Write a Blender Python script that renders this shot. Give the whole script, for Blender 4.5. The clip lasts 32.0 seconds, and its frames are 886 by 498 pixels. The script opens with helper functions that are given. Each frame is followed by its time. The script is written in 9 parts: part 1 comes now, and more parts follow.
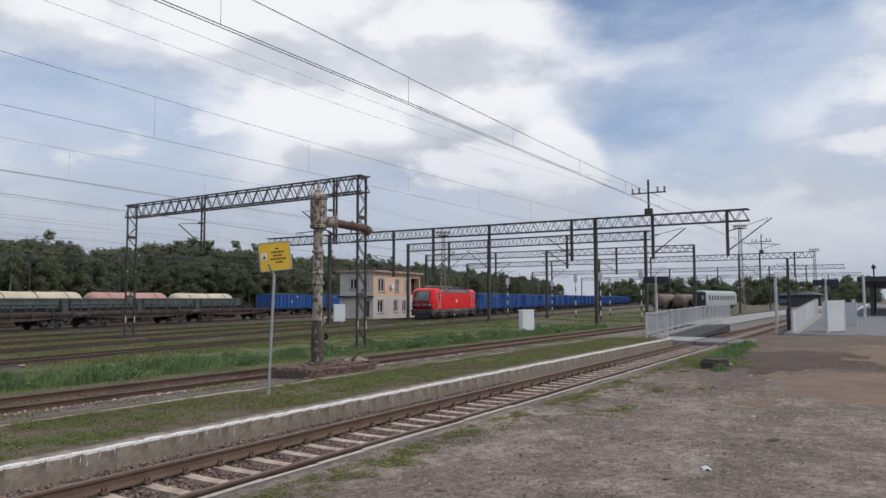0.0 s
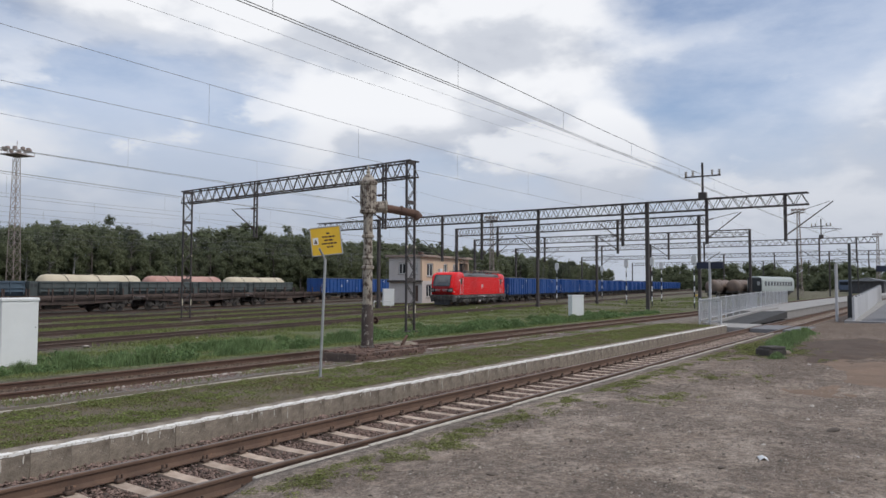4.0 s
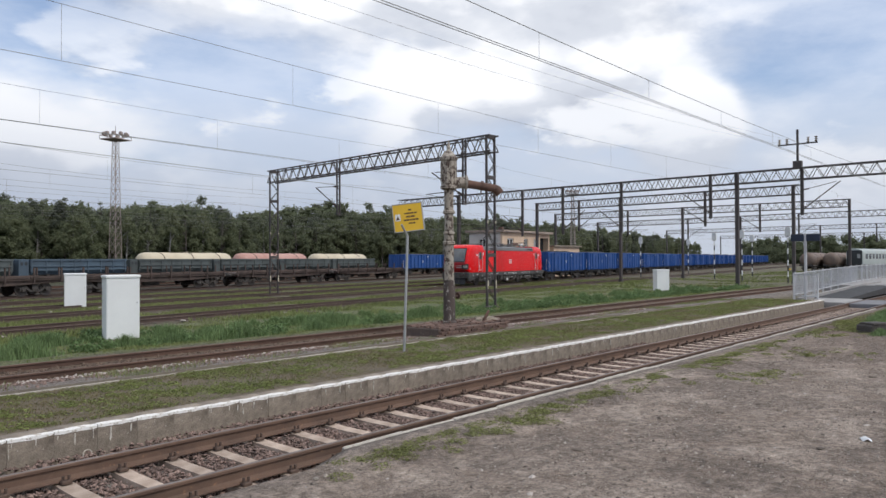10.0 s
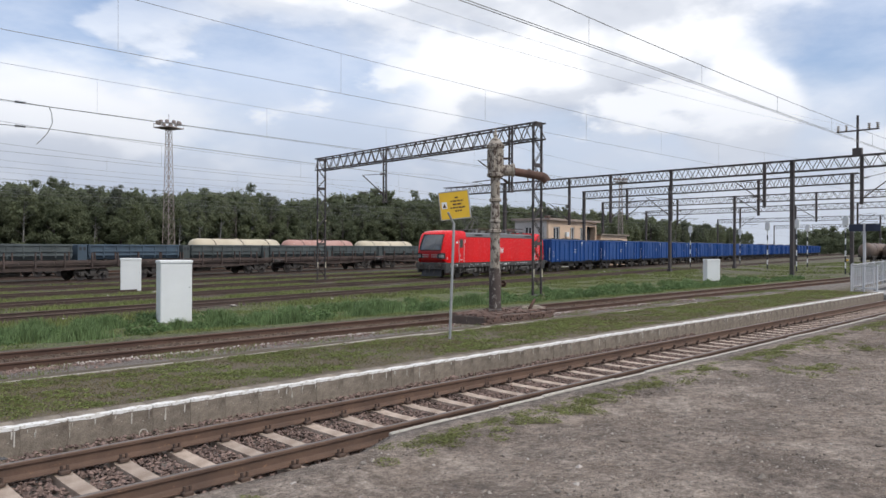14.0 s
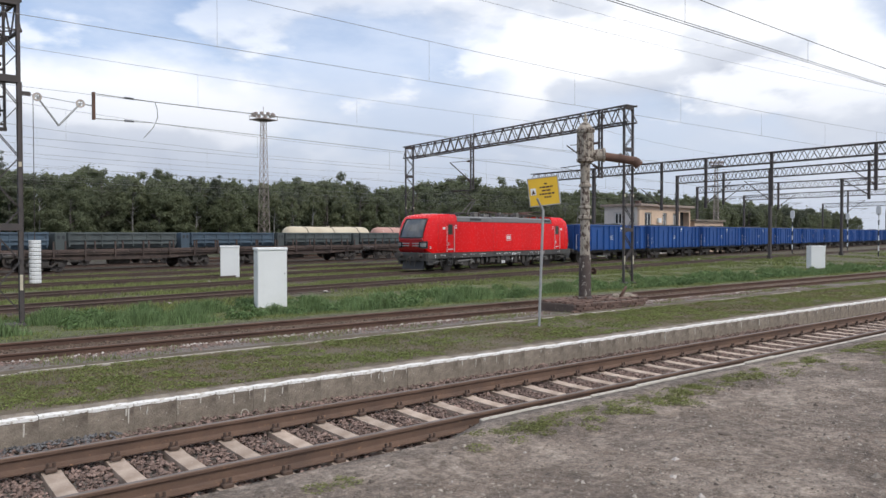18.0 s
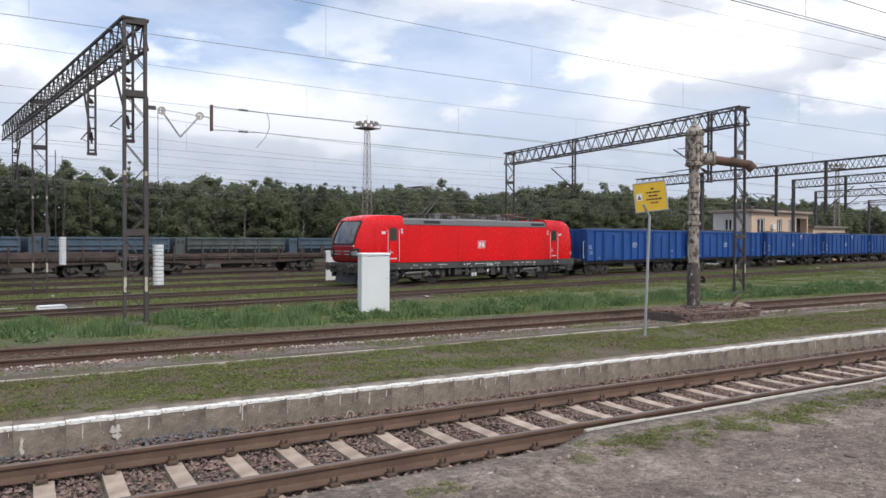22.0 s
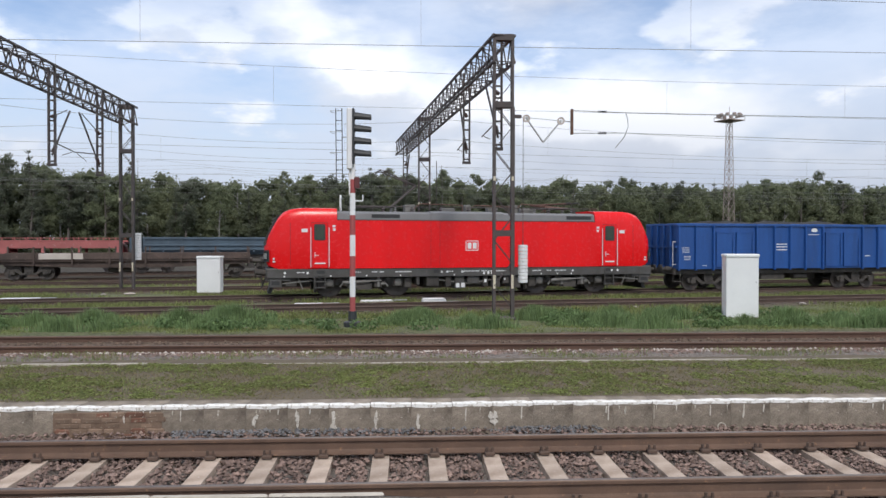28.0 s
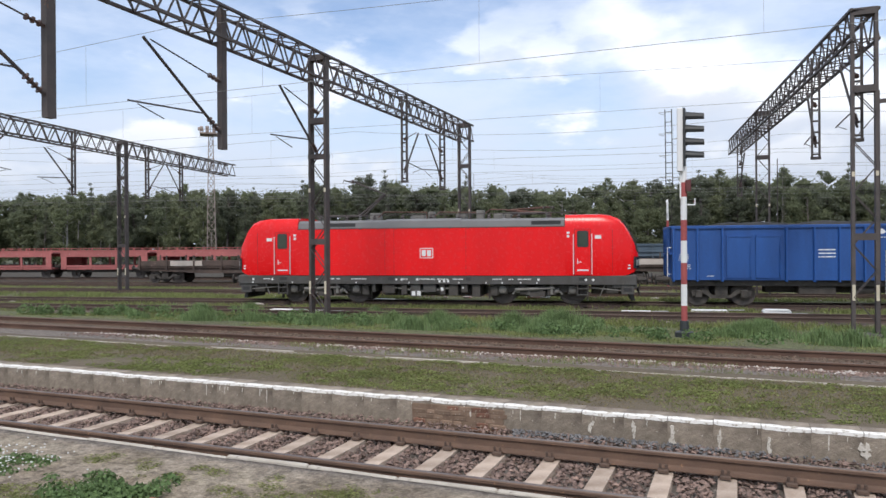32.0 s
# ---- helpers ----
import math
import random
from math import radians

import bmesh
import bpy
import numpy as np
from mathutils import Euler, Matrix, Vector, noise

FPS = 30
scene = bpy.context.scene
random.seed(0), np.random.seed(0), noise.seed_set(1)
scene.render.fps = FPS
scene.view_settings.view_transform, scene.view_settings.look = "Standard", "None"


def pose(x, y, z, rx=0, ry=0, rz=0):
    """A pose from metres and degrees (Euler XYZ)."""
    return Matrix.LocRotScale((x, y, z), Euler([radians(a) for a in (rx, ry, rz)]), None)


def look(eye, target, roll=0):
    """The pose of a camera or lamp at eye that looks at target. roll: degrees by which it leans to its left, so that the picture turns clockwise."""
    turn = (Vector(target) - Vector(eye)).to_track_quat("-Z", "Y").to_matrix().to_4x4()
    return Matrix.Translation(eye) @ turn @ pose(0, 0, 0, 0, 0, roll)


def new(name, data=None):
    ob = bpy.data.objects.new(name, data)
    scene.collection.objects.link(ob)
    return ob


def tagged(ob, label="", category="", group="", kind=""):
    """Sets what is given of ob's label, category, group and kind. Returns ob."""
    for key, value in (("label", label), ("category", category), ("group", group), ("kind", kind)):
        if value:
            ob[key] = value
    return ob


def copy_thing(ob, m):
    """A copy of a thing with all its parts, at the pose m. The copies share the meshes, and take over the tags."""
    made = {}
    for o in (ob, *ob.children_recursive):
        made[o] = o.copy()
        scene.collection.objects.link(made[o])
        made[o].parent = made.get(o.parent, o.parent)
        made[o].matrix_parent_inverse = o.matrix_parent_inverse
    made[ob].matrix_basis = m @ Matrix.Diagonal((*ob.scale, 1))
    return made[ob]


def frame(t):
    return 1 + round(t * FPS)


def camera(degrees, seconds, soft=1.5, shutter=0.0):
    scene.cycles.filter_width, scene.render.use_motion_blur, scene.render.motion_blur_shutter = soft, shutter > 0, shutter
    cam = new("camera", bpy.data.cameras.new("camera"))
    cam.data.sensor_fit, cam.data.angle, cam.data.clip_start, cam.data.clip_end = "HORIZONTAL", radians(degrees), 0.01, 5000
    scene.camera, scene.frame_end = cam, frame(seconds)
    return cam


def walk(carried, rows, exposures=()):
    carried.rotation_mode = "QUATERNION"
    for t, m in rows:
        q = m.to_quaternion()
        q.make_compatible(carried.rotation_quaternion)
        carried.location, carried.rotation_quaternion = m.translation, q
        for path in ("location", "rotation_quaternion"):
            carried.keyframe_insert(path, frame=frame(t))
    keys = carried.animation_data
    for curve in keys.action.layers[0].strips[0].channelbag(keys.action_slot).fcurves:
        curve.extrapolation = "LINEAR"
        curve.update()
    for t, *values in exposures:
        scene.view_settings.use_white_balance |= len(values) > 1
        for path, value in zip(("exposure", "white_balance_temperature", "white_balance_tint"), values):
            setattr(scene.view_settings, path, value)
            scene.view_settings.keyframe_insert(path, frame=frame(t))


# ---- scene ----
cam = camera(63.0, 32.0)
PATH = [
    (0, (0.374, 0.040, 2.163), (17.470, 10.327, 3.547), -0.12),
    (0.5, (0.374, 0.041, 2.163), (17.448, 10.376, 3.458), -0.16),
    (1, (0.373, 0.044, 2.163), (17.378, 10.499, 3.392), -0.13),
    (1.5, (0.373, 0.048, 2.163), (17.271, 10.687, 3.285), -0.07),
    (2, (0.372, 0.052, 2.163), (17.148, 10.894, 3.166), -0.08),
    (2.5, (0.372, 0.057, 2.162), (17.016, 11.107, 3.090), -0.09),
    (3, (0.371, 0.060, 2.162), (16.904, 11.273, 3.125), -0.02),
    (3.5, (0.370, 0.064, 2.162), (16.792, 11.438, 3.146), 0.05),
    (5.5, (0.370, 0.066, 2.162), (16.732, 11.529, 3.093), 0.23),
    (6, (0.370, 0.067, 2.162), (16.712, 11.561, 3.073), 0.28),
    (6.5, (0.370, 0.067, 2.162), (16.709, 11.568, 3.038), 0.19),
    (7, (0.370, 0.065, 2.162), (16.763, 11.494, 2.965), 0.18),
    (7.5, (0.370, 0.068, 2.162), (16.674, 11.633, 2.809), 0.20),
    (8, (0.367, 0.082, 2.162), (16.222, 12.264, 2.627), 0.14),
    (8.5, (0.367, 0.082, 2.162), (16.227, 12.256, 2.672), 0.00),
    (9, (0.366, 0.087, 2.162), (16.040, 12.498, 2.713), -0.19),
    (9.5, (0.364, 0.095, 2.162), (15.791, 12.814, 2.626), -0.29),
    (10, (0.361, 0.105, 2.162), (15.410, 13.275, 2.449), -0.27),
    (10.5, (0.358, 0.113, 2.162), (15.112, 13.613, 2.428), -0.13),
    (11, (0.360, 0.108, 2.162), (15.298, 13.400, 2.606), -0.17),
    (11.5, (0.358, 0.115, 2.162), (15.035, 13.701, 2.280), -0.12),
    (12, (0.356, 0.119, 2.162), (14.881, 13.866, 2.432), -0.03),
    (12.5, (0.355, 0.123, 2.162), (14.757, 13.999, 2.341), -0.05),
    (13, (0.354, 0.125, 2.162), (14.645, 14.117, 2.238), -0.02),
    (13.5, (0.354, 0.127, 2.162), (14.599, 14.165, 2.153), 0.09),
    (15.5, (0.350, 0.136, 2.162), (14.207, 14.557, 1.987), 0.21),
    (16, (0.348, 0.142, 2.162), (13.964, 14.789, 1.932), 0.15),
    (16.5, (0.345, 0.149, 2.162), (13.643, 15.085, 1.900), 0.04),
    (17, (0.342, 0.156, 2.162), (13.336, 15.357, 1.876), -0.06),
    (17.5, (0.339, 0.163, 2.161), (13.013, 15.630, 1.815), -0.16),
    (18, (0.336, 0.169, 2.161), (12.742, 15.851, 1.751), -0.06),
    (18.5, (0.333, 0.174, 2.161), (12.534, 16.015, 1.721), -0.12),
    (19, (0.331, 0.178, 2.161), (12.321, 16.179, 1.712), -0.10),
    (19.5, (0.328, 0.183, 2.161), (12.078, 16.361, 1.691), -0.01),
    (20, (0.326, 0.187, 2.161), (11.854, 16.525, 1.717), 0.11),
    (20.5, (0.323, 0.193, 2.161), (11.575, 16.722, 1.744), 0.14),
    (21, (0.319, 0.200, 2.161), (11.216, 16.966, 1.786), 0.11),
    (21.5, (0.314, 0.207, 2.161), (10.808, 17.230, 1.874), 0.11),
    (22, (0.309, 0.214, 2.161), (10.452, 17.449, 1.918), 0.15),
    (22.5, (0.304, 0.221, 2.161), (10.045, 17.687, 1.940), 0.18),
    (23, (0.298, 0.229, 2.161), (9.541, 17.964, 1.983), 0.18),
    (23.5, (0.290, 0.239, 2.161), (8.960, 18.261, 1.991), 0.16),
    (24, (0.282, 0.248, 2.160), (8.351, 18.548, 1.990), 0.21),
    (24.5, (0.275, 0.257, 2.160), (7.782, 18.793, 1.963), 0.19),
    (25, (0.253, 0.278, 2.160), (6.255, 19.355, 1.938), 0.14),
    (25.5, (0.231, 0.297, 2.160), (4.730, 19.783, 1.957), 0.17),
    (27.5, (0.192, 0.323, 2.159), (2.194, 20.222, 1.930), -0.00),
    (28, (0.176, 0.332, 2.159), (1.229, 20.303, 1.907), 0.07),
    (28.5, (0.158, 0.341, 2.159), (0.160, 20.339, 1.856), 0.16),
    (29, (0.145, 0.347, 2.159), (-0.598, 20.329, 1.791), 0.26),
    (29.5, (0.152, 0.344, 2.159), (-0.221, 20.337, 1.783), 0.93),
    (30, (0.140, 0.349, 2.159), (-0.933, 20.316, 1.743), 0.47),
    (30.5, (0.103, 0.362, 2.158), (-3.028, 20.109, 1.652), -0.40),
    (31, (0.048, 0.373, 2.158), (-5.971, 19.440, 1.693), -0.39),
    (31.5, (0.033, 0.374, 2.158), (-6.756, 19.186, 1.942), -0.34),
    (32, (0.018, 0.376, 2.157), (-7.516, 18.902, 2.111), -0.37),
]
walk(cam, [(t, look(eye, target, roll)) for t, eye, target, roll in PATH], [(0, -0.44), (6, -0.35), (10, -0.2), (13, -0.17), (18, -0.08), (24, -0.04), (28, -0.04), (30, 0.04), (32, 0.07)])

# ---- world and sun ----
SUN_AZ, SUN_EL = -78.0, 50.0  # degrees from +x anticlockwise, and above the horizon


def sky_world():
    w = bpy.data.worlds.new("world")
    scene.world = w
    w.use_nodes = True
    nt = w.node_tree
    N, Lk = nt.nodes, nt.links
    N.clear()
    out = N.new("ShaderNodeOutputWorld")
    bg = N.new("ShaderNodeBackground")
    sky = N.new("ShaderNodeTexSky")
    sky.sky_type, sky.sun_disc = "NISHITA", False
    sky.sun_elevation, sky.sun_rotation = radians(SUN_EL), radians(90 - SUN_AZ)
    sky.air_density, sky.dust_density = 1.0, 1.0
    gain = N.new("ShaderNodeMix")
    gain.data_type, gain.blend_type, gain.inputs[0].default_value = "RGBA", "MULTIPLY", 1.0
    gain.inputs[7].default_value = (SKY_GAIN * 1.0, SKY_GAIN * 1.02, SKY_GAIN * 1.1, 1)
    Lk.new(sky.outputs[0], gain.inputs[6])
    tc = N.new("ShaderNodeTexCoord")
    sep = N.new("ShaderNodeSeparateXYZ")
    Lk.new(tc.outputs["Generated"], sep.inputs[0])

    def math_node(op, a, b=None):
        m = N.new("ShaderNodeMath")
        m.operation = op
        for k, v in enumerate((a, b)):
            if v is None:
                continue
            if isinstance(v, (int, float)):
                m.inputs[k].default_value = v
            else:
                Lk.new(v, m.inputs[k])
        return m.outputs[0]

    up = math_node("MAXIMUM", sep.outputs[2], 0.0)

    def noise_node(scale, detail, rough, off, dist=0.0, flat=2.4):
        mp = N.new("ShaderNodeMapping")
        mp.inputs[1].default_value, mp.inputs[3].default_value = off, (1, 1, flat)
        Lk.new(tc.outputs["Generated"], mp.inputs[0])
        n = N.new("ShaderNodeTexNoise")
        n.inputs["Scale"].default_value, n.inputs["Detail"].default_value = scale, detail
        n.inputs["Roughness"].default_value, n.inputs["Distortion"].default_value = rough, dist
        Lk.new(mp.outputs[0], n.inputs["Vector"])
        return n.outputs["Fac"]

    def ramp_node(fac, stops):
        r = N.new("ShaderNodeValToRGB")
        r.color_ramp.interpolation = "EASE"
        while len(r.color_ramp.elements) < len(stops):
            r.color_ramp.elements.new(0.5)
        for e, (p, c) in zip(r.color_ramp.elements, stops):
            e.position, e.color = p, (*c, 1)
        Lk.new(fac, r.inputs[0])
        return r.outputs[0]

    def bump(az, el, half, gain):
        """A soft swell of cloud round a bearing, in degrees clockwise from +y and above the horizon."""
        v = N.new("ShaderNodeVectorMath")
        v.operation = "DOT_PRODUCT"
        Lk.new(tc.outputs["Generated"], v.inputs[0])
        v.inputs[1].default_value = (math.sin(radians(az)) * math.cos(radians(el)), math.cos(radians(az)) * math.cos(radians(el)), math.sin(radians(el)))
        r = N.new("ShaderNodeMapRange")
        r.interpolation_type = "SMOOTHSTEP"
        r.inputs[1].default_value, r.inputs[2].default_value = math.cos(radians(half)), 1.0
        r.inputs[3].default_value, r.inputs[4].default_value = 0.0, gain
        Lk.new(v.outputs["Value"], r.inputs[0])
        return r.outputs[0]

    def heap(dz):
        """The cloud field, sampled a little higher by dz to find lit tops and grey undersides."""
        return noise_node(2.1, 8.0, 0.5, (CLOUD_OFF[0], CLOUD_OFF[1], CLOUD_OFF[2] + dz), 0.0, 2.0)

    here, above = heap(0.0), heap(0.10)
    cover = here
    for b in CLOUD_SWELLS:
        cover = math_node("ADD", cover, bump(*b))
    low = math_node("MAXIMUM", math_node("SUBTRACT", 1.0, math_node("MULTIPLY", up, 4.5)), 0.0)
    cover = math_node("ADD", cover, math_node("MULTIPLY", low, 0.015))
    mask = ramp_node(cover, [(0.43, (0, 0, 0)), (0.59, (1, 1, 1))])
    relief = math_node("ADD", math_node("MULTIPLY", math_node("SUBTRACT", here, above), 2.4), 0.60)
    thick = math_node("MULTIPLY", math_node("SUBTRACT", cover, 0.58), 0.35)
    relief = math_node("SUBTRACT", relief, math_node("MAXIMUM", thick, 0.0))
    relief = math_node("SUBTRACT", relief, math_node("MULTIPLY", low, 0.10))
    for b in CLOUD_LIGHT:
        relief = math_node("ADD", relief, bump(*b))
    shade = ramp_node(relief, [(0.26, CLOUD_DARK), (0.50, CLOUD_MID), (0.68, CLOUD_LIT)])
    veil = noise_node(2.8, 9.0, 0.6, (9.0, 3.0, 0.0), 0.0, 3.0)
    veil_mask = ramp_node(math_node("ADD", veil, math_node("MULTIPLY", low, 0.34)), [(0.30, (0.08, 0.08, 0.08)), (0.70, (0.82, 0.82, 0.82))])
    mix1 = N.new("ShaderNodeMix")
    mix1.data_type = "RGBA"
    Lk.new(veil_mask, mix1.inputs[0])
    Lk.new(gain.outputs[2], mix1.inputs[6])
    mix1.inputs[7].default_value = (*CLOUD_VEIL, 1)
    mix2 = N.new("ShaderNodeMix")
    mix2.data_type = "RGBA"
    Lk.new(mask, mix2.inputs[0])
    Lk.new(mix1.outputs[2], mix2.inputs[6])
    Lk.new(shade, mix2.inputs[7])
    # small heaps in the lower sky, then the dull bank at the horizon
    small, small_up = noise_node(5.2, 7.0, 0.52, (4.0, 1.3, 0.2), 0.0, 2.3), noise_node(5.2, 7.0, 0.52, (4.0, 1.3, 0.26), 0.0, 2.3)
    belt = math_node("MAXIMUM", math_node("SUBTRACT", 1.0, math_node("MULTIPLY", math_node("ABSOLUTE", math_node("SUBTRACT", up, 0.17)), 5.5)), 0.0)
    small_mask = math_node("MULTIPLY", ramp_node(small, [(0.54, (0, 0, 0)), (0.63, (1, 1, 1))]), belt)
    small_shade = ramp_node(math_node("ADD", math_node("MULTIPLY", math_node("SUBTRACT", small, small_up), 2.6), 0.58), [(0.30, CLOUD_MID), (0.66, CLOUD_LIT)])
    mix3 = N.new("ShaderNodeMix")
    mix3.data_type = "RGBA"
    Lk.new(small_mask, mix3.inputs[0])
    Lk.new(mix2.outputs[2], mix3.inputs[6])
    Lk.new(small_shade, mix3.inputs[7])
    bank = math_node("MULTIPLY", math_node("MAXIMUM", math_node("SUBTRACT", 1.0, math_node("MULTIPLY", up, 4.4)), 0.0), 1.25)
    bank = math_node("MINIMUM", math_node("MULTIPLY", bank, math_node("ADD", math_node("MULTIPLY", veil, 0.8), 0.5)), 0.92)
    mix4 = N.new("ShaderNodeMix")
    mix4.data_type = "RGBA"
    Lk.new(bank, mix4.inputs[0])
    Lk.new(mix3.outputs[2], mix4.inputs[6])
    mix5 = N.new("ShaderNodeMix")
    mix5.data_type = "RGBA"
    Lk.new(bump(30, 5, 30, 1.0), mix5.inputs[0])
    mix5.inputs[6].default_value, mix5.inputs[7].default_value = (*CLOUD_BANK, 1), (*BANK_DARK, 1)
    Lk.new(mix5.outputs[2], mix4.inputs[7])
    Lk.new(mix4.outputs[2], bg.inputs[0])
    bg.inputs[1].default_value = 1.0
    Lk.new(bg.outputs[0], out.inputs[0])


SKY_GAIN = 0.15
CLOUD_OFF = (2.1, 0.7, 0.3)
# bearing, height, half-width, gain
CLOUD_SWELLS = [(48, 22, 22, 0.13), (67.5, 9.5, 5, 0.2), (84, 22, 16, -0.07), (-27, 16, 30, -0.17), (16, 17, 15, 0.10), (-12, 25, 11, 0.13), (26, 5, 26, -0.10), (-12, 6, 24, -0.05), (20, 26, 16, 0.12), (38, 10, 14, 0.06)]
# the same, for clouds that stand in fuller or weaker light
CLOUD_LIGHT = [(46, 18, 15, 0.16), (12, 20, 18, -0.16), (67.5, 10.5, 5, 0.3)]
CLOUD_LIT, CLOUD_MID, CLOUD_DARK, CLOUD_VEIL = (1.2, 1.22, 1.27), (0.83, 0.875, 0.97), (0.61, 0.655, 0.765), (0.8, 0.895, 1.08)
CLOUD_BANK, BANK_DARK = (0.6, 0.66, 0.78), (0.5, 0.56, 0.685)
sky_world()
sun = new("sun", bpy.data.lights.new("sun", "SUN"))
sun.data.energy, sun.data.angle, sun.data.color = 2.05, radians(11), (1.0, 0.945, 0.87)
sun.matrix_world = look((0, 0, 0), (-math.cos(radians(SUN_EL)) * math.cos(radians(SUN_AZ)), -math.cos(radians(SUN_EL)) * math.sin(radians(SUN_AZ)), -math.sin(radians(SUN_EL))))
scene.view_settings.exposure = 0.0

# ---- materials ----
MATS = {}


def mat(name, base, dark=None, spot=None, scale=1.5, fine=24.0, rough=0.8, metal=0.0, bump=0.25, coat=0.0, per=0.0, streak=0.0, spot_at=0.62, bump_scale=None, thin=0.0, spec=0.5):
    """A surface with a base colour, darker blotches, small spots or wear, fine grain and relief; per: how far pieces differ."""
    if name in MATS:
        return MATS[name]
    m = bpy.data.materials.new(name)
    MATS[name] = m
    m.use_nodes = True
    nt = m.node_tree
    N, Lk = nt.nodes, nt.links
    b = N["Principled BSDF"]
    b.inputs["Metallic"].default_value = metal
    b.inputs["Coat Weight"].default_value = coat
    b.inputs["Specular IOR Level"].default_value = spec
    tc = N.new("ShaderNodeTexCoord")
    src = tc.outputs["Object"]
    if streak:
        mp = N.new("ShaderNodeMapping")
        mp.inputs[3].default_value = (1, 1, 1 / streak)
        Lk.new(src, mp.inputs[0])
        src2 = mp.outputs[0]
    else:
        src2 = src

    def nz(s, detail, vec, rough_=0.6):
        n = N.new("ShaderNodeTexNoise")
        n.inputs["Scale"].default_value, n.inputs["Detail"].default_value, n.inputs["Roughness"].default_value = s, detail, rough_
        Lk.new(vec, n.inputs["Vector"])
        return n.outputs["Fac"]

    def ramp(fac, a, c):
        r = N.new("ShaderNodeMapRange")
        r.inputs[1].default_value, r.inputs[2].default_value = a, c
        Lk.new(fac, r.inputs[0])
        return r.outputs[0]

    def mixc(fac, a, c, mode="MIX"):
        x = N.new("ShaderNodeMix")
        x.data_type, x.blend_type = "RGBA", mode
        for k, v in ((0, fac), (6, a), (7, c)):
            if isinstance(v, (int, float)):
                x.inputs[k].default_value = v
            elif isinstance(v, tuple):
                x.inputs[k].default_value = (*v, 1)
            else:
                Lk.new(v, x.inputs[k])
        return x.outputs[2]

    dark = dark or tuple(0.6 * v for v in base)
    n1, n2 = nz(scale, 5, src2), nz(fine, 4, src)
    col = mixc(ramp(n1, 0.35, 0.68), base, dark)
    col = mixc(ramp(n2, 0.3, 0.75), col, mixc(0.5, col, dark))
    if spot:
        n3 = nz(scale * 4.3, 7, src2, 0.7)
        col = mixc(ramp(n3, spot_at, spot_at + 0.06), col, spot)
    if per:
        oi = N.new("ShaderNodeObjectInfo")
        geo = N.new("ShaderNodeNewGeometry")
        add = N.new("ShaderNodeMath")
        add.operation = "ADD"
        Lk.new(oi.outputs["Random"], add.inputs[0])
        Lk.new(geo.outputs["Random Per Island"], add.inputs[1])
        fr = N.new("ShaderNodeMath")
        fr.operation = "FRACT"
        Lk.new(add.outputs[0], fr.inputs[0])
        hsv = N.new("ShaderNodeHueSaturation")
        mr = N.new("ShaderNodeMapRange")
        mr.inputs[3].default_value, mr.inputs[4].default_value = 1 - per, 1 + per
        Lk.new(fr.outputs[0], mr.inputs[0])
        Lk.new(mr.outputs[0], hsv.inputs["Value"])
        Lk.new(col, hsv.inputs["Color"])
        col = hsv.outputs[0]
    Lk.new(col, b.inputs["Base Color"])
    rr = N.new("ShaderNodeMapRange")
    rr.inputs[3].default_value, rr.inputs[4].default_value = max(0.03, rough - 0.1), min(1.0, rough + 0.1)
    Lk.new(n2, rr.inputs[0])
    Lk.new(rr.outputs[0], b.inputs["Roughness"])
    if bump:
        bp = N.new("ShaderNodeBump")
        bp.inputs["Strength"].default_value, bp.inputs["Distance"].default_value = bump, 0.02
        Lk.new(nz(bump_scale, 6, src) if bump_scale else n2, bp.inputs["Height"])
        Lk.new(bp.outputs[0], b.inputs["Normal"])
    if thin:  # leaves let light through
        tr = N.new("ShaderNodeBsdfTranslucent")
        Lk.new(col, tr.inputs[0])
        mx = N.new("ShaderNodeMixShader")
        mx.inputs[0].default_value = thin
        Lk.new(b.outputs[0], mx.inputs[1])
        Lk.new(tr.outputs[0], mx.inputs[2])
        Lk.new(mx.outputs[0], N["Material Output"].inputs[0])
    return m


RUST = mat("rail_rust", (0.165, 0.10, 0.068), (0.10, 0.062, 0.045), (0.27, 0.15, 0.085), scale=3, fine=60, rough=0.75)
RAILTOP = mat("rail_head_steel", (0.20, 0.165, 0.145), (0.12, 0.085, 0.068), scale=2, fine=50, rough=0.42, metal=0.5, bump=0.05)
OLDRAIL = mat("old_rail_rust", (0.135, 0.0754, 0.0517), (0.0779, 0.0443, 0.0328), scale=1, fine=40, rough=0.8)
OLDTOP = mat("old_rail_head", (0.162, 0.106, 0.0765), (0.102, 0.0638, 0.0467), scale=2, fine=50, rough=0.6, metal=0.15, bump=0.05)
YARDRAIL = mat("yard_rail_rust", (0.105, 0.07, 0.055), (0.065, 0.045, 0.037), scale=1, fine=40, rough=0.8)
CONC_SL = mat("sleeper_concrete", (0.55, 0.445, 0.365), (0.33, 0.25, 0.195), (0.78, 0.74, 0.69), scale=5.0, fine=70, rough=0.9, per=0.14)
WOOD_SL = mat("sleeper_wood", (0.12, 0.09, 0.07), (0.06, 0.05, 0.04), scale=3, fine=50, rough=0.9, per=0.25)
BALLAST = mat("ballast_stone", (0.27, 0.188, 0.155), (0.14, 0.098, 0.084), scale=6, fine=80, rough=0.9, per=0.5)
RUSTSTONE = mat("rust_stained_stone", (0.17, 0.118, 0.086), (0.095, 0.066, 0.05), scale=6, fine=80, rough=0.9, per=0.4)
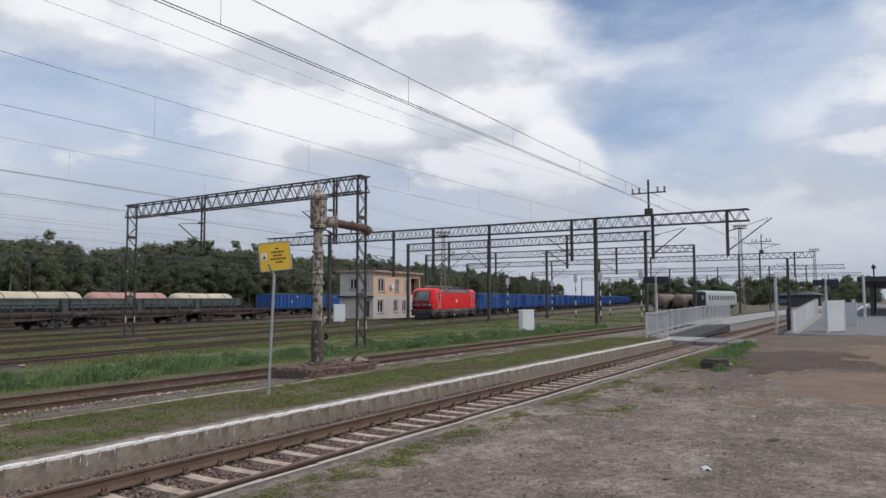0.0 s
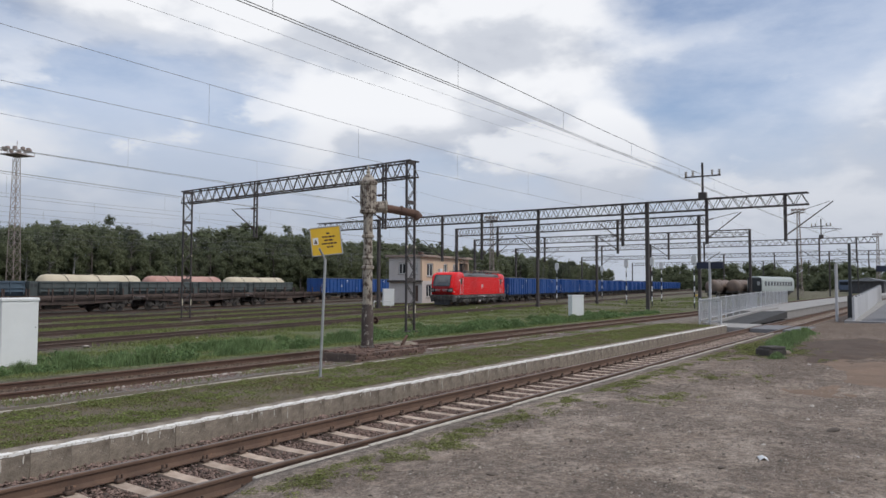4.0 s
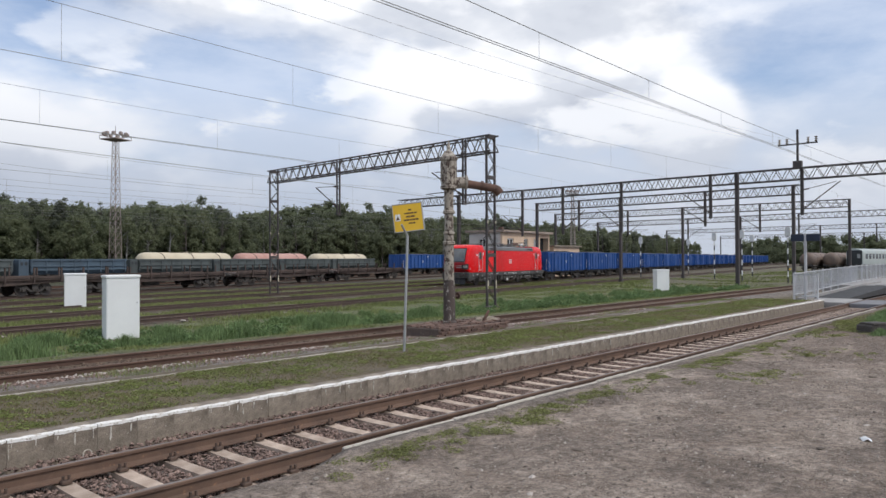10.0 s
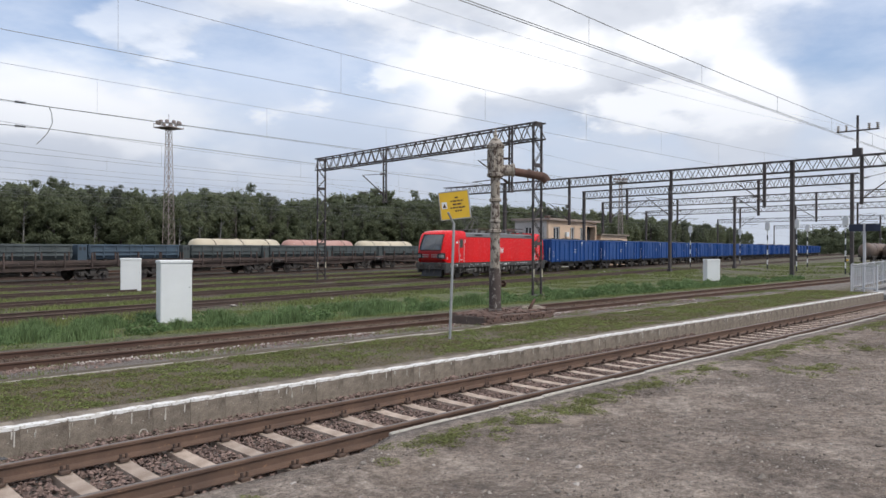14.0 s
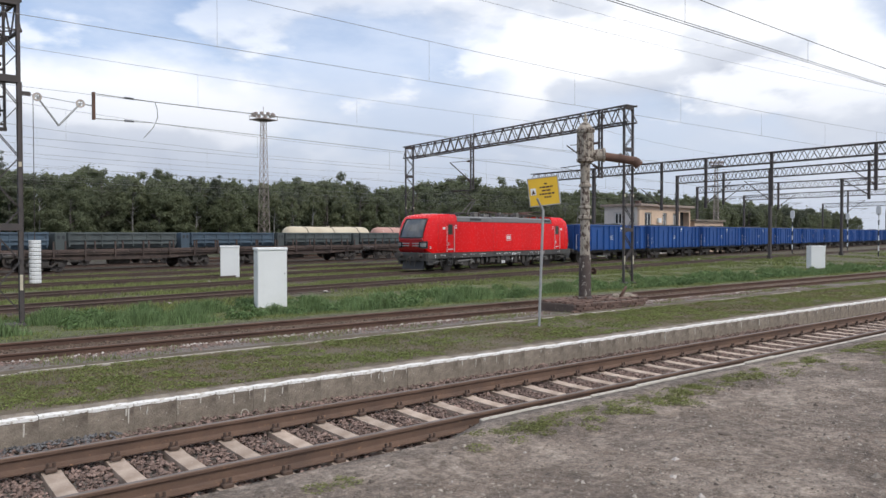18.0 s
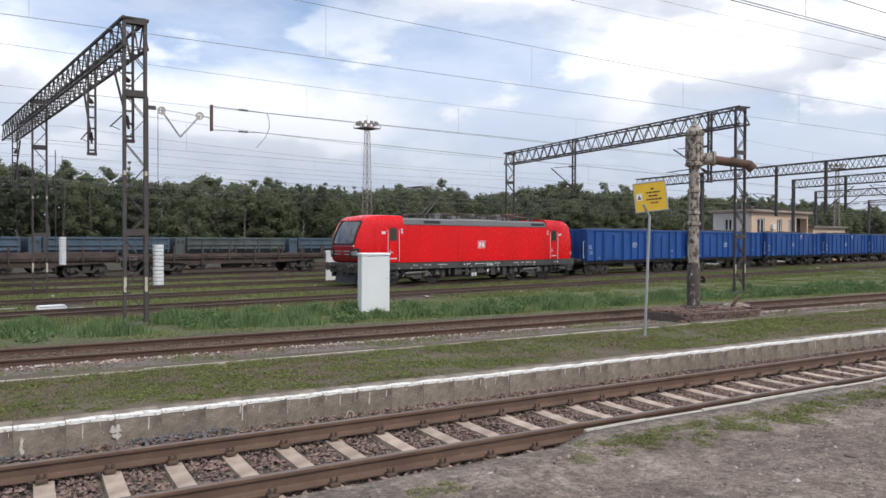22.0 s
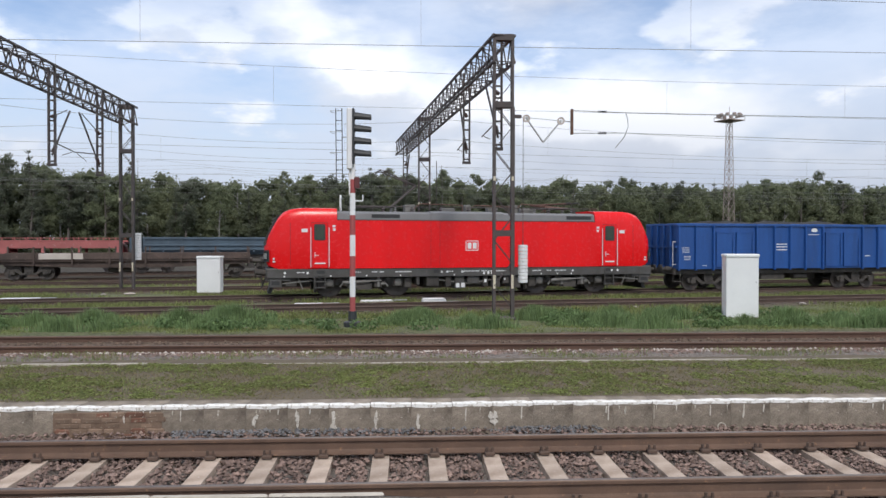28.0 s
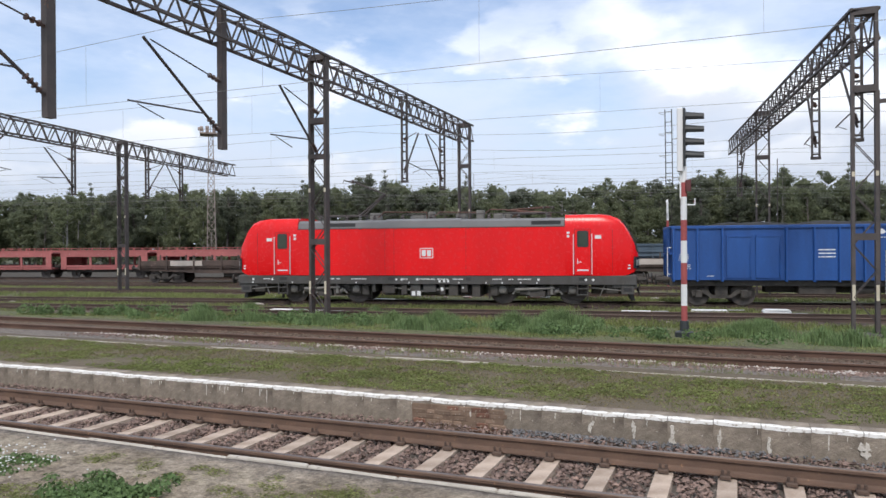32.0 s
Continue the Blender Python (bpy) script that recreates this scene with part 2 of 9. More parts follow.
GREYSTONE = mat("grey_stone", (0.39, 0.345, 0.295), (0.235, 0.2, 0.17), scale=6, fine=80, rough=0.9, per=0.45)
CONC = mat("platform_concrete", (0.375, 0.32, 0.255), (0.14, 0.114, 0.09), (0.60, 0.56, 0.49), scale=3.4, fine=30, rough=0.92, per=0.09, streak=0.8, spot_at=0.64, bump=0.7)
WHITE_EDGE = mat("worn_white_paint", (0.86, 0.85, 0.83), (0.76, 0.74, 0.70), (0.42, 0.37, 0.31), scale=3.2, fine=40, rough=0.85, spot_at=0.53)
BLACKSTEEL = mat("dark_gantry_steel", (0.088, 0.073, 0.07), (0.052, 0.046, 0.046), (0.16, 0.085, 0.055), scale=2.5, fine=40, rough=0.7, per=0.1)
WIRE = mat("wire_dull_metal", (0.27, 0.275, 0.265), (0.17, 0.175, 0.17), rough=0.55, bump=0)
CABINET = mat("cabinet_white", (0.78, 0.80, 0.80), (0.72, 0.74, 0.74), scale=1.2, fine=30, rough=0.5, bump=0.05)
RED = mat("loco_red", (0.84, 0.008, 0.011), (0.70, 0.009, 0.012), scale=0.7, fine=6, rough=0.26, spec=0.35, bump=0.02, streak=5)
LOCO_GREY = mat("loco_roof_grey", (0.19, 0.19, 0.195), (0.15, 0.15, 0.155), scale=1.0, fine=14, rough=0.55, bump=0.05)
LOCO_DARK = mat("loco_frame_grey", (0.085, 0.085, 0.085), (0.055, 0.05, 0.045), (0.14, 0.12, 0.1), scale=2.0, fine=20, rough=0.6, bump=0.1)
BOGIE = mat("bogie_dirt", (0.085, 0.075, 0.067), (0.045, 0.041, 0.038), (0.14, 0.115, 0.09), scale=3.0, fine=30, rough=0.8)
SCREEN = mat("windscreen_glass", (0.10, 0.11, 0.12), (0.06, 0.065, 0.07), rough=0.06, bump=0, fine=3, scale=1.2, spec=1.0)
GLASS_DARK = mat("cab_glass", (0.03, 0.035, 0.04), rough=0.08, bump=0, fine=4)
BLUE = mat("wagon_blue", (0.018, 0.098, 0.36), (0.013, 0.058, 0.21), (0.09, 0.085, 0.085), scale=1.1, fine=12, rough=0.5, bump=0.05, streak=5, spot_at=0.66)
WHITE = mat("lettering_white", (0.75, 0.76, 0.76), (0.68, 0.69, 0.7), rough=0.5, bump=0)
COAL = mat("coal", (0.03, 0.03, 0.032), (0.015, 0.015, 0.016), scale=3, fine=14, rough=0.95, bump=1.0)
PALE = mat("pale_panel", (0.55, 0.5, 0.46), (0.42, 0.37, 0.33), scale=1.5, fine=20, rough=0.8)
GALV = mat("galvanised_steel", (0.42, 0.43, 0.43), (0.32, 0.33, 0.33), scale=4, fine=40, rough=0.5, metal=0.4, bump=0.05)

# ---- building blocks ----
class Mesh:
    """Collects faces for one mesh."""

    def __init__(self):
        self.v, self.f = [], []

    def add(self, verts, faces):
        n = len(self.v)
        self.v += [tuple(p) for p in verts]
        self.f += [tuple(i + n for i in f) for f in faces]
        return self

    def box(self, x0, x1, y0, y1, z0, z1):
        return self.add([(x0, y0, z0), (x1, y0, z0), (x1, y1, z0), (x0, y1, z0), (x0, y0, z1), (x1, y0, z1), (x1, y1, z1), (x0, y1, z1)],
                        [(0, 3, 2, 1), (4, 5, 6, 7), (0, 1, 5, 4), (1, 2, 6, 5), (2, 3, 7, 6), (3, 0, 4, 7)])

    def cbox(self, x0, x1, y0, y1, z0, z1, c=0.02):
        """A box with chamfered upright and top edges."""
        c = min(c, (x1 - x0) * 0.45, (y1 - y0) * 0.45, (z1 - z0) * 0.45)
        ring = lambda d, z: [(x0 + d + c, y0 + d, z), (x1 - d - c, y0 + d, z), (x1 - d, y0 + d + c, z), (x1 - d, y1 - d - c, z), (x1 - d - c, y1 - d, z), (x0 + d + c, y1 - d, z), (x0 + d, y1 - d - c, z), (x0 + d, y0 + d + c, z)]
        vs = ring(0, z0) + ring(0, z1 - c) + ring(c * 0.9, z1)
        fs = [tuple(range(7, -1, -1)), tuple(range(16, 24))]
        for r in (0, 8):
            fs += [(r + i, r + (i + 1) % 8, r + 8 + (i + 1) % 8, r + 8 + i) for i in range(8)]
        return self.add(vs, fs)

    def rod(self, p, q, r, n=6, r2=None):
        p, q = Vector(p), Vector(q)
        d = (q - p).normalized()
        a = d.orthogonal().normalized()
        b = d.cross(a)
        r2 = r if r2 is None else r2
        ring = [(math.cos(2 * math.pi * i / n), math.sin(2 * math.pi * i / n)) for i in range(n)]
        vs = [p + r * (a * c + b * s) for c, s in ring] + [q + r2 * (a * c + b * s) for c, s in ring]
        fs = [tuple(range(n - 1, -1, -1)), tuple(range(n, 2 * n))] + [(i, (i + 1) % n, n + (i + 1) % n, n + i) for i in range(n)]
        return self.add(vs, fs)

    def bar(self, p, q, w, h, up=(0, 0, 1)):
        """A straight bar of w by h from p to q, h along up."""
        p, q, up = Vector(p), Vector(q), Vector(up)
        d = (q - p).normalized()
        s = d.cross(up)
        if s.length < 1e-4:
            s = d.orthogonal()
        s = s.normalized() * (w / 2)
        u = s.cross(d).normalized() * (h / 2)
        vs = [e + a * s + b * u for e in (p, q) for a, b in ((-1, -1), (1, -1), (1, 1), (-1, 1))]
        return self.add(vs, [(3, 2, 1, 0), (4, 5, 6, 7)] + [(i, (i + 1) % 4, 4 + (i + 1) % 4, 4 + i) for i in range(4)])

    def lathe(self, x, y, prof, n=16):
        """Turns a profile of (radius, z) round the upright at x, y."""
        vs = [(x + r * math.cos(2 * math.pi * i / n), y + r * math.sin(2 * math.pi * i / n), z) for r, z in prof for i in range(n)]
        fs = [tuple(range(n - 1, -1, -1)), tuple(range((len(prof) - 1) * n, len(prof) * n))]
        for k in range(len(prof) - 1):
            fs += [(k * n + i, k * n + (i + 1) % n, (k + 1) * n + (i + 1) % n, (k + 1) * n + i) for i in range(n)]
        return self.add(vs, fs)

    def disc(self, c, axis, prof, n=20):
        """Turns a profile of (radius, along) round an axis 'x' or 'y' through c."""
        cx, cy, cz = c
        vs = []
        for r, a in prof:
            for i in range(n):
                u, w = r * math.cos(2 * math.pi * i / n), r * math.sin(2 * math.pi * i / n)
                vs.append((cx + a, cy + u, cz + w) if axis == "x" else (cx + u, cy + a, cz + w))
        fs = [tuple(range(n)), tuple(range((len(prof) - 1) * n, len(prof) * n))]
        for k in range(len(prof) - 1):
            fs += [(k * n + i, k * n + (i + 1) % n, (k + 1) * n + (i + 1) % n, (k + 1) * n + i) for i in range(n)]
        return self.add(vs, fs)

    def prism(self, poly, axis, a0, a1):
        """Pushes a flat outline along an axis: (y, z) along x, (x, z) along y, (x, y) along z."""
        put = {"x": lambda a, p: (a, p[0], p[1]), "y": lambda a, p: (p[0], a, p[1]), "z": lambda a, p: (p[0], p[1], a)}[axis]
        n = len(poly)
        vs = [put(a0, p) for p in poly] + [put(a1, p) for p in poly]
        return self.add(vs, [tuple(range(n - 1, -1, -1)), tuple(range(n, 2 * n))] + [(i, (i + 1) % n, n + (i + 1) % n, n + i) for i in range(n)])

    def loft(self, rings, close=True):
        n = len(rings[0])
        vs = [p for r in rings for p in r]
        fs = [tuple(range(n - 1, -1, -1)), tuple(range((len(rings) - 1) * n, len(rings) * n))] if close else []
        for k in range(len(rings) - 1):
            fs += [(k * n + i, k * n + (i + 1) % n, (k + 1) * n + (i + 1) % n, (k + 1) * n + i) for i in range(n)]
        return self.add(vs, fs)

    def ribbed(self, p, q, n, r, core=0.45, seg=10):
        """An insulator from p to q with n sheds of radius r on one body."""
        p, q = Vector(p), Vector(q)
        d = (q - p).normalized()
        a = d.orthogonal().normalized()
        b = d.cross(a)
        rings = []
        for k in range(n):
            for f, rr in ((0.0, core * r), (0.3, core * r), (0.42, r), (0.6, r), (0.72, core * r)):
                c = p.lerp(q, (k + f) / n)
                rings.append([c + rr * (a * math.cos(2 * math.pi * i / seg) + b * math.sin(2 * math.pi * i / seg)) for i in range(seg)])
        return self.loft(rings)

    def data(self, name, material, smooth=False, weld=False):
        me = bpy.data.meshes.new(name)
        me.from_pydata(self.v, [], self.f)
        bm = bmesh.new()
        bm.from_mesh(me)
        if weld:
            bmesh.ops.remove_doubles(bm, verts=bm.verts, dist=0.0005)
        bmesh.ops.recalc_face_normals(bm, faces=bm.faces)
        bm.to_mesh(me)
        bm.free()
        if smooth:
            for p in me.polygons:
                p.use_smooth = True
            me.set_sharp_from_angle(angle=radians(38))
        me.materials.append(material)
        return me


def part(name, m, material, parent=None, label="", smooth=False, weld=False):
    ob = new(name, m.data(name, material, smooth, weld))
    ob.parent = parent
    return tagged(ob, label)


def share(name, data, parent, m):
    """One more piece on a mesh that its fellows share."""
    ob = new(name, data)
    ob.parent = parent
    ob.matrix_basis = m
    return ob


def thing(name, label, category, m=None, group=""):
    ob = new(name)
    ob.empty_display_size = 0.2
    if m is not None:
        ob.matrix_basis = m
    return tagged(ob, label, category, group)


def quick(name, verts, faces, material):
    """A large mesh straight from arrays, with flat faces."""
    me = bpy.data.meshes.new(name)
    me.from_pydata(verts, [], faces)
    me.materials.append(material)
    return me


# ---- ground ----
SLOPE = 0.158  # the yard's tracks against the platform's
YARD_ANGLE = math.degrees(math.atan(SLOPE))
TRAIN_ANGLE = math.degrees(math.atan(0.195))
YARD = [28.3, 33.68, 40.2, 46.3]  # where the yard's tracks cross x = 0


GROUND_PTS = [(-400, 0.12), (1.0, 0.06), (5.9, -0.05), (6.3, -0.08), (6.5, -0.19), (6.75, -0.27), (9.2, -0.27), (12.8, -0.1), (13.2, 0.02), (14.6, -0.06), (15.0, -0.14), (17.2, -0.13), (18.4, -0.12), (22, -0.44), (26, -0.5), (900, -0.5)]


def ground_z(y):
    return float(np.interp(y, [p[0] for p in GROUND_PTS], [p[1] for p in GROUND_PTS]))


def kerb_fill(x):
    """1 where the dirt is heaped up to the strip beside the near rail, 0 where the rail's foot lies open."""
    return min(1.0, max(0.0, (0.9 - x) / 0.5, (x - 5.4) / 0.5))


def ground_material():
    m = bpy.data.materials.new("ground")
    m.use_nodes = True
    nt = m.node_tree
    N, Lk = nt.nodes, nt.links
    b = N["Principled BSDF"]
    b.inputs["Roughness"].default_value = 0.95
    tc = N.new("ShaderNodeTexCoord")
    sep = N.new("ShaderNodeSeparateXYZ")
    Lk.new(tc.outputs["Object"], sep.inputs[0])

    def nz(s, d, r=0.6):
        n = N.new("ShaderNodeTexNoise")
        n.inputs["Scale"].default_value, n.inputs["Detail"].default_value, n.inputs["Roughness"].default_value = s, d, r
        Lk.new(tc.outputs["Object"], n.inputs["Vector"])
        return n.outputs["Fac"]

    def op(o, a, c):
        x = N.new("ShaderNodeMath")
        x.operation = o
        for k, v in enumerate((a, c)):
            if isinstance(v, (int, float)):
                x.inputs[k].default_value = v
            else:
                Lk.new(v, x.inputs[k])
        return x.outputs[0]

    def ramp(fac, lo, hi, stops, mode="LINEAR"):
        mr = N.new("ShaderNodeMapRange")
        mr.inputs[1].default_value, mr.inputs[2].default_value = lo, hi
        Lk.new(fac, mr.inputs[0])
        r = N.new("ShaderNodeValToRGB")
        r.color_ramp.interpolation = mode
        while len(r.color_ramp.elements) < len(stops):
            r.color_ramp.elements.new(0.5)
        for e, (p, c) in zip(r.color_ramp.elements, stops):
            e.position, e.color = (p - lo) / (hi - lo), (*c, 1)
        Lk.new(mr.outputs[0], r.inputs[0])
        return r.outputs[0]

    def mixc(fac, a, c, mode="MIX"):
        x = N.new("ShaderNodeMix")
        x.data_type, x.blend_type = "RGBA", mode
        for k, v in ((0, fac), (6, a), (7, c)):
            if isinstance(v, (int, float)):
                x.inputs[k].default_value = v
            elif isinstance(v, tuple):
                x.inputs[k].default_value = (*v, 1)
            else:
                Lk.new(v, x.inputs[k])
        return x.outputs[2]

    n_big, n_mid, n_fine, n_grit = nz(0.45, 8, 0.68), nz(1.1, 8, 0.68), nz(6.0, 9, 0.8), nz(55.0, 4, 0.8)
    wob = op("MULTIPLY", op("SUBTRACT", nz(0.8, 5), 0.5), 1.6)
    y = op("ADD", sep.outputs[1], wob)
    v = op("ADD", op("SUBTRACT", sep.outputs[1], op("MULTIPLY", sep.outputs[0], SLOPE)), wob)
    # dirt yard by the camera
    dirt = mixc(ramp(n_mid, 0.38, 0.62, [(0.38, (0, 0, 0)), (0.62, (1, 1, 1))]), (0.42, 0.352, 0.298), (0.225, 0.176, 0.14))
    dirt = mixc(ramp(n_big, 0.46, 0.57, [(0.46, (0, 0, 0)), (0.57, (0.9, 0.9, 0.9))]), dirt, (0.19, 0.152, 0.125))
    dirt = mixc(ramp(n_grit, 0.55, 0.75, [(0.55, (0, 0, 0)), (0.75, (1, 1, 1))]), dirt, (0.40, 0.38, 0.355))
    far_brown = ramp(op("ADD", sep.outputs[0], op("MULTIPLY", wob, 2.0)), 14, 40, [(14, (0, 0, 0)), (23, (0.45, 0.45, 0.45)), (25.5, (1, 1, 1)), (31, (1, 1, 1)), (33, (0.6, 0.6, 0.6)), (40, (0.7, 0.7, 0.7))])
    dirt = mixc(far_brown, dirt, mixc(n_fine, (0.07, 0.045, 0.032), (0.165, 0.115, 0.08)))
    west = op("MULTIPLY", ramp(op("ADD", sep.outputs[0], op("MULTIPLY", wob, 1.5)), -1, 3, [(-1, (1, 1, 1)), (3, (0, 0, 0))]), ramp(n_mid, 0.36, 0.6, [(0.36, (0.35, 0.35, 0.35)), (0.6, (0.95, 0.95, 0.95))]))
    dirt = mixc(west, dirt, mixc(ramp(n_big, 0.45, 0.58, [(0.45, (0, 0, 0)), (0.58, (1, 1, 1))]), (0.46, 0.40, 0.31), (0.30, 0.245, 0.175)))
    green, dry, stone, cinder = (0.125, 0.142, 0.062), (0.15, 0.13, 0.075), (0.21, 0.185, 0.165), (0.118, 0.098, 0.072)
    umber = (0.135, 0.098, 0.07)
    near = ramp(y, 5.0, 22.0, [(5.0, dry), (6.3, stone), (9.0, stone), (9.6, dry), (12.4, dry), (13.2, stone), (14.9, stone), (15.4, umber), (17.2, umber), (17.7, cinder), (18.2, green), (22.0, green)])
    near = mixc(ramp(sep.outputs[1], 5.7, 6.55, [(5.7, (0, 0, 0)), (6.4, (0.25, 0.25, 0.25)), (6.55, (1, 1, 1))]), dirt, near)
    # 51 to 72: the shade below the parked wagons is put into the ground colour
    stops = [(18, green), (25.6, green), (26.6, cinder), (30.0, cinder), (30.6, green), (31.6, green), (32.3, cinder), (35.6, cinder), (36.4, green), (38.2, green), (38.8, cinder), (41.6, cinder),
             (42.4, green), (44.6, green), (45.2, cinder), (47.8, cinder), (48.6, green), (50.2, green), (51, (0.06, 0.051, 0.042)), (72, (0.055, 0.048, 0.038)), (90, (0.07, 0.078, 0.04))]
    yard = ramp(v, 18, 90, stops)
    yard = mixc(ramp(op("ADD", sep.outputs[0], op("MULTIPLY", wob, 4.0)), 45, 85, [(45, (0, 0, 0)), (85, (0.75, 0.75, 0.75))]), yard, mixc(n_mid, (0.10, 0.092, 0.06), (0.135, 0.112, 0.085)))
    col = mixc(ramp(sep.outputs[1], 18.5, 20.5, [(18.5, (0, 0, 0)), (20.5, (1, 1, 1))]), near, yard)
    col = mixc(1.0, col, ramp(n_fine, 0.38, 0.64, [(0.38, (0.5, 0.48, 0.46)), (0.5, (0.95, 0.94, 0.93)), (0.64, (1.38, 1.35, 1.32))]), "MULTIPLY")
    n_clump = nz(17.0, 7, 0.75)
    col = mixc(1.0, col, ramp(n_clump, 0.36, 0.66, [(0.36, (0.62, 0.6, 0.58)), (0.5, (1.0, 0.99, 0.98)), (0.66, (1.32, 1.31, 1.3))]), "MULTIPLY")
    col = mixc(1.0, col, ramp(n_grit, 0.3, 0.7, [(0.3, (0.75, 0.75, 0.75)), (0.7, (1.2, 1.2, 1.2))]), "MULTIPLY")
    Lk.new(col, b.inputs["Base Color"])
    bp = N.new("ShaderNodeBump")
    bp.inputs["Strength"].default_value, bp.inputs["Distance"].default_value = 1.0, 0.06
    Lk.new(op("ADD", op("MULTIPLY", n_fine, 0.5), op("ADD", op("MULTIPLY", n_clump, 0.35), op("MULTIPLY", n_grit, 0.35))), bp.inputs["Height"])
    Lk.new(bp.outputs[0], b.inputs["Normal"])
    return m


GROUND = ground_material()


def build_ground():
    """One sheet to the horizon, finer near the camera."""
    xs = np.r_[-3000, -1200, -500, -220, np.arange(-120, -24, 8), np.arange(-24, 60, 0.5), np.arange(60, 200, 8), 260, 500, 1200, 3000]
    ys = np.r_[-2500, -900, -300, -80, -30, np.arange(-12, 6.3, 0.3), 6.3, 6.42, 6.5, 6.585, 6.6, np.arange(6.9, 24, 0.3), np.arange(24, 60, 1.5), np.arange(60, 140, 10), 200, 400, 900, 2500]
    vs, fs = [], []
    for yv in ys:
        for xv in xs:
            z = ground_z(yv)
            if yv < 5.7 and abs(xv) < 60:
                z += 0.09 * (noise.noise((xv * 0.22, yv * 0.3, 3.0)) + 0.4 * noise.noise((xv * 0.9, yv * 0.9, 7.0)))
            elif abs(xv) < 60 and 17 < yv < 60:
                z += 0.03 * noise.noise((xv * 0.7, yv * 0.9, 1.0))
            if 5.8 < yv < 6.59 and -40 < xv < 38:
                z += (-0.055 + 0.012 * noise.noise((xv * 1.3, yv * 2.0, 4.0)) - z) * kerb_fill(xv) * min(1.0, (yv - 5.8) / 0.3)
            vs.append((xv, yv, z))
    nx = len(xs)
    for j in range(len(ys) - 1):
        for i in range(nx - 1):
            a = j * nx + i
            fs.append((a, a + 1, a + nx + 1, a + nx))
    me = quick("ground", vs, fs, GROUND)
    for p in me.polygons:
        p.use_smooth = True
    tagged(new("ground", me), "bare grey dirt, ballast and weedy railway ground", "ground", kind="structure")


build_ground()

RAIL = [(-0.075, 0), (0.075, 0), (0.075, 0.012), (0.02, 0.03), (0.009, 0.045), (0.009, 0.125), (0.034, 0.138), (0.036, 0.165), (0.026, 0.172), (-0.026, 0.172), (-0.036, 0.165), (-0.034, 0.138), (-0.009, 0.125), (-0.009, 0.045), (-0.02, 0.03), (-0.075, 0.012)]


def track(name, label, m, x0, x1, sleeper_mesh, spacing, rail_mat, top_mat, pieces):
    """Two rails on sleepers; m carries the track's own x axis into the place, z = 0 on the rail heads. pieces: the stretch where each sleeper is a piece."""
    t = tagged(thing(name, label, "railway track", m), kind="structure")
    for s in (-1, 1):
        r = part("rail", Mesh().prism([(y + s * 0.7535, z - 0.172) for y, z in RAIL], "x", x0, x1), rail_mat, t)
        part("rail_head", Mesh().prism([(s * 0.7535 - 0.03, -0.006), (s * 0.7535 + 0.03, -0.006), (s * 0.7535 + 0.022, 0.003), (s * 0.7535 - 0.022, 0.003)], "x", x0, x1), top_mat, t, "worn shiny running surface")
    rest = Mesh()
    n = int((x1 - x0) / spacing)
    rnd = random.Random(5)
    proto = [tuple(v.co) for v in sleeper_mesh.vertices], [tuple(p.vertices) for p in sleeper_mesh.polygons]
    for k in range(n):
        x = x0 + (k + 0.5) * spacing
        jx, ja = rnd.uniform(-0.02, 0.02), rnd.uniform(-0.6, 0.6)
        if pieces[0] <= x <= pieces[1]:
            share("sleeper", sleeper_mesh, t, pose(x + jx, rnd.uniform(-0.02, 0.02), 0, 0, 0, ja))
        else:
            rest.add([(v[0] + x + jx, v[1], v[2]) for v in proto[0]], proto[1])
    if rest.v:
        ob = new("sleepers", quick("sleepers", rest.v, rest.f, sleeper_mesh.materials[0]))
        ob.parent = t
        tagged(ob, kind="stuff")
    return t


def concrete_sleeper():
    m = Mesh()
    w = 0.105
    rings = []
    for y, z in [(-1.25, -0.2), (-1.22, -0.175), (-0.45, -0.205), (0.45, -0.205), (1.22, -0.175), (1.25, -0.2)]:
        rings.append([(-w, y, -0.36), (w, y, -0.36), (w * 0.86, y, z), (-w * 0.86, y, z)])
    m.loft(rings)
    return m.data("sleeper", CONC_SL)


def wood_sleeper():
    return Mesh().cbox(-0.12, 0.12, -1.28, 1.28, -0.36, -0.155, 0.02).data("sleeper", WOOD_SL)


def rail_clips(t, x0, x1, spacing, first):
    """Bolted fastenings on both sides of each rail."""
    me = Mesh().cbox(-0.055, 0.055, -0.042, 0.042, -0.185, -0.148, 0.01).rod((0.03, 0, -0.15), (0.03, 0, -0.1), 0.015, 6).rod((-0.03, 0, -0.15), (-0.03, 0, -0.1), 0.015, 6).data("rail_clip", CLIP)
    n0, n1 = int((x0 - first) / spacing), int((x1 - first) / spacing)
    for k in range(n0, n1):
        for s in (-0.855, -0.652, 0.652, 0.855):
            share("rail_clip", me, t, pose(first + (k + 0.5) * spacing, s, 0))


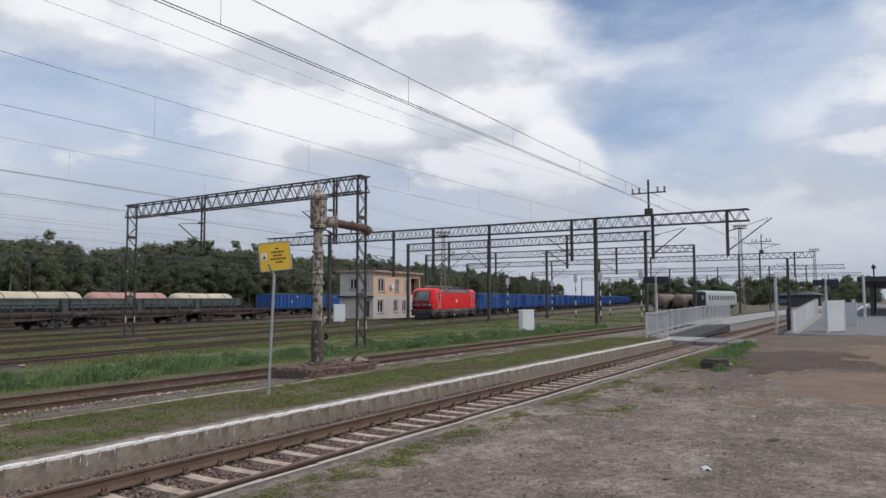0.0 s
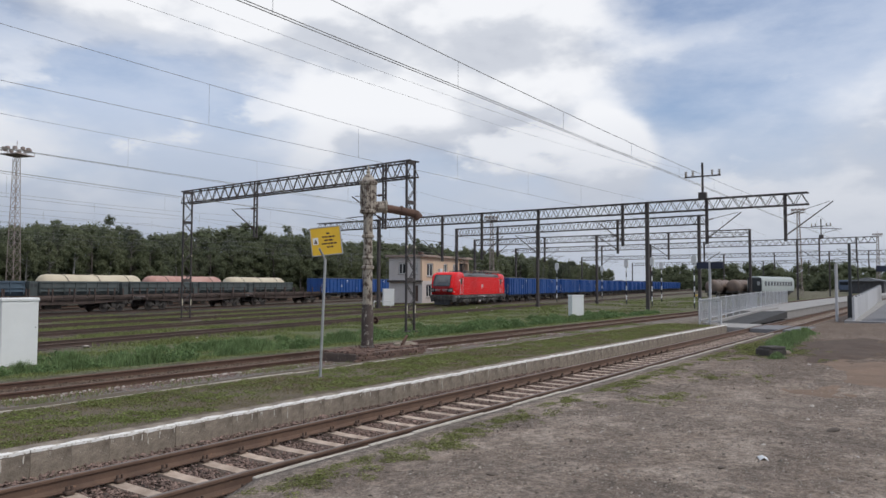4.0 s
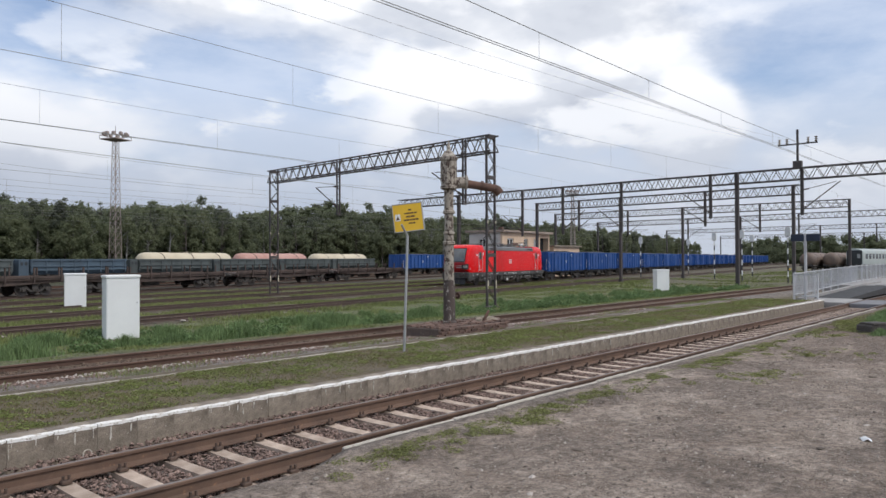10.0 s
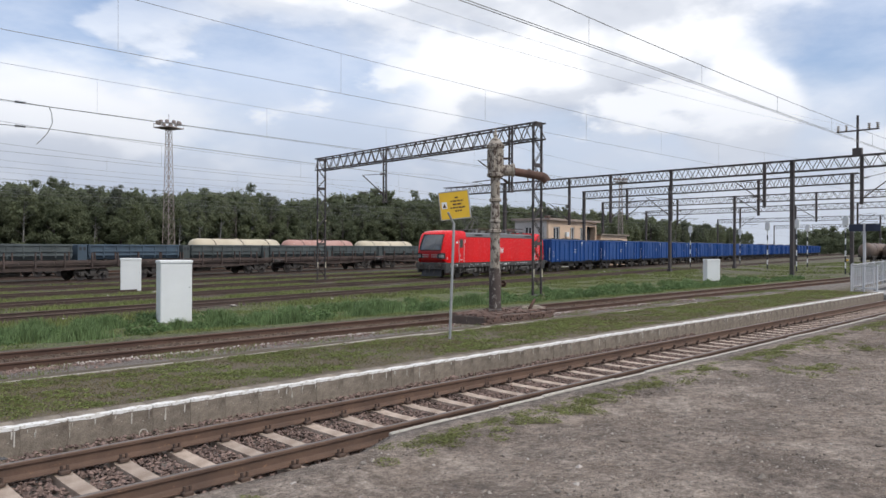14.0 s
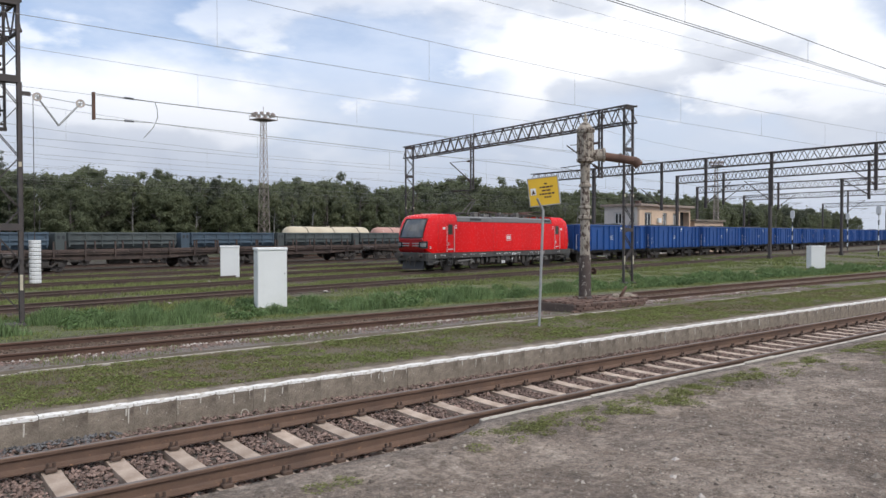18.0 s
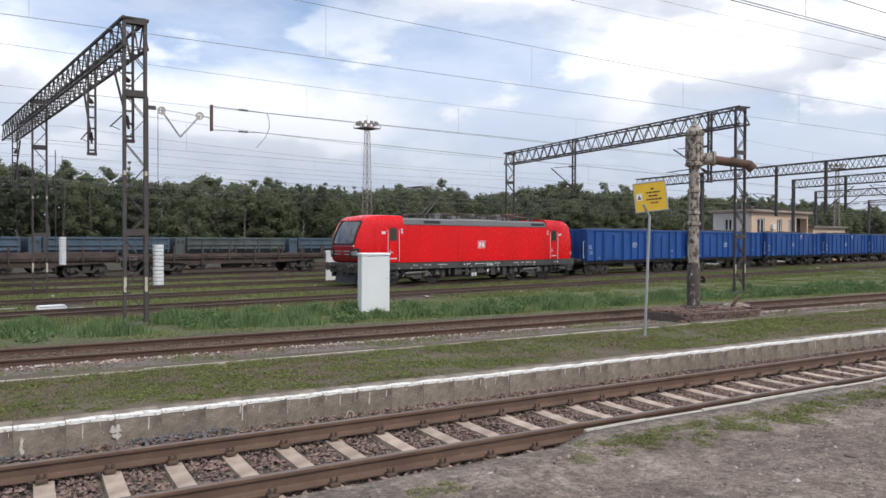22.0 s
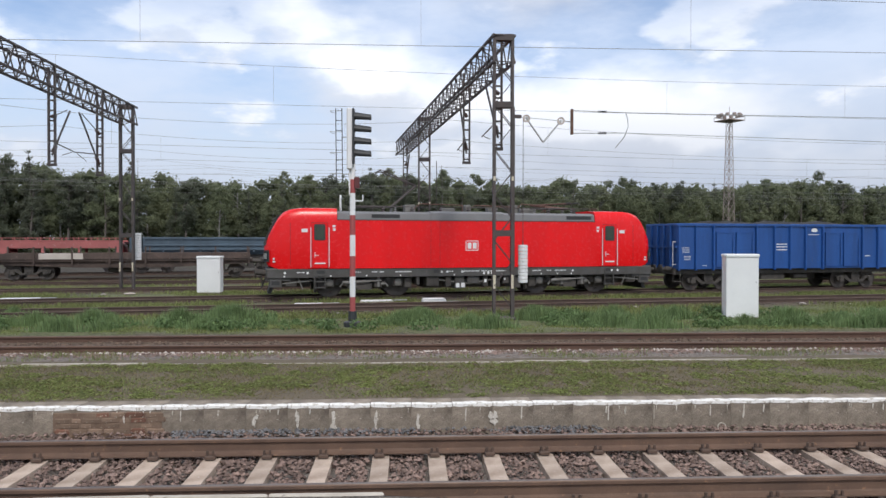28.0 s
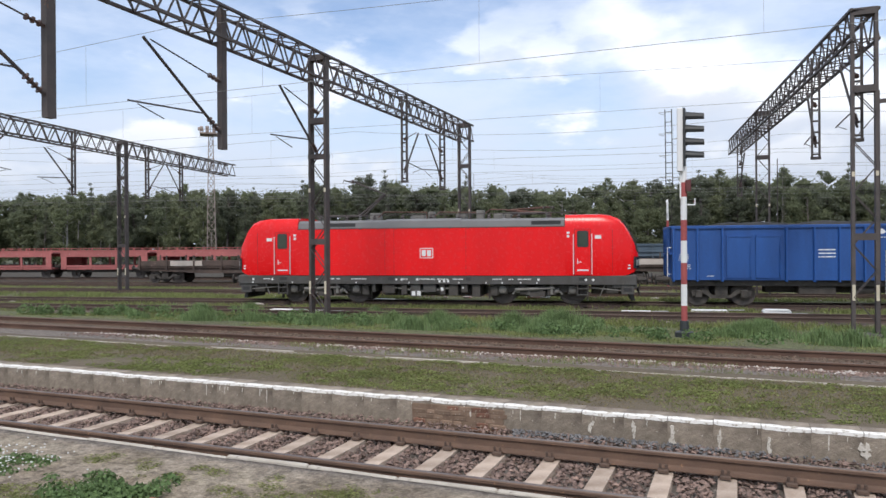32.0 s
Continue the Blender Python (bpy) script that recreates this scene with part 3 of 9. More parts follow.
CLIP = mat("clip_rust", (0.12, 0.077, 0.056), (0.065, 0.045, 0.036), scale=6, fine=60, rough=0.85)
SL_CONC, SL_WOOD = concrete_sleeper(), wood_sleeper()
T1Y, T2Y = 7.5, 16.05
_t1 = track("railway_track", "platform railway track with brown rails on concrete sleepers", pose(0, T1Y, 0), -70, 160, SL_CONC, 0.6, RUST, RAILTOP, (-50, 78))
rail_clips(_t1, -14, 26, 0.6, -70)
track("railway_track", "rusty second railway track on half-buried wooden sleepers", pose(0, T2Y, 0), -90, 200, SL_WOOD, 0.65, OLDRAIL, OLDTOP, (-12, 30))
for c in YARD:
    track("railway_track", "weedy yard track with rusty rails on dark sleepers", pose(0, c, -0.32, 0, 0, TRAIN_ANGLE if c == YARD[1] else YARD_ANGLE), -120, 420, SL_WOOD, 0.65, YARDRAIL, OLDTOP, (1, 0))
for c in (52.4, 61.3):
    track("railway_track", "far yard track with rusty rails under parked wagons", pose(0, c, -0.32, 0, 0, 14.0), -130, 240, SL_WOOD, 0.65, YARDRAIL, OLDTOP, (1, 0))

# ---- platform ----
PF_Y0, PF_Y1, PF_Z = 9.16, 12.8, 0.15
PF_X1 = 38.4


PALECONC = mat("pale_concrete", (0.56, 0.52, 0.46), (0.40, 0.36, 0.31), (0.25, 0.22, 0.19), scale=2.5, fine=40, rough=0.9, per=0.1)


def build_platform():
    p = tagged(thing("platform", "low overgrown platform with a whitewashed concrete edge", "platform"), kind="structure")
    m = Mesh()
    xs = np.arange(-80, PF_X1 + 0.1, 0.4)
    ys = [PF_Y0 + 0.32, 9.8, 10.2, 10.7, 11.2, 11.7, 12.2, 12.6, PF_Y1]
    for xv in xs:
        for yv in ys:
            m.v.append((xv, yv, PF_Z - 0.012 - 0.03 * (yv - 9.2) / 3.6 + 0.02 * noise.noise((xv * 0.8, yv, 0))))
    for i in range(len(xs) - 1):
        for j in range(len(ys) - 1):
            a = i * len(ys) + j
            m.f.append((a, a + len(ys), a + len(ys) + 1, a + 1))
    turf = mat("platform_turf", (0.135, 0.108, 0.07), (0.10, 0.078, 0.052), (0.20, 0.165, 0.13), scale=1.7, fine=30, rough=0.95, bump=0.8, spot_at=0.6)
    top = new("turf", quick("turf", m.v, m.f, turf))
    top.parent = p
    tagged(top, "patchy short grass and bare grit")
    kr = random.Random(12)
    for k in range(59):
        x = -80 + 2 * k
        o = part("back_kerb", Mesh().cbox(0.004, 1.996, -0.018, 0.018, -0.2, 0.0, 0.006), PALECONC, p, "thin weathered concrete kerb")
        o.matrix_basis = pose(x, 12.32 + kr.uniform(-0.02, 0.02), PF_Z - 0.006 + kr.uniform(-0.022, 0.008), kr.uniform(-2, 2), kr.uniform(-0.3, 0.3), kr.uniform(-0.4, 0.4))
    slab = Mesh().cbox(0.0005, 0.4995, 0, 0.34, -0.42, PF_Z, 0.003).data("edge_slab", CONC)
    lips = []
    for v in range(6):
        rv, rings = random.Random(70 + v), []
        drop, back = 0.035, 0.09
        for i in range(27):
            drop = min(0.045, max(0.026, drop + rv.uniform(-0.0035, 0.0035)))
            back = min(0.12, max(0.05, back + rv.uniform(-0.012, 0.012)))
            xi = 0.004 + 0.492 * i / 26
            chip = 0.012 * max(0.0, 1 - min(i, 26 - i) / 2)
            rings.append([(xi, -0.006 + chip * 0.3, PF_Z - drop + chip), (xi, -0.006, PF_Z + 0.002), (xi, 0.002, PF_Z + 0.006), (xi, back, PF_Z + 0.006), (xi, back, PF_Z - 0.01), (xi, 0.004, PF_Z - drop)])
        lips.append(Mesh().loft(rings).data("edge_cap", WHITE_EDGE))
    rnd = random.Random(3)
    n = 161
    first = -42.243
    for k in range(n):
        x = first + 0.5 * k
        d, h = rnd.uniform(-0.008, 0.008), rnd.uniform(-0.008, 0.006)
        share("edge_slab", slab, p, pose(x, PF_Y0 + d * 0.4, h * 0.6, rnd.uniform(-0.2, 0.2), 0, rnd.uniform(-0.12, 0.12)))
        share("edge_cap", lips[rnd.randrange(6)], p, pose(x, PF_Y0 + d * 0.4, h * 0.6, 0, 0, rnd.uniform(-0.3, 0.3)))
    part("edge_wall", Mesh().cbox(-80, first, PF_Y0, PF_Y0 + 0.3, -0.42, PF_Z, 0.02), CONC, p)


build_platform()
strip = tagged(thing("concrete_strip", "narrow broken pale concrete strip along the near rail", "kerb"), kind="structure")
_r = random.Random(9)
for k in range(66):
    x = -30 + k * 1.0
    if 0.0 <= x < 5.9 or _r.random() > 0.97:
        continue
    w = 0.03
    o = part("block", Mesh().cbox(0, 0.995, -w, w, -0.2, 0, 0.012), PALECONC, strip)
    o.matrix_basis = pose(x, 6.615 + _r.uniform(-0.008, 0.006), -0.03 + _r.uniform(-0.014, 0.006), 0, _r.uniform(-0.6, 0.6), _r.uniform(-0.6, 0.4))


# ---- overhead line gantries ----
def lattice_mast(m, x, y, z0, z1, w, d, leg=0.09, step=0.75, brace_y=True):
    """Two channels joined by zigzag lacing: w along x between the legs, d deep along y."""
    for s in (-1, 1):
        m.box(x + s * w / 2 - leg / 2, x + s * w / 2 + leg / 2, y - d / 2, y + d / 2, z0, z1)
    n = int((z1 - z0 - 0.6) / step)
    for k in range(n):
        a, b = z0 + 0.5 + k * step, z0 + 0.5 + (k + 1) * step
        s = 1 if k % 2 else -1
        for yy in (y - d / 2 + 0.01, y + d / 2 - 0.01):
            m.bar((x - s * w / 2, yy, a), (x + s * w / 2, yy, b), 0.02, 0.05, (0, 1, 0))
    for z in (z0 + 3.0, z1 - 2.3, z1 - 0.08):
        m.box(x - w / 2, x + w / 2, y - d / 2 - 0.01, y + d / 2 + 0.01, z - 0.12, z + 0.08)


def box_truss(m, p, q, zt, h, w, bay=0.95):
    """A four-chord truss from p to q (x, y), its top at zt."""
    p, q = Vector((*p, 0)), Vector((*q, 0))
    d = (q - p).normalized()
    s = Vector((-d.y, d.x, 0)) * (w / 2)
    ln = (q - p).length
    for a in (-1, 1):
        for z in (zt - 0.04, zt - h + 0.04):
            m.bar(p + a * s + Vector((0, 0, z)), q + a * s + Vector((0, 0, z)), 0.08, 0.08)
    n = max(2, int(ln / bay))
    for k in range(n):
        e0, e1, em = p + d * (ln * k / n), p + d * (ln * (k + 1) / n), p + d * (ln * (k + 0.5) / n)
        top, bot = Vector((0, 0, zt - 0.04)), Vector((0, 0, zt - h + 0.04))
        for a in (-1, 1):
            m.bar(e0 + a * s + bot, em + a * s + top, 0.04, 0.04)
            m.bar(em + a * s + top, e1 + a * s + bot, 0.04, 0.04)
        m.bar(e0 + s + top, e1 - s + top, 0.03, 0.03)
        m.bar(e0 - s + bot, e1 + s + bot, 0.03, 0.03)
        m.bar(e0 + s + top, e0 - s + top, 0.03, 0.03)
        m.bar(e0 + s + bot, e0 - s + bot, 0.03, 0.03)


PLATE = mat("faded_plate", (0.62, 0.57, 0.44), (0.45, 0.40, 0.31), scale=8, fine=40, rough=0.7, bump=0)


def gantry(label, p, q, zt, masts, drops=(), z0=-0.6, h=0.95, w=0.7, solid=False, mw=0.62, md=0.26, plain=(), bare=()):
    """A truss on masts. p, q: its ends; masts, drops: places along it, 0 to 1; drops hang below the truss and end in a cantilever arm."""
    g = thing("gantry", label, "railway gantry", group="overhead line gantries")
    tr = Mesh()
    box_truss(tr, p, q, zt, h, w)
    part("truss", tr, BLACKSTEEL, g)
    d = (Vector(q) - Vector(p)).normalized()
    for f in masts:
        x, y = Vector(p).lerp(Vector(q), f)
        m = Mesh()
        if solid:
            m.box(x - 0.16, x + 0.16, y - 0.13, y + 0.13, z0, zt)
            m.box(x - 0.24, x + 0.24, y - 0.2, y + 0.2, z0, z0 + 0.5)
        else:
            lattice_mast(m, x, y, z0, zt, mw, md, 0.09 if md > 0.2 else 0.065)
        ms = part("mast", m, BLACKSTEEL, g)
        if not solid:
            part("mast_foot", Mesh().cbox(x - mw / 2 - 0.12, x + mw / 2 + 0.12, y - 0.3, y + 0.3, z0, z0 + 0.2, 0.03), BLACKSTEEL, ms, "dark concrete foot")
            for sx in (-1, 1):
                for za, zb_ in ((z0 + 1.15, z0 + 1.6), (z0 + 4.72, z0 + 4.86)):
                    part("mast_plate", Mesh().box(x + sx * mw / 2 - 0.04, x + sx * mw / 2 + 0.04, y - md / 2 - 0.012, y - md / 2 - 0.003, za, zb_), PLATE, ms, "small faded white plate")
    brown = mat("insulator_brown", (0.09, 0.05, 0.04), rough=0.3, bump=0)
    for f, side, zb, ln, rise in drops:
        x, y = Vector(p).lerp(Vector(q), f)
        c, dv = Vector((x, y, 0)), Vector((d.x, d.y, 0)) * side
        z = lambda v: Vector((0, 0, v))
        m = Mesh()
        if f in bare:
            m.box(x - mw / 2 - 0.05, x + mw / 2 + 0.05, y - 0.15, y + 0.15, zb + 0.3, zb + 0.45)
        elif solid or f in plain:
            m.box(x - 0.085, x + 0.085, y - 0.11, y + 0.11, zb, zt)
        else:
            for s in (-1, 1):
                m.bar((x + s * 0.12, y, zt), (x + s * 0.12, y, zb), 0.1, 0.07, (1, 0, 0))
            k = zb + 0.15
            while k < zt - h:
                m.bar((x - 0.12, y, k), (x + 0.12, y, k), 0.05, 0.06)
                k += 0.4
            m.box(x - 0.17, x + 0.17, y - 0.06, y + 0.06, zb - 0.04, zb + 0.06)
        dp = part("drop_post", m, BLACKSTEEL, g)
        foot, tip = c + z(zb + 0.4), c + dv * ln + z(zb + 0.4 + rise)
        part("cantilever_arm", Mesh().rod(foot, tip, 0.04, 8), BLACKSTEEL, dp)
        part("top_tie", Mesh().rod(c + z(zb + 1.9), tip - dv * 0.25, 0.02), BLACKSTEEL, dp)
        part("steady_arm", Mesh().rod(foot.lerp(tip, 0.25), c + dv * (ln + 0.5) + z(zb + 0.75), 0.025).rod(c + dv * (ln + 0.2) + z(zb + 0.72), c + dv * (ln - 0.7) + z(zb + 0.5), 0.015), BLACKSTEEL, dp)
        part("insulator", Mesh().ribbed(foot.lerp(tip, 0.06), foot.lerp(tip, 0.2), 4, 0.085), brown, dp)
        part("insulator", Mesh().ribbed(c + z(zb + 1.9), (c + z(zb + 1.9)).lerp(tip, 0.2), 4, 0.075), brown, dp)
    return g


def line_gantry(label, p, q, masts, drops, **kw):
    return gantry(label, p, q, kw.pop("zt", 8.95), masts, drops, **kw)


far_drops = lambda *fs: tuple((f, s, 5.4, 2.6, 1.7) for f, s in fs)
line_gantry("dark steel lattice gantry over the yard beside the water column", (31.82, 23.9), (33.2, 46.2), (0.012, 0.985), ((0.1, 1, 5.29, 2.6, 1.6), (0.625, 1, 5.27, 2.6, 1.6)), mw=0.72, md=0.13)
big = line_gantry("long dark steel gantry spanning the platform tracks", (59.3, 8.3), (59.7, 58.6), (0.2417, 0.823), ((0.0315, -1, 5.42, 3.2, 2.4), (0.1454, -1, 5.37, 2.6, 2.0), (0.284, 1, 5.41, 2.4, 1.8), (0.4437, 1, 4.5, 2.4, 1.8), (0.565, -1, 4.5, 2.4, 1.8), (0.658, 1, 4.4, 2.4, 1.8)), zt=9.0, solid=True)
line_gantry("distant dark steel gantry over the yard", (73.1, 19.4), (75.0, 50), (0.02, 0.62, 1), far_drops((0.3, 1), (0.8, -1)), zt=9.0, solid=True)
line_gantry("distant dark steel gantry over the yard", (95.0, 19.9), (95.0, 60), (0.0, 0.5, 1), far_drops((0.25, 1), (0.7, -1)), zt=9.0, solid=True)
far1 = line_gantry("distant dark steel gantry over the yard", (122, 8.4), (126, 70), (0.17, 0.55, 1), far_drops((0.04, 1), (0.12, 1), (0.4, -1), (0.7, -1)), zt=9.2, solid=True)
line_gantry("distant dark steel gantry over the yard", (175, 6), (180, 80), (0.2, 0.5, 1), far_drops((0.1, 1), (0.35, -1)), zt=9.4, solid=True)
line_gantry("distant dark steel gantry over the yard", (240, 4), (245, 90), (0.2, 0.5, 1), far_drops((0.1, 1), (0.35, -1)), zt=9.6, solid=True)
line_gantry("rusty lattice gantry crossing the yard tracks", (3.45, 24.1), (-0.1, 50.7), (0.005, 0.62), ((0.03, 1, 5.25, 1.8, 2.2), (0.215, 1, 5.3, 1.3, 2.2), (0.917, -1, 5.2, 2.0, 2.0)), mw=0.6)
g4 = line_gantry("dark lattice gantry over the platform and yard tracks", (-13.3, 4.5), (-13.9, 38.3), (0.528, 0.985), ((0.204, -1, 4.94, 3.0, 2.0), (0.372, -1, 4.98, 3.0, 2.0), (0.528, -1, 5.0, 2.4, 2.0), (0.746, 1, 5.1, 1.6, 2.0), (0.885, -1, 5.1, 2.2, 2.1)), plain=(0.204, 0.372), bare=(0.528,))
line_gantry("dark lattice gantry further down the yard", (-32.0, 13.0), (-37.9, 48.2), (0.62, 0.02), ((0.69, 1, 5.5, 1.8, 2.0), (0.8, -1, 5.6, 1.8, 2.0), (0.5, -1, 5.3, 2.2, 2.0), (0.3, 1, 5.5, 2.2, 2.0)))
for g, x, y, z in ((big, 59.35, 15.9, 9.0), (far1, 122.5, 15.5, 9.2), (g4, -13.5, 15.9, 8.95)):
    h = part("line_bracket", Mesh().box(x - 0.07, x + 0.07, y - 0.07, y + 0.07, z, z + 2.9).box(x - 0.05, x + 0.05, y - 1.4, y + 1.4, z + 1.75, z + 1.85).box(x - 0.2, x + 0.2, y - 0.3, y + 0.3, z, z + 0.5), BLACKSTEEL, g)
    for s in (-1.3, -0.75, 0.75, 1.3):
        part("insulator", Mesh().ribbed((x, y + s, z + 1.85), (x, y + s, z + 2.3), 3, 0.12), GREYSTONE, h)

# ---- trains ----
GEAR = mat("gear_grey", (0.21, 0.205, 0.195), (0.12, 0.115, 0.105), (0.28, 0.25, 0.21), scale=2.0, fine=20, rough=0.7, bump=0.1)
LAMPGLASS = mat("lamp_glass", (0.34, 0.35, 0.34), (0.14, 0.14, 0.14), scale=6, fine=30, rough=0.12, bump=0)
SIGDARK = mat("dark_trim", (0.035, 0.035, 0.037), rough=0.5, bump=0)
BUSBAR = mat("busbar_brown", (0.17, 0.08, 0.06), (0.10, 0.055, 0.045), rough=0.6, bump=0)
SHOCK = mat("damper_grey", (0.24, 0.235, 0.225), (0.14, 0.13, 0.12), scale=3, fine=20, rough=0.55)
WHEEL = mat("wheel_steel", (0.10, 0.085, 0.075), (0.065, 0.055, 0.05), scale=4, fine=30, rough=0.6, metal=0.2)


def wheelset(parent, x, r, label=""):
    """Two wheels and their axle; it turns about its own y axis."""
    ws = part("wheelset", Mesh().disc((0, 0, 0), "y", [(0.085, -0.95), (0.085, 0.95)], 10), WHEEL, parent, label)
    ws.matrix_basis = pose(x, 0, r)
    for s in (-1, 1):
        m = Mesh().disc((0, s * 0.755, 0), "y", [(0.12, -s * 0.07), (0.16, -s * 0.075), (r * 0.5, -s * 0.03), (r * 0.86, -s * 0.03), (r * 0.88, -s * 0.065), (r, -s * 0.065), (r, s * 0.05), (r + 0.028, s * 0.06), (r + 0.028, s * 0.075), (r * 0.86, s * 0.075), (r * 0.5, s * 0.03), (0.12, s * 0.07)], 24)
        w = part("wheel", m, WHEEL, ws, smooth=True)
    return ws


def buffers(parent, x, s, z=1.06):
    for y in (-0.875, 0.875):
        m = Mesh().disc((x, y, z), "x", [(0.13, s * 0.62), (0.13, s * 0.3), (0.09, s * 0.3), (0.09, s * 0.06), (0.23, s * 0.05), (0.24, s * 0.015), (0.2, 0.0)], 16)
        part("buffer", m, BOGIE, parent, smooth=True)


def text_bars(m, x, z, w, h, rows, y, seed=1, fill=0.75):
    """Rows of short bars where small lettering stands, on the side at y."""
    rnd = random.Random(seed)
    rh = h / rows
    for k in range(rows):
        a, zz = x, z + h - (k + 1) * rh
        while a < x + w - 0.05:
            b = min(x + w, a + rnd.uniform(0.08, 0.3))
            m.box(a, b - 0.03, y - 0.004, y, zz + rh * 0.2, zz + rh * (0.2 + 0.6 * fill))
            a = b
    return m


L_LEN = 18.98
CAB = [(0.30, 0.98, 1.98, 1.74), (0.33, 1.10, 2.2, 1.6), (0.46, 1.26, 2.62, 1.42), (0.70, 1.36, 3.05, 1.3), (0.96, 1.42, 3.43), (1.22, 1.455, 3.67), (1.55, 1.485, 3.81), (2.0, 1.49, 3.87), (3.45, 1.49, 3.87)]


def shell_ring(x, w, zt, zb=1.24):
    zs = min(3.30, zt - (0.12 if zt < 2.7 else 0.3))
    half = [(w * 0.985, zb), (w, zb + 0.12), (w, zs * 0.5 + zb * 0.5), (w * 0.995, zs), (w * 0.965, zs + (zt - zs) * 0.6), (w * 0.86, zs + (zt - zs) * 0.92), (w * 0.4, zt)]
    return [(x, -y, z) for y, z in half] + [(x, y, z) for y, z in reversed(half)]


DOORGLASS = mat("door_glass", (0.05, 0.07, 0.05), rough=0.12, bump=0)


def locomotive():
    lo = thing("locomotive", "bright red electric locomotive with grey roof and dark underframe", "locomotive")
    side = 1.49
    part("body", Mesh().box(3.45, L_LEN - 3.45, -side, side, 1.24, 3.34), RED, lo)
    for end in (0, 1):
        nose_out = lambda x: x + 0.17 * max(0.0, 1 - x / 1.2)
        fx = nose_out if end == 0 else (lambda x: L_LEN - nose_out(x))
        dk = Mesh()
        prof = ((2.24, 0.30, 0.98), (2.12, 0.262, 1.04), (1.72, 0.262, 1.07), (1.52, 0.33, 1.05), (1.3, 0.5, 0.98))
        dk.loft([[(fx(x), -y, z), (fx(x + 0.01), -y + 0.2, z), (fx(x + 0.01), y - 0.2, z), (fx(x), y, z), (fx(x + 0.3), y + 0.1, z), (fx(x + 0.3), -y - 0.1, z)] for z, x, y in prof])
        # body red, darkened: the shade of the undercut nose is in the colour
        part("nose_panel", dk, mat("loco_nose_shaded", (0.36, 0.008, 0.014), (0.30, 0.008, 0.012), rough=0.3, bump=0.02), lo, "red nose panel with the undercut's shade in its colour")
        cab = part("cab", Mesh().loft([[(fx(p[0]), p[1], p[2]) for p in shell_ring(*c)] for c in CAB]), RED, lo, "bright red driving cab with a raked nose", smooth=True)
        # windscreen over the raked nose
        g = Mesh()
        nose = [(2.28, 0.355), (2.62, 0.46), (2.85, 0.59), (3.05, 0.70), (3.25, 0.835), (3.48, 1.01)]
        ys = (-1.0, -0.93, -0.5, 0.0, 0.5, 0.93, 1.0)
        wrap = (0.075, 0.03, 0.0, 0.0, 0.0, 0.03, 0.075)
        g.v = [(fx(x - 0.085 + wr), y * (1.0 - 0.05 * (z - 2.28)), z) for z, x in nose for y, wr in zip(ys, wrap)]
        g.f = [(r * 7 + i, r * 7 + i + 1, r * 7 + 8 + i, r * 7 + 7 + i) for r in range(5) for i in range(6)]
        seal = Mesh()
        for (za, xa), (zb, xb) in zip(nose, nose[1:]):
            for s in (-1, 1):
                seal.bar((fx(xa - 0.03), s * 1.02 * (1.0 - 0.05 * (za - 2.28)), za), (fx(xb - 0.03), s * 1.02 * (1.0 - 0.05 * (zb - 2.28)), zb), 0.06, 0.09)
        seal.bar((fx(0.29), -1.0, 2.26), (fx(0.29), 1.0, 2.26), 0.06, 0.06).bar((fx(0.96), -0.95, 3.5), (fx(0.96), 0.95, 3.5), 0.06, 0.06)
        part("windscreen_seal", seal, SIGDARK, cab, "black rubber windscreen surround")
        part("windscreen", g, SCREEN, cab, "grey raked windscreen", smooth=True)
        part("wiper", Mesh().rod((fx(0.24), -0.35, 2.3), (fx(0.62), -0.5, 3.08), 0.012).rod((fx(0.24), 0.35, 2.3), (fx(0.62), 0.2, 3.08), 0.012), BOGIE, cab)
        for s in (-1, 1):
            hl = Mesh().prism([(s * 0.62, 1.62), (s * 1.08, 1.62), (s * 1.10, 1.98), (s * 0.72, 1.9)], "x", min(fx(0.27), fx(0.5)), max(fx(0.27), fx(0.5)))
            h = part("headlight", hl, GLASS_DARK, cab, "dark headlight cluster")
            part("lens", Mesh().disc((fx(0.262), s * 0.95, 1.79), "x", [(0.1, 0), (0.1, 0.012)], 12), GALV, h)
            part("light_strip", Mesh().box(min(fx(0.25), fx(0.28)), max(fx(0.25), fx(0.28)), min(s * 0.12, s * 0.78), max(s * 0.12, s * 0.78), 1.84, 1.9).box(min(fx(0.25), fx(0.28)), max(fx(0.25), fx(0.28)), min(s * 0.16, s * 0.78), max(s * 0.16, s * 0.78), 1.68, 1.74), GALV, h)
        for s in (-1, 1):
            lamp = Mesh()
            rings = []
            for xx, yy in ((0.225, 0.86), (0.25, 1.10), (0.335, 1.22), (0.47, 1.32)):
                rings.append([(fx(xx), s * (yy - 0.1), 1.58), (fx(xx), s * yy, 1.58), (fx(xx), s * yy, 1.98), (fx(xx), s * (yy - 0.1), 1.98)])
            lamp.loft(rings)
            wl = part("side_lamp", lamp, GLASS_DARK, cab, "dark wrap-around headlight housing")
            part("lens", Mesh().loft([[(fx(xx - 0.012), s * (yy - 0.06), 1.66), (fx(xx - 0.012), s * (yy + 0.012), 1.66), (fx(xx - 0.012), s * (yy + 0.012), 1.91), (fx(xx - 0.012), s * (yy - 0.06), 1.91)] for xx, yy in ((0.228, 0.93), (0.25, 1.10), (0.335, 1.22), (0.40, 1.27))]), LAMPGLASS, wl, "pale clear lens")
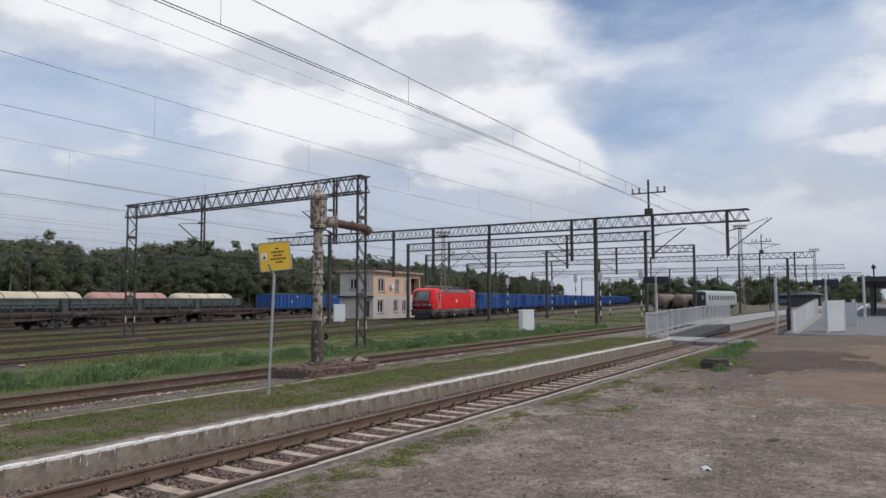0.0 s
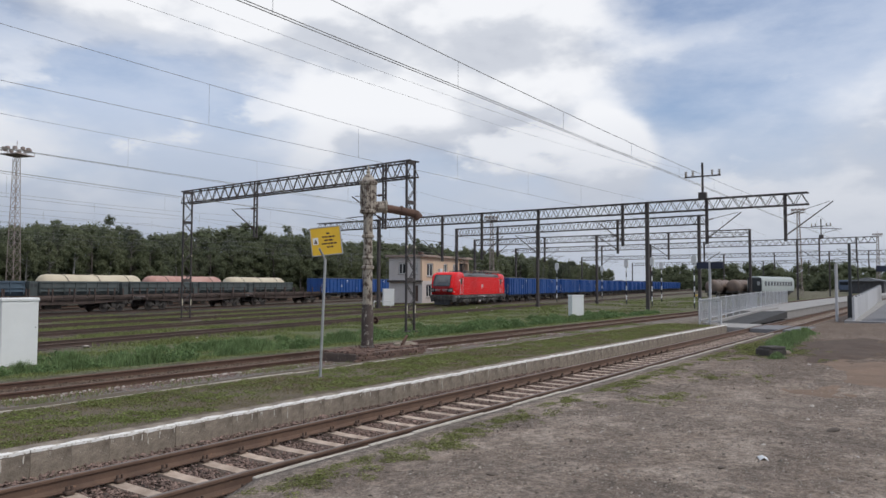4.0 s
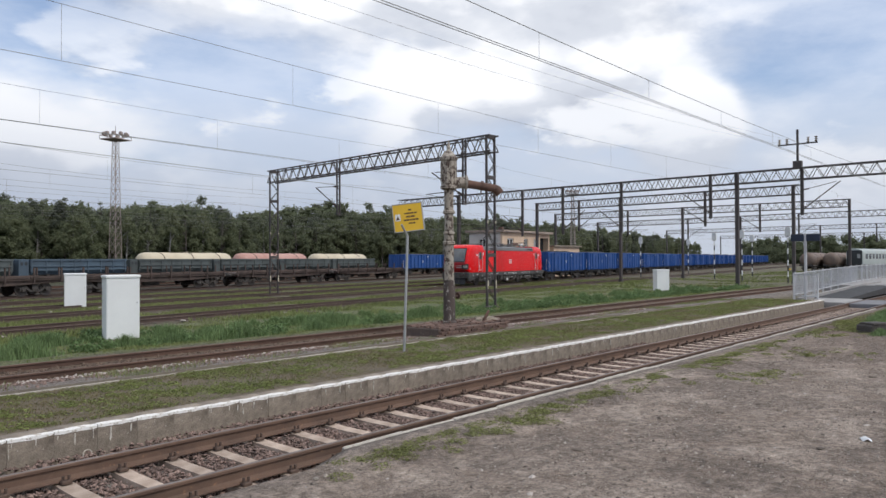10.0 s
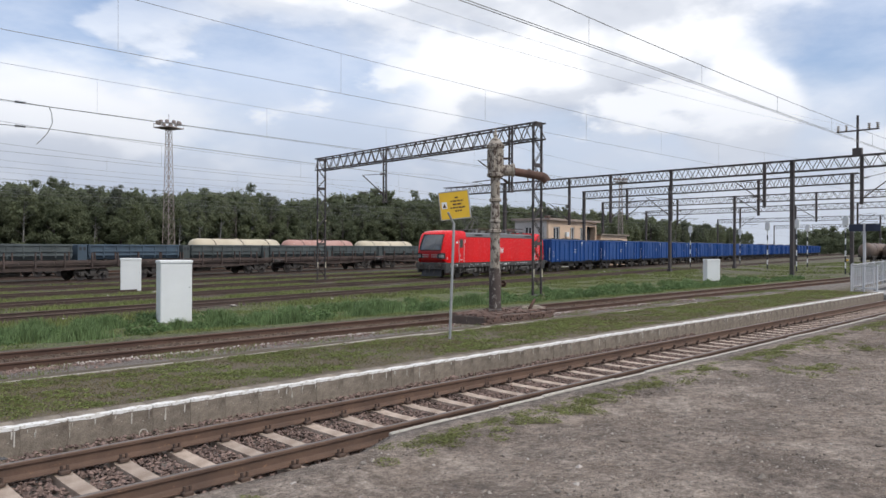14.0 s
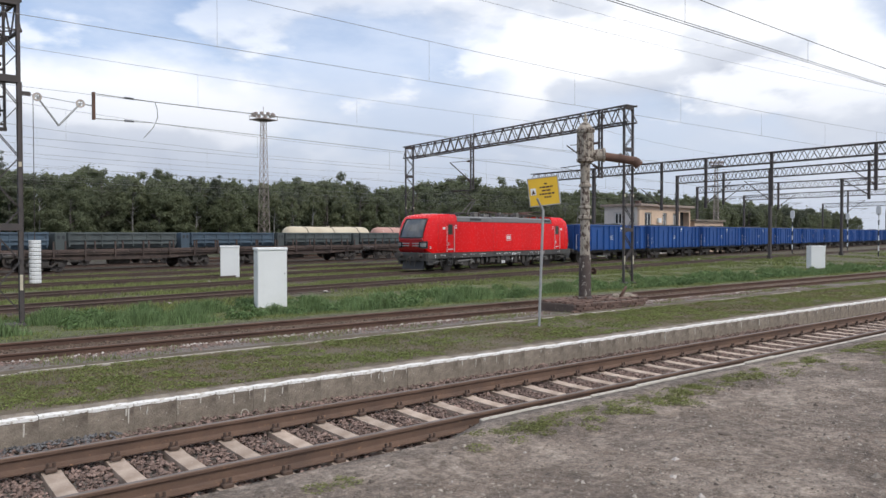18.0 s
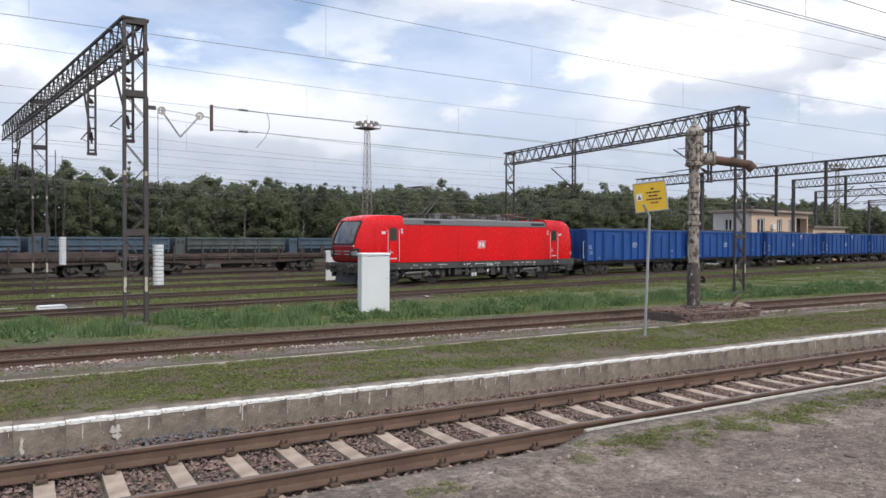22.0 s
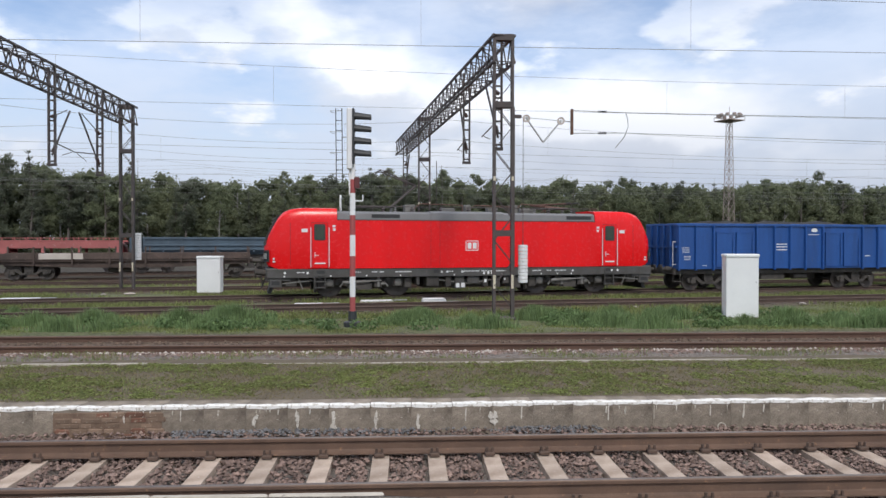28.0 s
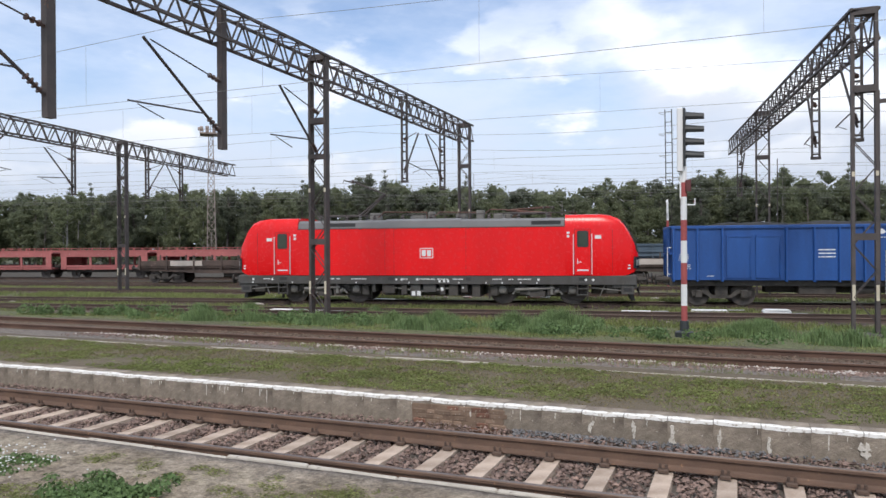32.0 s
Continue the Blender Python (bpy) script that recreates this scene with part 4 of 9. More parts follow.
            part("bezel", Mesh().bar((fx(0.24), s * 1.05, 2.0), (fx(0.48), s * 1.325, 2.02), 0.05, 0.04).bar((fx(0.48), s * 1.325, 2.02), (fx(0.5), s * 1.33, 1.56), 0.04, 0.04, (1, 0, 0)).bar((fx(0.24), s * 1.05, 1.56), (fx(0.48), s * 1.325, 1.56), 0.05, 0.04), SIGDARK, wl)
            # side door, its window, rails and steps
            y0 = s * side
            ya, yb = (y0 - 0.012, y0 + 0.002) if s < 0 else (y0 - 0.002, y0 + 0.012)
            xa, xb = sorted((fx(2.39), fx(3.04)))
            door = part("cab_door", Mesh().box(xa, xb, ya, yb, 1.28, 3.2), RED, lo)
            part("door_gap", Mesh().box(xa - 0.02, xa + 0.005, s * side - 0.004, s * side + 0.004, 1.26, 3.22).box(xb - 0.005, xb + 0.02, s * side - 0.004, s * side + 0.004, 1.26, 3.22).box(xa, xb, s * side - 0.004, s * side + 0.004, 3.2, 3.22), mat("dark_line_red", (0.3, 0.01, 0.012), rough=0.5, bump=0), door)
            part("door_handle", Mesh().box(xa + 0.1, xa + 0.13, ya - 0.03, yb + 0.03, 1.72, 1.95).box(xa + 0.12, xa + 0.28, ya - 0.03, yb + 0.03, 1.8, 1.83), WHITE, door)
            xw, xv = sorted((fx(2.47), fx(2.95)))
            part("door_window", Mesh().prism([(xw, 2.5), (xw + 0.05, 2.45), (xv - 0.05, 2.45), (xv, 2.5), (xv, 3.1), (xv - 0.05, 3.15), (xw + 0.05, 3.15), (xw, 3.1)], "y", ya - 0.01, yb + 0.01), SIGDARK, door, "black rubber window frame")
            part("glass", Mesh().box(xw + 0.06, xv - 0.06, ya - 0.014, yb + 0.014, 2.51, 3.08), DOORGLASS, door, "greenish side window")
            part("sill_plate", Mesh().box(xa + 0.1, xb - 0.08, ya - 0.012, yb + 0.012, 1.44, 1.5), WHITE, door)
            for xr in (fx(2.33), fx(3.1)):
                part("handrail", Mesh().rod((xr, y0 + s * 0.05, 1.3), (xr, y0 + s * 0.05, 3.0), 0.018).rod((xr, y0, 1.3), (xr, y0 + s * 0.05, 1.3), 0.015).rod((xr, y0, 3.0), (xr, y0 + s * 0.05, 3.0), 0.015), WHITE, lo, "thin white handrail")
            st = Mesh()
            for xs_ in (fx(2.5), fx(2.94)):
                st.box(xs_ - 0.02, xs_ + 0.02, min(y0, y0 - s * 0.1), max(y0, y0 - s * 0.1), 0.36, 1.1)
            for z in (0.4, 0.66, 0.92):
                a, b = sorted((fx(2.5), fx(2.94)))
                st.box(a, b, min(y0, y0 - s * 0.22), max(y0, y0 - s * 0.22), z, z + 0.04)
            part("steps", st, LOCO_DARK, lo)
            for xa, xb, z0, z1, yy in ((1.94, 2.2, 2.80, 2.95, side), (3.25, 3.38, 3.02, 3.11, side), (3.27, 3.38, 2.86, 2.97, side), (0.66, 0.8, 1.52, 1.58, 1.40), (0.68, 0.78, 1.64, 1.7, 1.40)):
                a, b = sorted((fx(xa), fx(xb)))
                part("small_sign", Mesh().box(a, b, s * yy - 0.012, s * yy + 0.012, z0, z1), WHITE, lo)
        # bumper, buffers, plough, coupling
        xa, xb = sorted((fx(0.34), fx(1.5)))
        # flat dark plates on the beam, coloured like the shade inside step recesses
        for s in (-1, 1):
            for z0 in (0.76, 1.02):
                a, b = sorted((fx(0.55), fx(0.95)))
                part("step_recess", Mesh().box(a, b, s * 1.38 - 0.012, s * 1.38 + 0.012, z0, z0 + 0.16), SIGDARK, lo, "flat dark plate painted as a shaded step recess")
        part("buffer_beam", Mesh().cbox(xa, xb, -1.38, 1.38, 0.72, 1.26, 0.06), LOCO_DARK, lo)
        buffers(lo, 0.0 if end == 0 else L_LEN, 1 if end == 0 else -1)
        for s in (-1, 1):
            a, b = sorted((fx(0.5), fx(1.12)))
            ya, yb = sorted((s * 1.18, s * 1.40))
            sk = part("corner_skirt", Mesh().cbox(a, b, ya, yb, 0.46, 0.9, 0.03), LOCO_DARK, lo, "grey corner skirt with a dark plate painted as a shaded step opening")
            # no hole: the opening's shade is a dark plate on the skirt
            part("step_opening", Mesh().box(a + 0.1, b - 0.1, s * 1.40 - 0.008, s * 1.40 + 0.008, 0.56, 0.72), SIGDARK, sk)
            part("antenna_box", Mesh().cbox(*sorted((fx(1.25), fx(1.75))), *sorted((s * 0.9, s * 1.3)), 0.5, 0.88, 0.04), BOGIE, lo)
            part("air_pipe", Mesh().rod((fx(1.1), s * 1.3, 0.6), (fx(2.4), s * 1.3, 0.72), 0.03, 8).rod((fx(1.8), s * 1.34, 0.86), (fx(2.0), s * 1.3, 0.36), 0.025, 8), GEAR, lo)
        a, b = sorted((fx(0.9), fx(2.35)))
        part("cable_duct", Mesh().cbox(a, b, -0.7, 0.7, 0.42, 0.87, 0.05), BOGIE, lo)
        pl = Mesh()
        xa = fx(0.5)
        pl.prism([(min(fx(0.42), fx(0.62)), 0.16), (max(fx(0.42), fx(0.62)), 0.16), (max(fx(0.6), fx(0.8)), 0.74), (min(fx(0.6), fx(0.8)), 0.74)], "y", -0.95, 0.95)
        part("plough", pl, SIGDARK, lo)
        part("coupling", Mesh().rod((fx(0.34), 0, 1.0), (fx(-0.02), 0, 0.86), 0.05, 8).rod((fx(0.1), 0.0, 0.93), (fx(0.2), 0.0, 0.45), 0.035, 8), BOGIE, lo)
        for y in (-0.42, 0.42):
            part("brake_hose", Mesh().rod((fx(0.36), y, 0.85), (fx(0.12), y, 0.35), 0.03, 8), BOGIE, lo)
        # roof gear: pantographs, the front one raised
        c = fx(5.2)
        sgn = 1 if end == 0 else -1
        up_ = end == 0
        head = (c + 0.45, 5.6) if up_ else (c - sgn * 1.0, 4.25)
        knee = (c + 2.0, 4.97) if up_ else (c + sgn * 0.9, 4.14)
        base = Mesh()
        for y in (-0.55, 0.55):
            base.rod((c - 1.0, y, 3.98), (c + 1.0, y, 3.98), 0.03)
        for x in (c - 0.95, c + 0.95):
            base.rod((x, -0.56, 3.98), (x, 0.56, 3.98), 0.03)
        pg = part("pantograph", base, BLACKSTEEL, lo, "raised pantograph" if up_ else "lowered pantograph")
        for y in (-0.275, 0.275):
            part("lower_arm", Mesh().rod(((c + 0.85 if up_ else c - sgn * 0.95), y, 3.98), (knee[0], y * 0.4, knee[1]), 0.045), BLACKSTEEL if up_ else BUSBAR, pg)
            part("upper_arm", Mesh().rod((knee[0], y * 0.4, knee[1]), (head[0], y * 1.2, head[1]), 0.03), BLACKSTEEL if up_ else BUSBAR, pg)
        hd = Mesh()
        for dx in (-0.2, 0.2):
            hd.rod((head[0] + dx, -0.75, head[1]), (head[0] + dx, 0.75, head[1]), 0.032)
            for y in (-0.75, 0.75):
                hd.rod((head[0] + dx, y, head[1]), (head[0] + dx, y * 1.25, head[1] - 0.14), 0.018)
        for y in (-0.33, 0.33):
            hd.rod((head[0] - 0.2, y, head[1]), (head[0] + 0.2, y, head[1]), 0.02)
        part("contact_head", hd, BLACKSTEEL, pg)
        for x in (c - 0.95, c + 0.95):
            for y in (-0.55, 0.55):
                part("insulator", Mesh().ribbed((x, y, 3.7), (x, y, 3.97), 3, 0.09), mat("insulator_grey", (0.3, 0.29, 0.28), rough=0.4, bump=0), pg)
    # grey roof with panels and grilles
    rf = Mesh()
    x0, x1 = 3.45, L_LEN - 3.45
    rf.prism([(-1.44, 3.34), (-1.40, 3.62), (-1.2, 3.72), (1.2, 3.72), (1.40, 3.62), (1.44, 3.34)], "x", x0 + 0.02, x1 - 0.02)
    roof = part("roof", rf, LOCO_GREY, lo, "grey ribbed roof")
    part("roof_hatch", Mesh().prism([(-1.45, 3.36), (-1.415, 3.66), (-1.2, 3.76), (1.2, 3.76), (1.415, 3.66), (1.45, 3.36)], "x", 7.6, 11.0), LOCO_GREY, roof)
    for a in (4.95, 14.1):
        w = 1.25
        for s in (-1, 1):
            g = part("grille", Mesh().box(a, a + w, s * 1.421 - 0.012, s * 1.421 + 0.012, 3.43, 3.59), SIGDARK, roof)
    for s in (-1, 1):
        part("roof_gutter", Mesh().box(x0, x1, s * 1.475 - 0.02, s * 1.475 + 0.02, 3.325, 3.36), SIGDARK, roof)
    for k in range(14):
        part("roof_bolt", Mesh().box(x0 + 0.5 + k * 0.82, x0 + 0.56 + k * 0.82, -1.50, -1.46, 3.30, 3.345), SIGDARK, roof)
    for x, w, h, y in ((6.6, 0.5, 0.34, -0.3), (8.4, 0.7, 0.22, 0.2), (9.4, 0.28, 0.36, -0.5), (10.6, 0.5, 0.26, -0.1), (11.6, 0.35, 0.38, -0.5), (12.3, 0.8, 0.24, 0.1)):
        part("roof_switch", Mesh().cbox(x, x + w, y - 0.2, y + 0.2, 3.74, 3.74 + h, 0.03), GEAR, roof)
    for a, b, z in ((7.0, 9.3, 4.12), (9.6, 11.6, 4.08), (11.9, 13.4, 4.16), (13.2, 14.9, 4.02)):
        part("busbar", Mesh().rod((a, -0.5, z - 0.25), (a + 0.3, -0.5, z), 0.025).rod((a + 0.3, -0.5, z), (b, -0.5, z - 0.04), 0.025).rod((b, -0.5, z - 0.04), (b, -0.5, 3.72), 0.025), BUSBAR, roof)
    for k in range(9):
        x = x0 + 0.8 + k * 1.32
        m = Mesh().lathe(x, -0.7, [(0.06, 3.7), (0.1, 3.75), (0.06, 3.8), (0.1, 3.85), (0.05, 3.9), (0.05, 3.97)], 8)
        m.rod((x, -0.7, 3.97), (x + 1.2, -0.7, 3.97), 0.02)
        part("roof_insulator", m, BLACKSTEEL, roof)
    # seams of the side panels, the line at 11.25 a painted pole reflection; lettering
    for x in (7.58, 8.0, 11.25):
        part("panel_seam", Mesh().box(x, x + 0.012, -side - 0.003, -side + 0.001, 1.28, 3.3), mat("dark_line_red", (0.4, 0.012, 0.012), rough=0.5, bump=0), lo)
    em = Mesh().box(9.19, 9.79, -side - 0.008, -side, 2.0, 2.45)
    lg = part("emblem", em, WHITE, lo, "white framed emblem plate")
    part("emblem_field", Mesh().box(9.225, 9.755, -side - 0.012, -side - 0.006, 2.035, 2.415), RED, lg)
    part("emblem_sign", Mesh().box(9.28, 9.46, -side - 0.016, -side - 0.01, 2.09, 2.36).box(9.52, 9.70, -side - 0.016, -side - 0.01, 2.09, 2.36), WHITE, lg)
    # underframe and gear
    fr = Mesh().cbox(0.5, L_LEN - 0.5, -1.46, 1.46, 0.86, 1.24, 0.03)
    part("underframe", fr, LOCO_DARK, lo, "dark grey underframe skirt")
    lt = Mesh()
    for x, w in ((1.75, 0.35), (4.15, 0.35), (4.95, 0.3), (5.3, 0.22), (6.0, 0.75), (8.35, 0.3), (9.0, 0.9), (9.95, 0.55), (10.65, 0.5), (12.4, 0.45), (13.1, 0.25), (13.5, 0.6)):
        text_bars(lt, x, 1.04, w, 0.09, 1, -1.462, int(x * 10))
    part("lettering", lt, WHITE, lo, "rows of small white marks")
    for x in (1.25, 2.2, 8.1, 8.35, 9.05, 14.4, 16.4, 16.7):
        part("round_mark", Mesh().disc((x, -1.465, 1.06), "y", [(0.055, 0), (0.055, 0.006)], 10), WHITE, lo)
    for x in (1.2, 3.15, 4.0, 4.7, 6.2, 8.65, 10.9, 12.1, 12.8, 13.6, 14.3):
        part("edge_mark", Mesh().box(x, x + 0.06, -1.466, -1.46, 0.89, 0.95), WHITE, lo)
    # the skirt is flat here; dark plates carry the shade of recesses
    for x, w in ((7.72, 0.26), (11.25, 0.2), (2.58, 0.34), (16.1, 0.34)):
        part("frame_recess", Mesh().box(x, x + w, -1.464, -1.458, 1.02, 1.16), SIGDARK, lo, "flat dark plate painted as a shaded recess")
    for end in (1.48, L_LEN - 1.48):
        for s in (-1, 1):
            part("cab_seam", Mesh().box(end - 0.008, end + 0.008, s * 1.474 - 0.008, s * 1.474 + 0.008, 1.4, 3.2), mat("dark_line_red", (0.4, 0.012, 0.012), rough=0.5, bump=0), lo)
    for x, w, z0 in ((6.95, 0.2, 0.5), (7.42, 0.62, 0.44), (8.3, 0.3, 0.4), (8.72, 0.5, 0.3), (9.3, 0.62, 0.52), (10.05, 0.28, 0.4), (10.45, 0.46, 0.36), (11.0, 0.34, 0.5), (11.5, 0.4, 0.3)):
        for ya, yb in ((-1.36, -0.4), (0.4, 1.36)):
            part("equipment_box", Mesh().cbox(x, x + w - 0.04, ya, yb, z0, 0.862, 0.03), BOGIE if int(x * 10) % 3 else LOCO_DARK, lo)
    part("tank", Mesh().disc((8.6, -1.0, 0.55), "x", [(0.16, 0), (0.18, 0.03), (0.18, 1.6), (0.16, 1.63)], 12), LOCO_DARK, lo)
    for x, w, z in ((8.78, 0.16, 0.34), (9.02, 0.17, 0.34), (10.1, 0.12, 0.56), (10.02, 0.09, 0.93), (10.22, 0.1, 0.93), (10.4, 0.1, 0.93), (11.06, 0.07, 0.66)):
        part("white_plate", Mesh().box(x, x + w, -1.47 if z > 0.9 else -1.37, -1.455 if z > 0.9 else -1.355, z, z + w * 1.2), WHITE, lo)
    part("air_pipe", Mesh().rod((7.9, -1.3, 0.7), (9.4, -1.3, 0.5), 0.03, 8).rod((9.4, -1.3, 0.5), (10.5, -1.3, 0.68), 0.03, 8), GEAR, lo)
    part("transformer", Mesh().cbox(7.4, 11.9, -0.9, 0.9, 0.32, 0.87, 0.05), BOGIE, lo, "dark transformer tank")
    for bx in (4.65, 14.33):
        for dx in (-0.85, 0.85):
            part("traction_motor", Mesh().cbox(bx + dx - 0.55, bx + dx + 0.55, -0.66, 0.66, 0.3, 0.87, 0.08), BOGIE, lo)
    for k, bx in enumerate((4.65, 14.33)):
        b = Mesh()
        for s in (-1, 1):
            y = s * 1.06
            b.prism([(bx - 2.15, 0.6), (bx - 1.9, 0.78), (bx - 0.9, 0.8), (bx - 0.6, 0.56), (bx + 0.6, 0.56), (bx + 0.9, 0.8), (bx + 1.9, 0.78), (bx + 2.15, 0.6), (bx + 2.0, 0.5), (bx - 2.0, 0.5)], "y", y - 0.06, y + 0.06)
            for wx in (-1.5, 1.5):
                b.cbox(bx + wx - 0.2, bx + wx + 0.2, y - 0.1 + s * 0.06, y + 0.1 + s * 0.06, 0.44, 0.84, 0.04)
                b.disc((bx + wx - 0.42, y + s * 0.05, 0.72), "y", [(0.1, -0.1), (0.1, 0.1)], 10).disc((bx + wx + 0.42, y + s * 0.05, 0.72), "y", [(0.1, -0.1), (0.1, 0.1)], 10)
            b.rod((bx - 1.0, y + s * 0.12, 0.5), (bx + 0.4, y + s * 0.12, 0.74), 0.06, 8)
            b.rod((bx - 2.1, y, 0.5), (bx - 2.1, y, 0.2), 0.05, 8)
            b.cbox(bx - 0.35, bx + 0.35, y - 0.2, y + 0.2, 0.3, 0.6, 0.04)
        b.cbox(bx - 0.5, bx + 0.5, -1.0, 1.0, 0.4, 0.75)
        bg = part("bogie", b, BOGIE, lo, "dirty dark bogie frame")
        for s in (-1, 1):
            for wx in (-1.5, 1.5):
                part("axlebox", Mesh().disc((bx + wx, s * 1.22, 0.62), "y", [(0.15, -s * 0.12), (0.17, 0.0), (0.15, s * 0.03), (0.08, s * 0.05)], 12), GEAR, bg, "grey axlebox cover")
                part("spring", Mesh().ribbed((bx + wx - 0.42, s * 1.16, 0.78), (bx + wx - 0.42, s * 1.16, 1.02), 4, 0.11, 0.7), GEAR, bg)
                part("spring", Mesh().ribbed((bx + wx + 0.42, s * 1.16, 0.78), (bx + wx + 0.42, s * 1.16, 1.02), 4, 0.11, 0.7), GEAR, bg)
                part("sand_pipe", Mesh().rod((bx + wx * 1.45, s * 1.0, 0.9), (bx + wx * 1.42, s * 0.85, 0.18), 0.03), GEAR, bg)
            part("yaw_damper", Mesh().rod((bx - 0.95, s * 1.3, 0.62), (bx + 0.05, s * 1.3, 0.66), 0.07, 10).rod((bx + 0.05, s * 1.3, 0.66), (bx + 0.75, s * 1.3, 0.70), 0.045, 10), SHOCK, bg, "pale grey damper")
            part("damper", Mesh().rod((bx + 0.62, s * 1.27, 0.42), (bx + 0.62, s * 1.27, 0.95), 0.055, 8), SHOCK, bg)
            for dx, w, z0, z1 in ((-2.05, 0.36, 0.36, 0.8), (-0.78, 0.4, 0.42, 0.82), (0.42, 0.36, 0.4, 0.84), (1.78, 0.34, 0.38, 0.8)):
                part("sand_box", Mesh().cbox(bx + dx, bx + dx + w, s * 1.14 - 0.12, s * 1.14 + 0.12, z0, z1, 0.05), BOGIE, bg, "dirty box on the bogie")
            for dx in (-0.62, 0.62):
                part("brake_unit", Mesh().rod((bx + dx, s * 1.12, 0.5), (bx + dx * 1.5, s * 1.2, 0.58), 0.1, 10).rod((bx + dx * 1.5, s * 1.2, 0.58), (bx + dx * 1.7, s * 1.2, 0.42), 0.04, 8), GEAR, bg, "grey brake cylinder")
            part("hose_run", Mesh().rod((bx - 1.9, s * 1.24, 0.8), (bx - 0.3, s * 1.28, 0.84), 0.022, 6).rod((bx - 0.3, s * 1.28, 0.84), (bx + 1.9, s * 1.24, 0.8), 0.022, 6), SIGDARK, bg)
            part("bogie_cover", Mesh().cbox(bx - 0.5, bx + 0.25, s * 1.2 - 0.05, s * 1.2 + 0.05, 0.40, 0.60, 0.02), GEAR, bg)
        for wx in (-1.5, 1.5):
            LOCO_WHEELS.append(wheelset(bg, bx + wx, 0.62))
    return lo


W_LEN = 14.04


def bogie(parent, bx, r=0.46, wb=0.9):
    b = Mesh()
    for s in (-1, 1):
        y = s * 1.02
        b.prism([(bx - 1.15, 0.38), (bx - 1.2, 0.6), (bx - 0.6, 0.66), (bx - 0.35, 0.42), (bx + 0.35, 0.42), (bx + 0.6, 0.66), (bx + 1.2, 0.6), (bx + 1.15, 0.38), (bx + 0.7, 0.5), (bx + 0.4, 0.3), (bx - 0.4, 0.3), (bx - 0.7, 0.5)], "y", y - 0.05, y + 0.05)
        for wx in (-wb, wb):
            b.cbox(bx + wx - 0.14, bx + wx + 0.14, y - 0.06 + s * 0.05, y + 0.06 + s * 0.05, 0.34, 0.62, 0.03)
        for k in (-0.16, 0, 0.16):
            b.disc((bx + k, y + s * 0.02, 0.42), "y", [(0.07, -0.06), (0.07, 0.06)], 8)
    b.cbox(bx - 0.25, bx + 0.25, -1.05, 1.05, 0.45, 0.85)
    bg = part("bogie", b, BOGIE, parent, "dirty dark bogie")
    return bg, [wheelset(bg, bx + wx, r) for wx in (-wb, wb)]


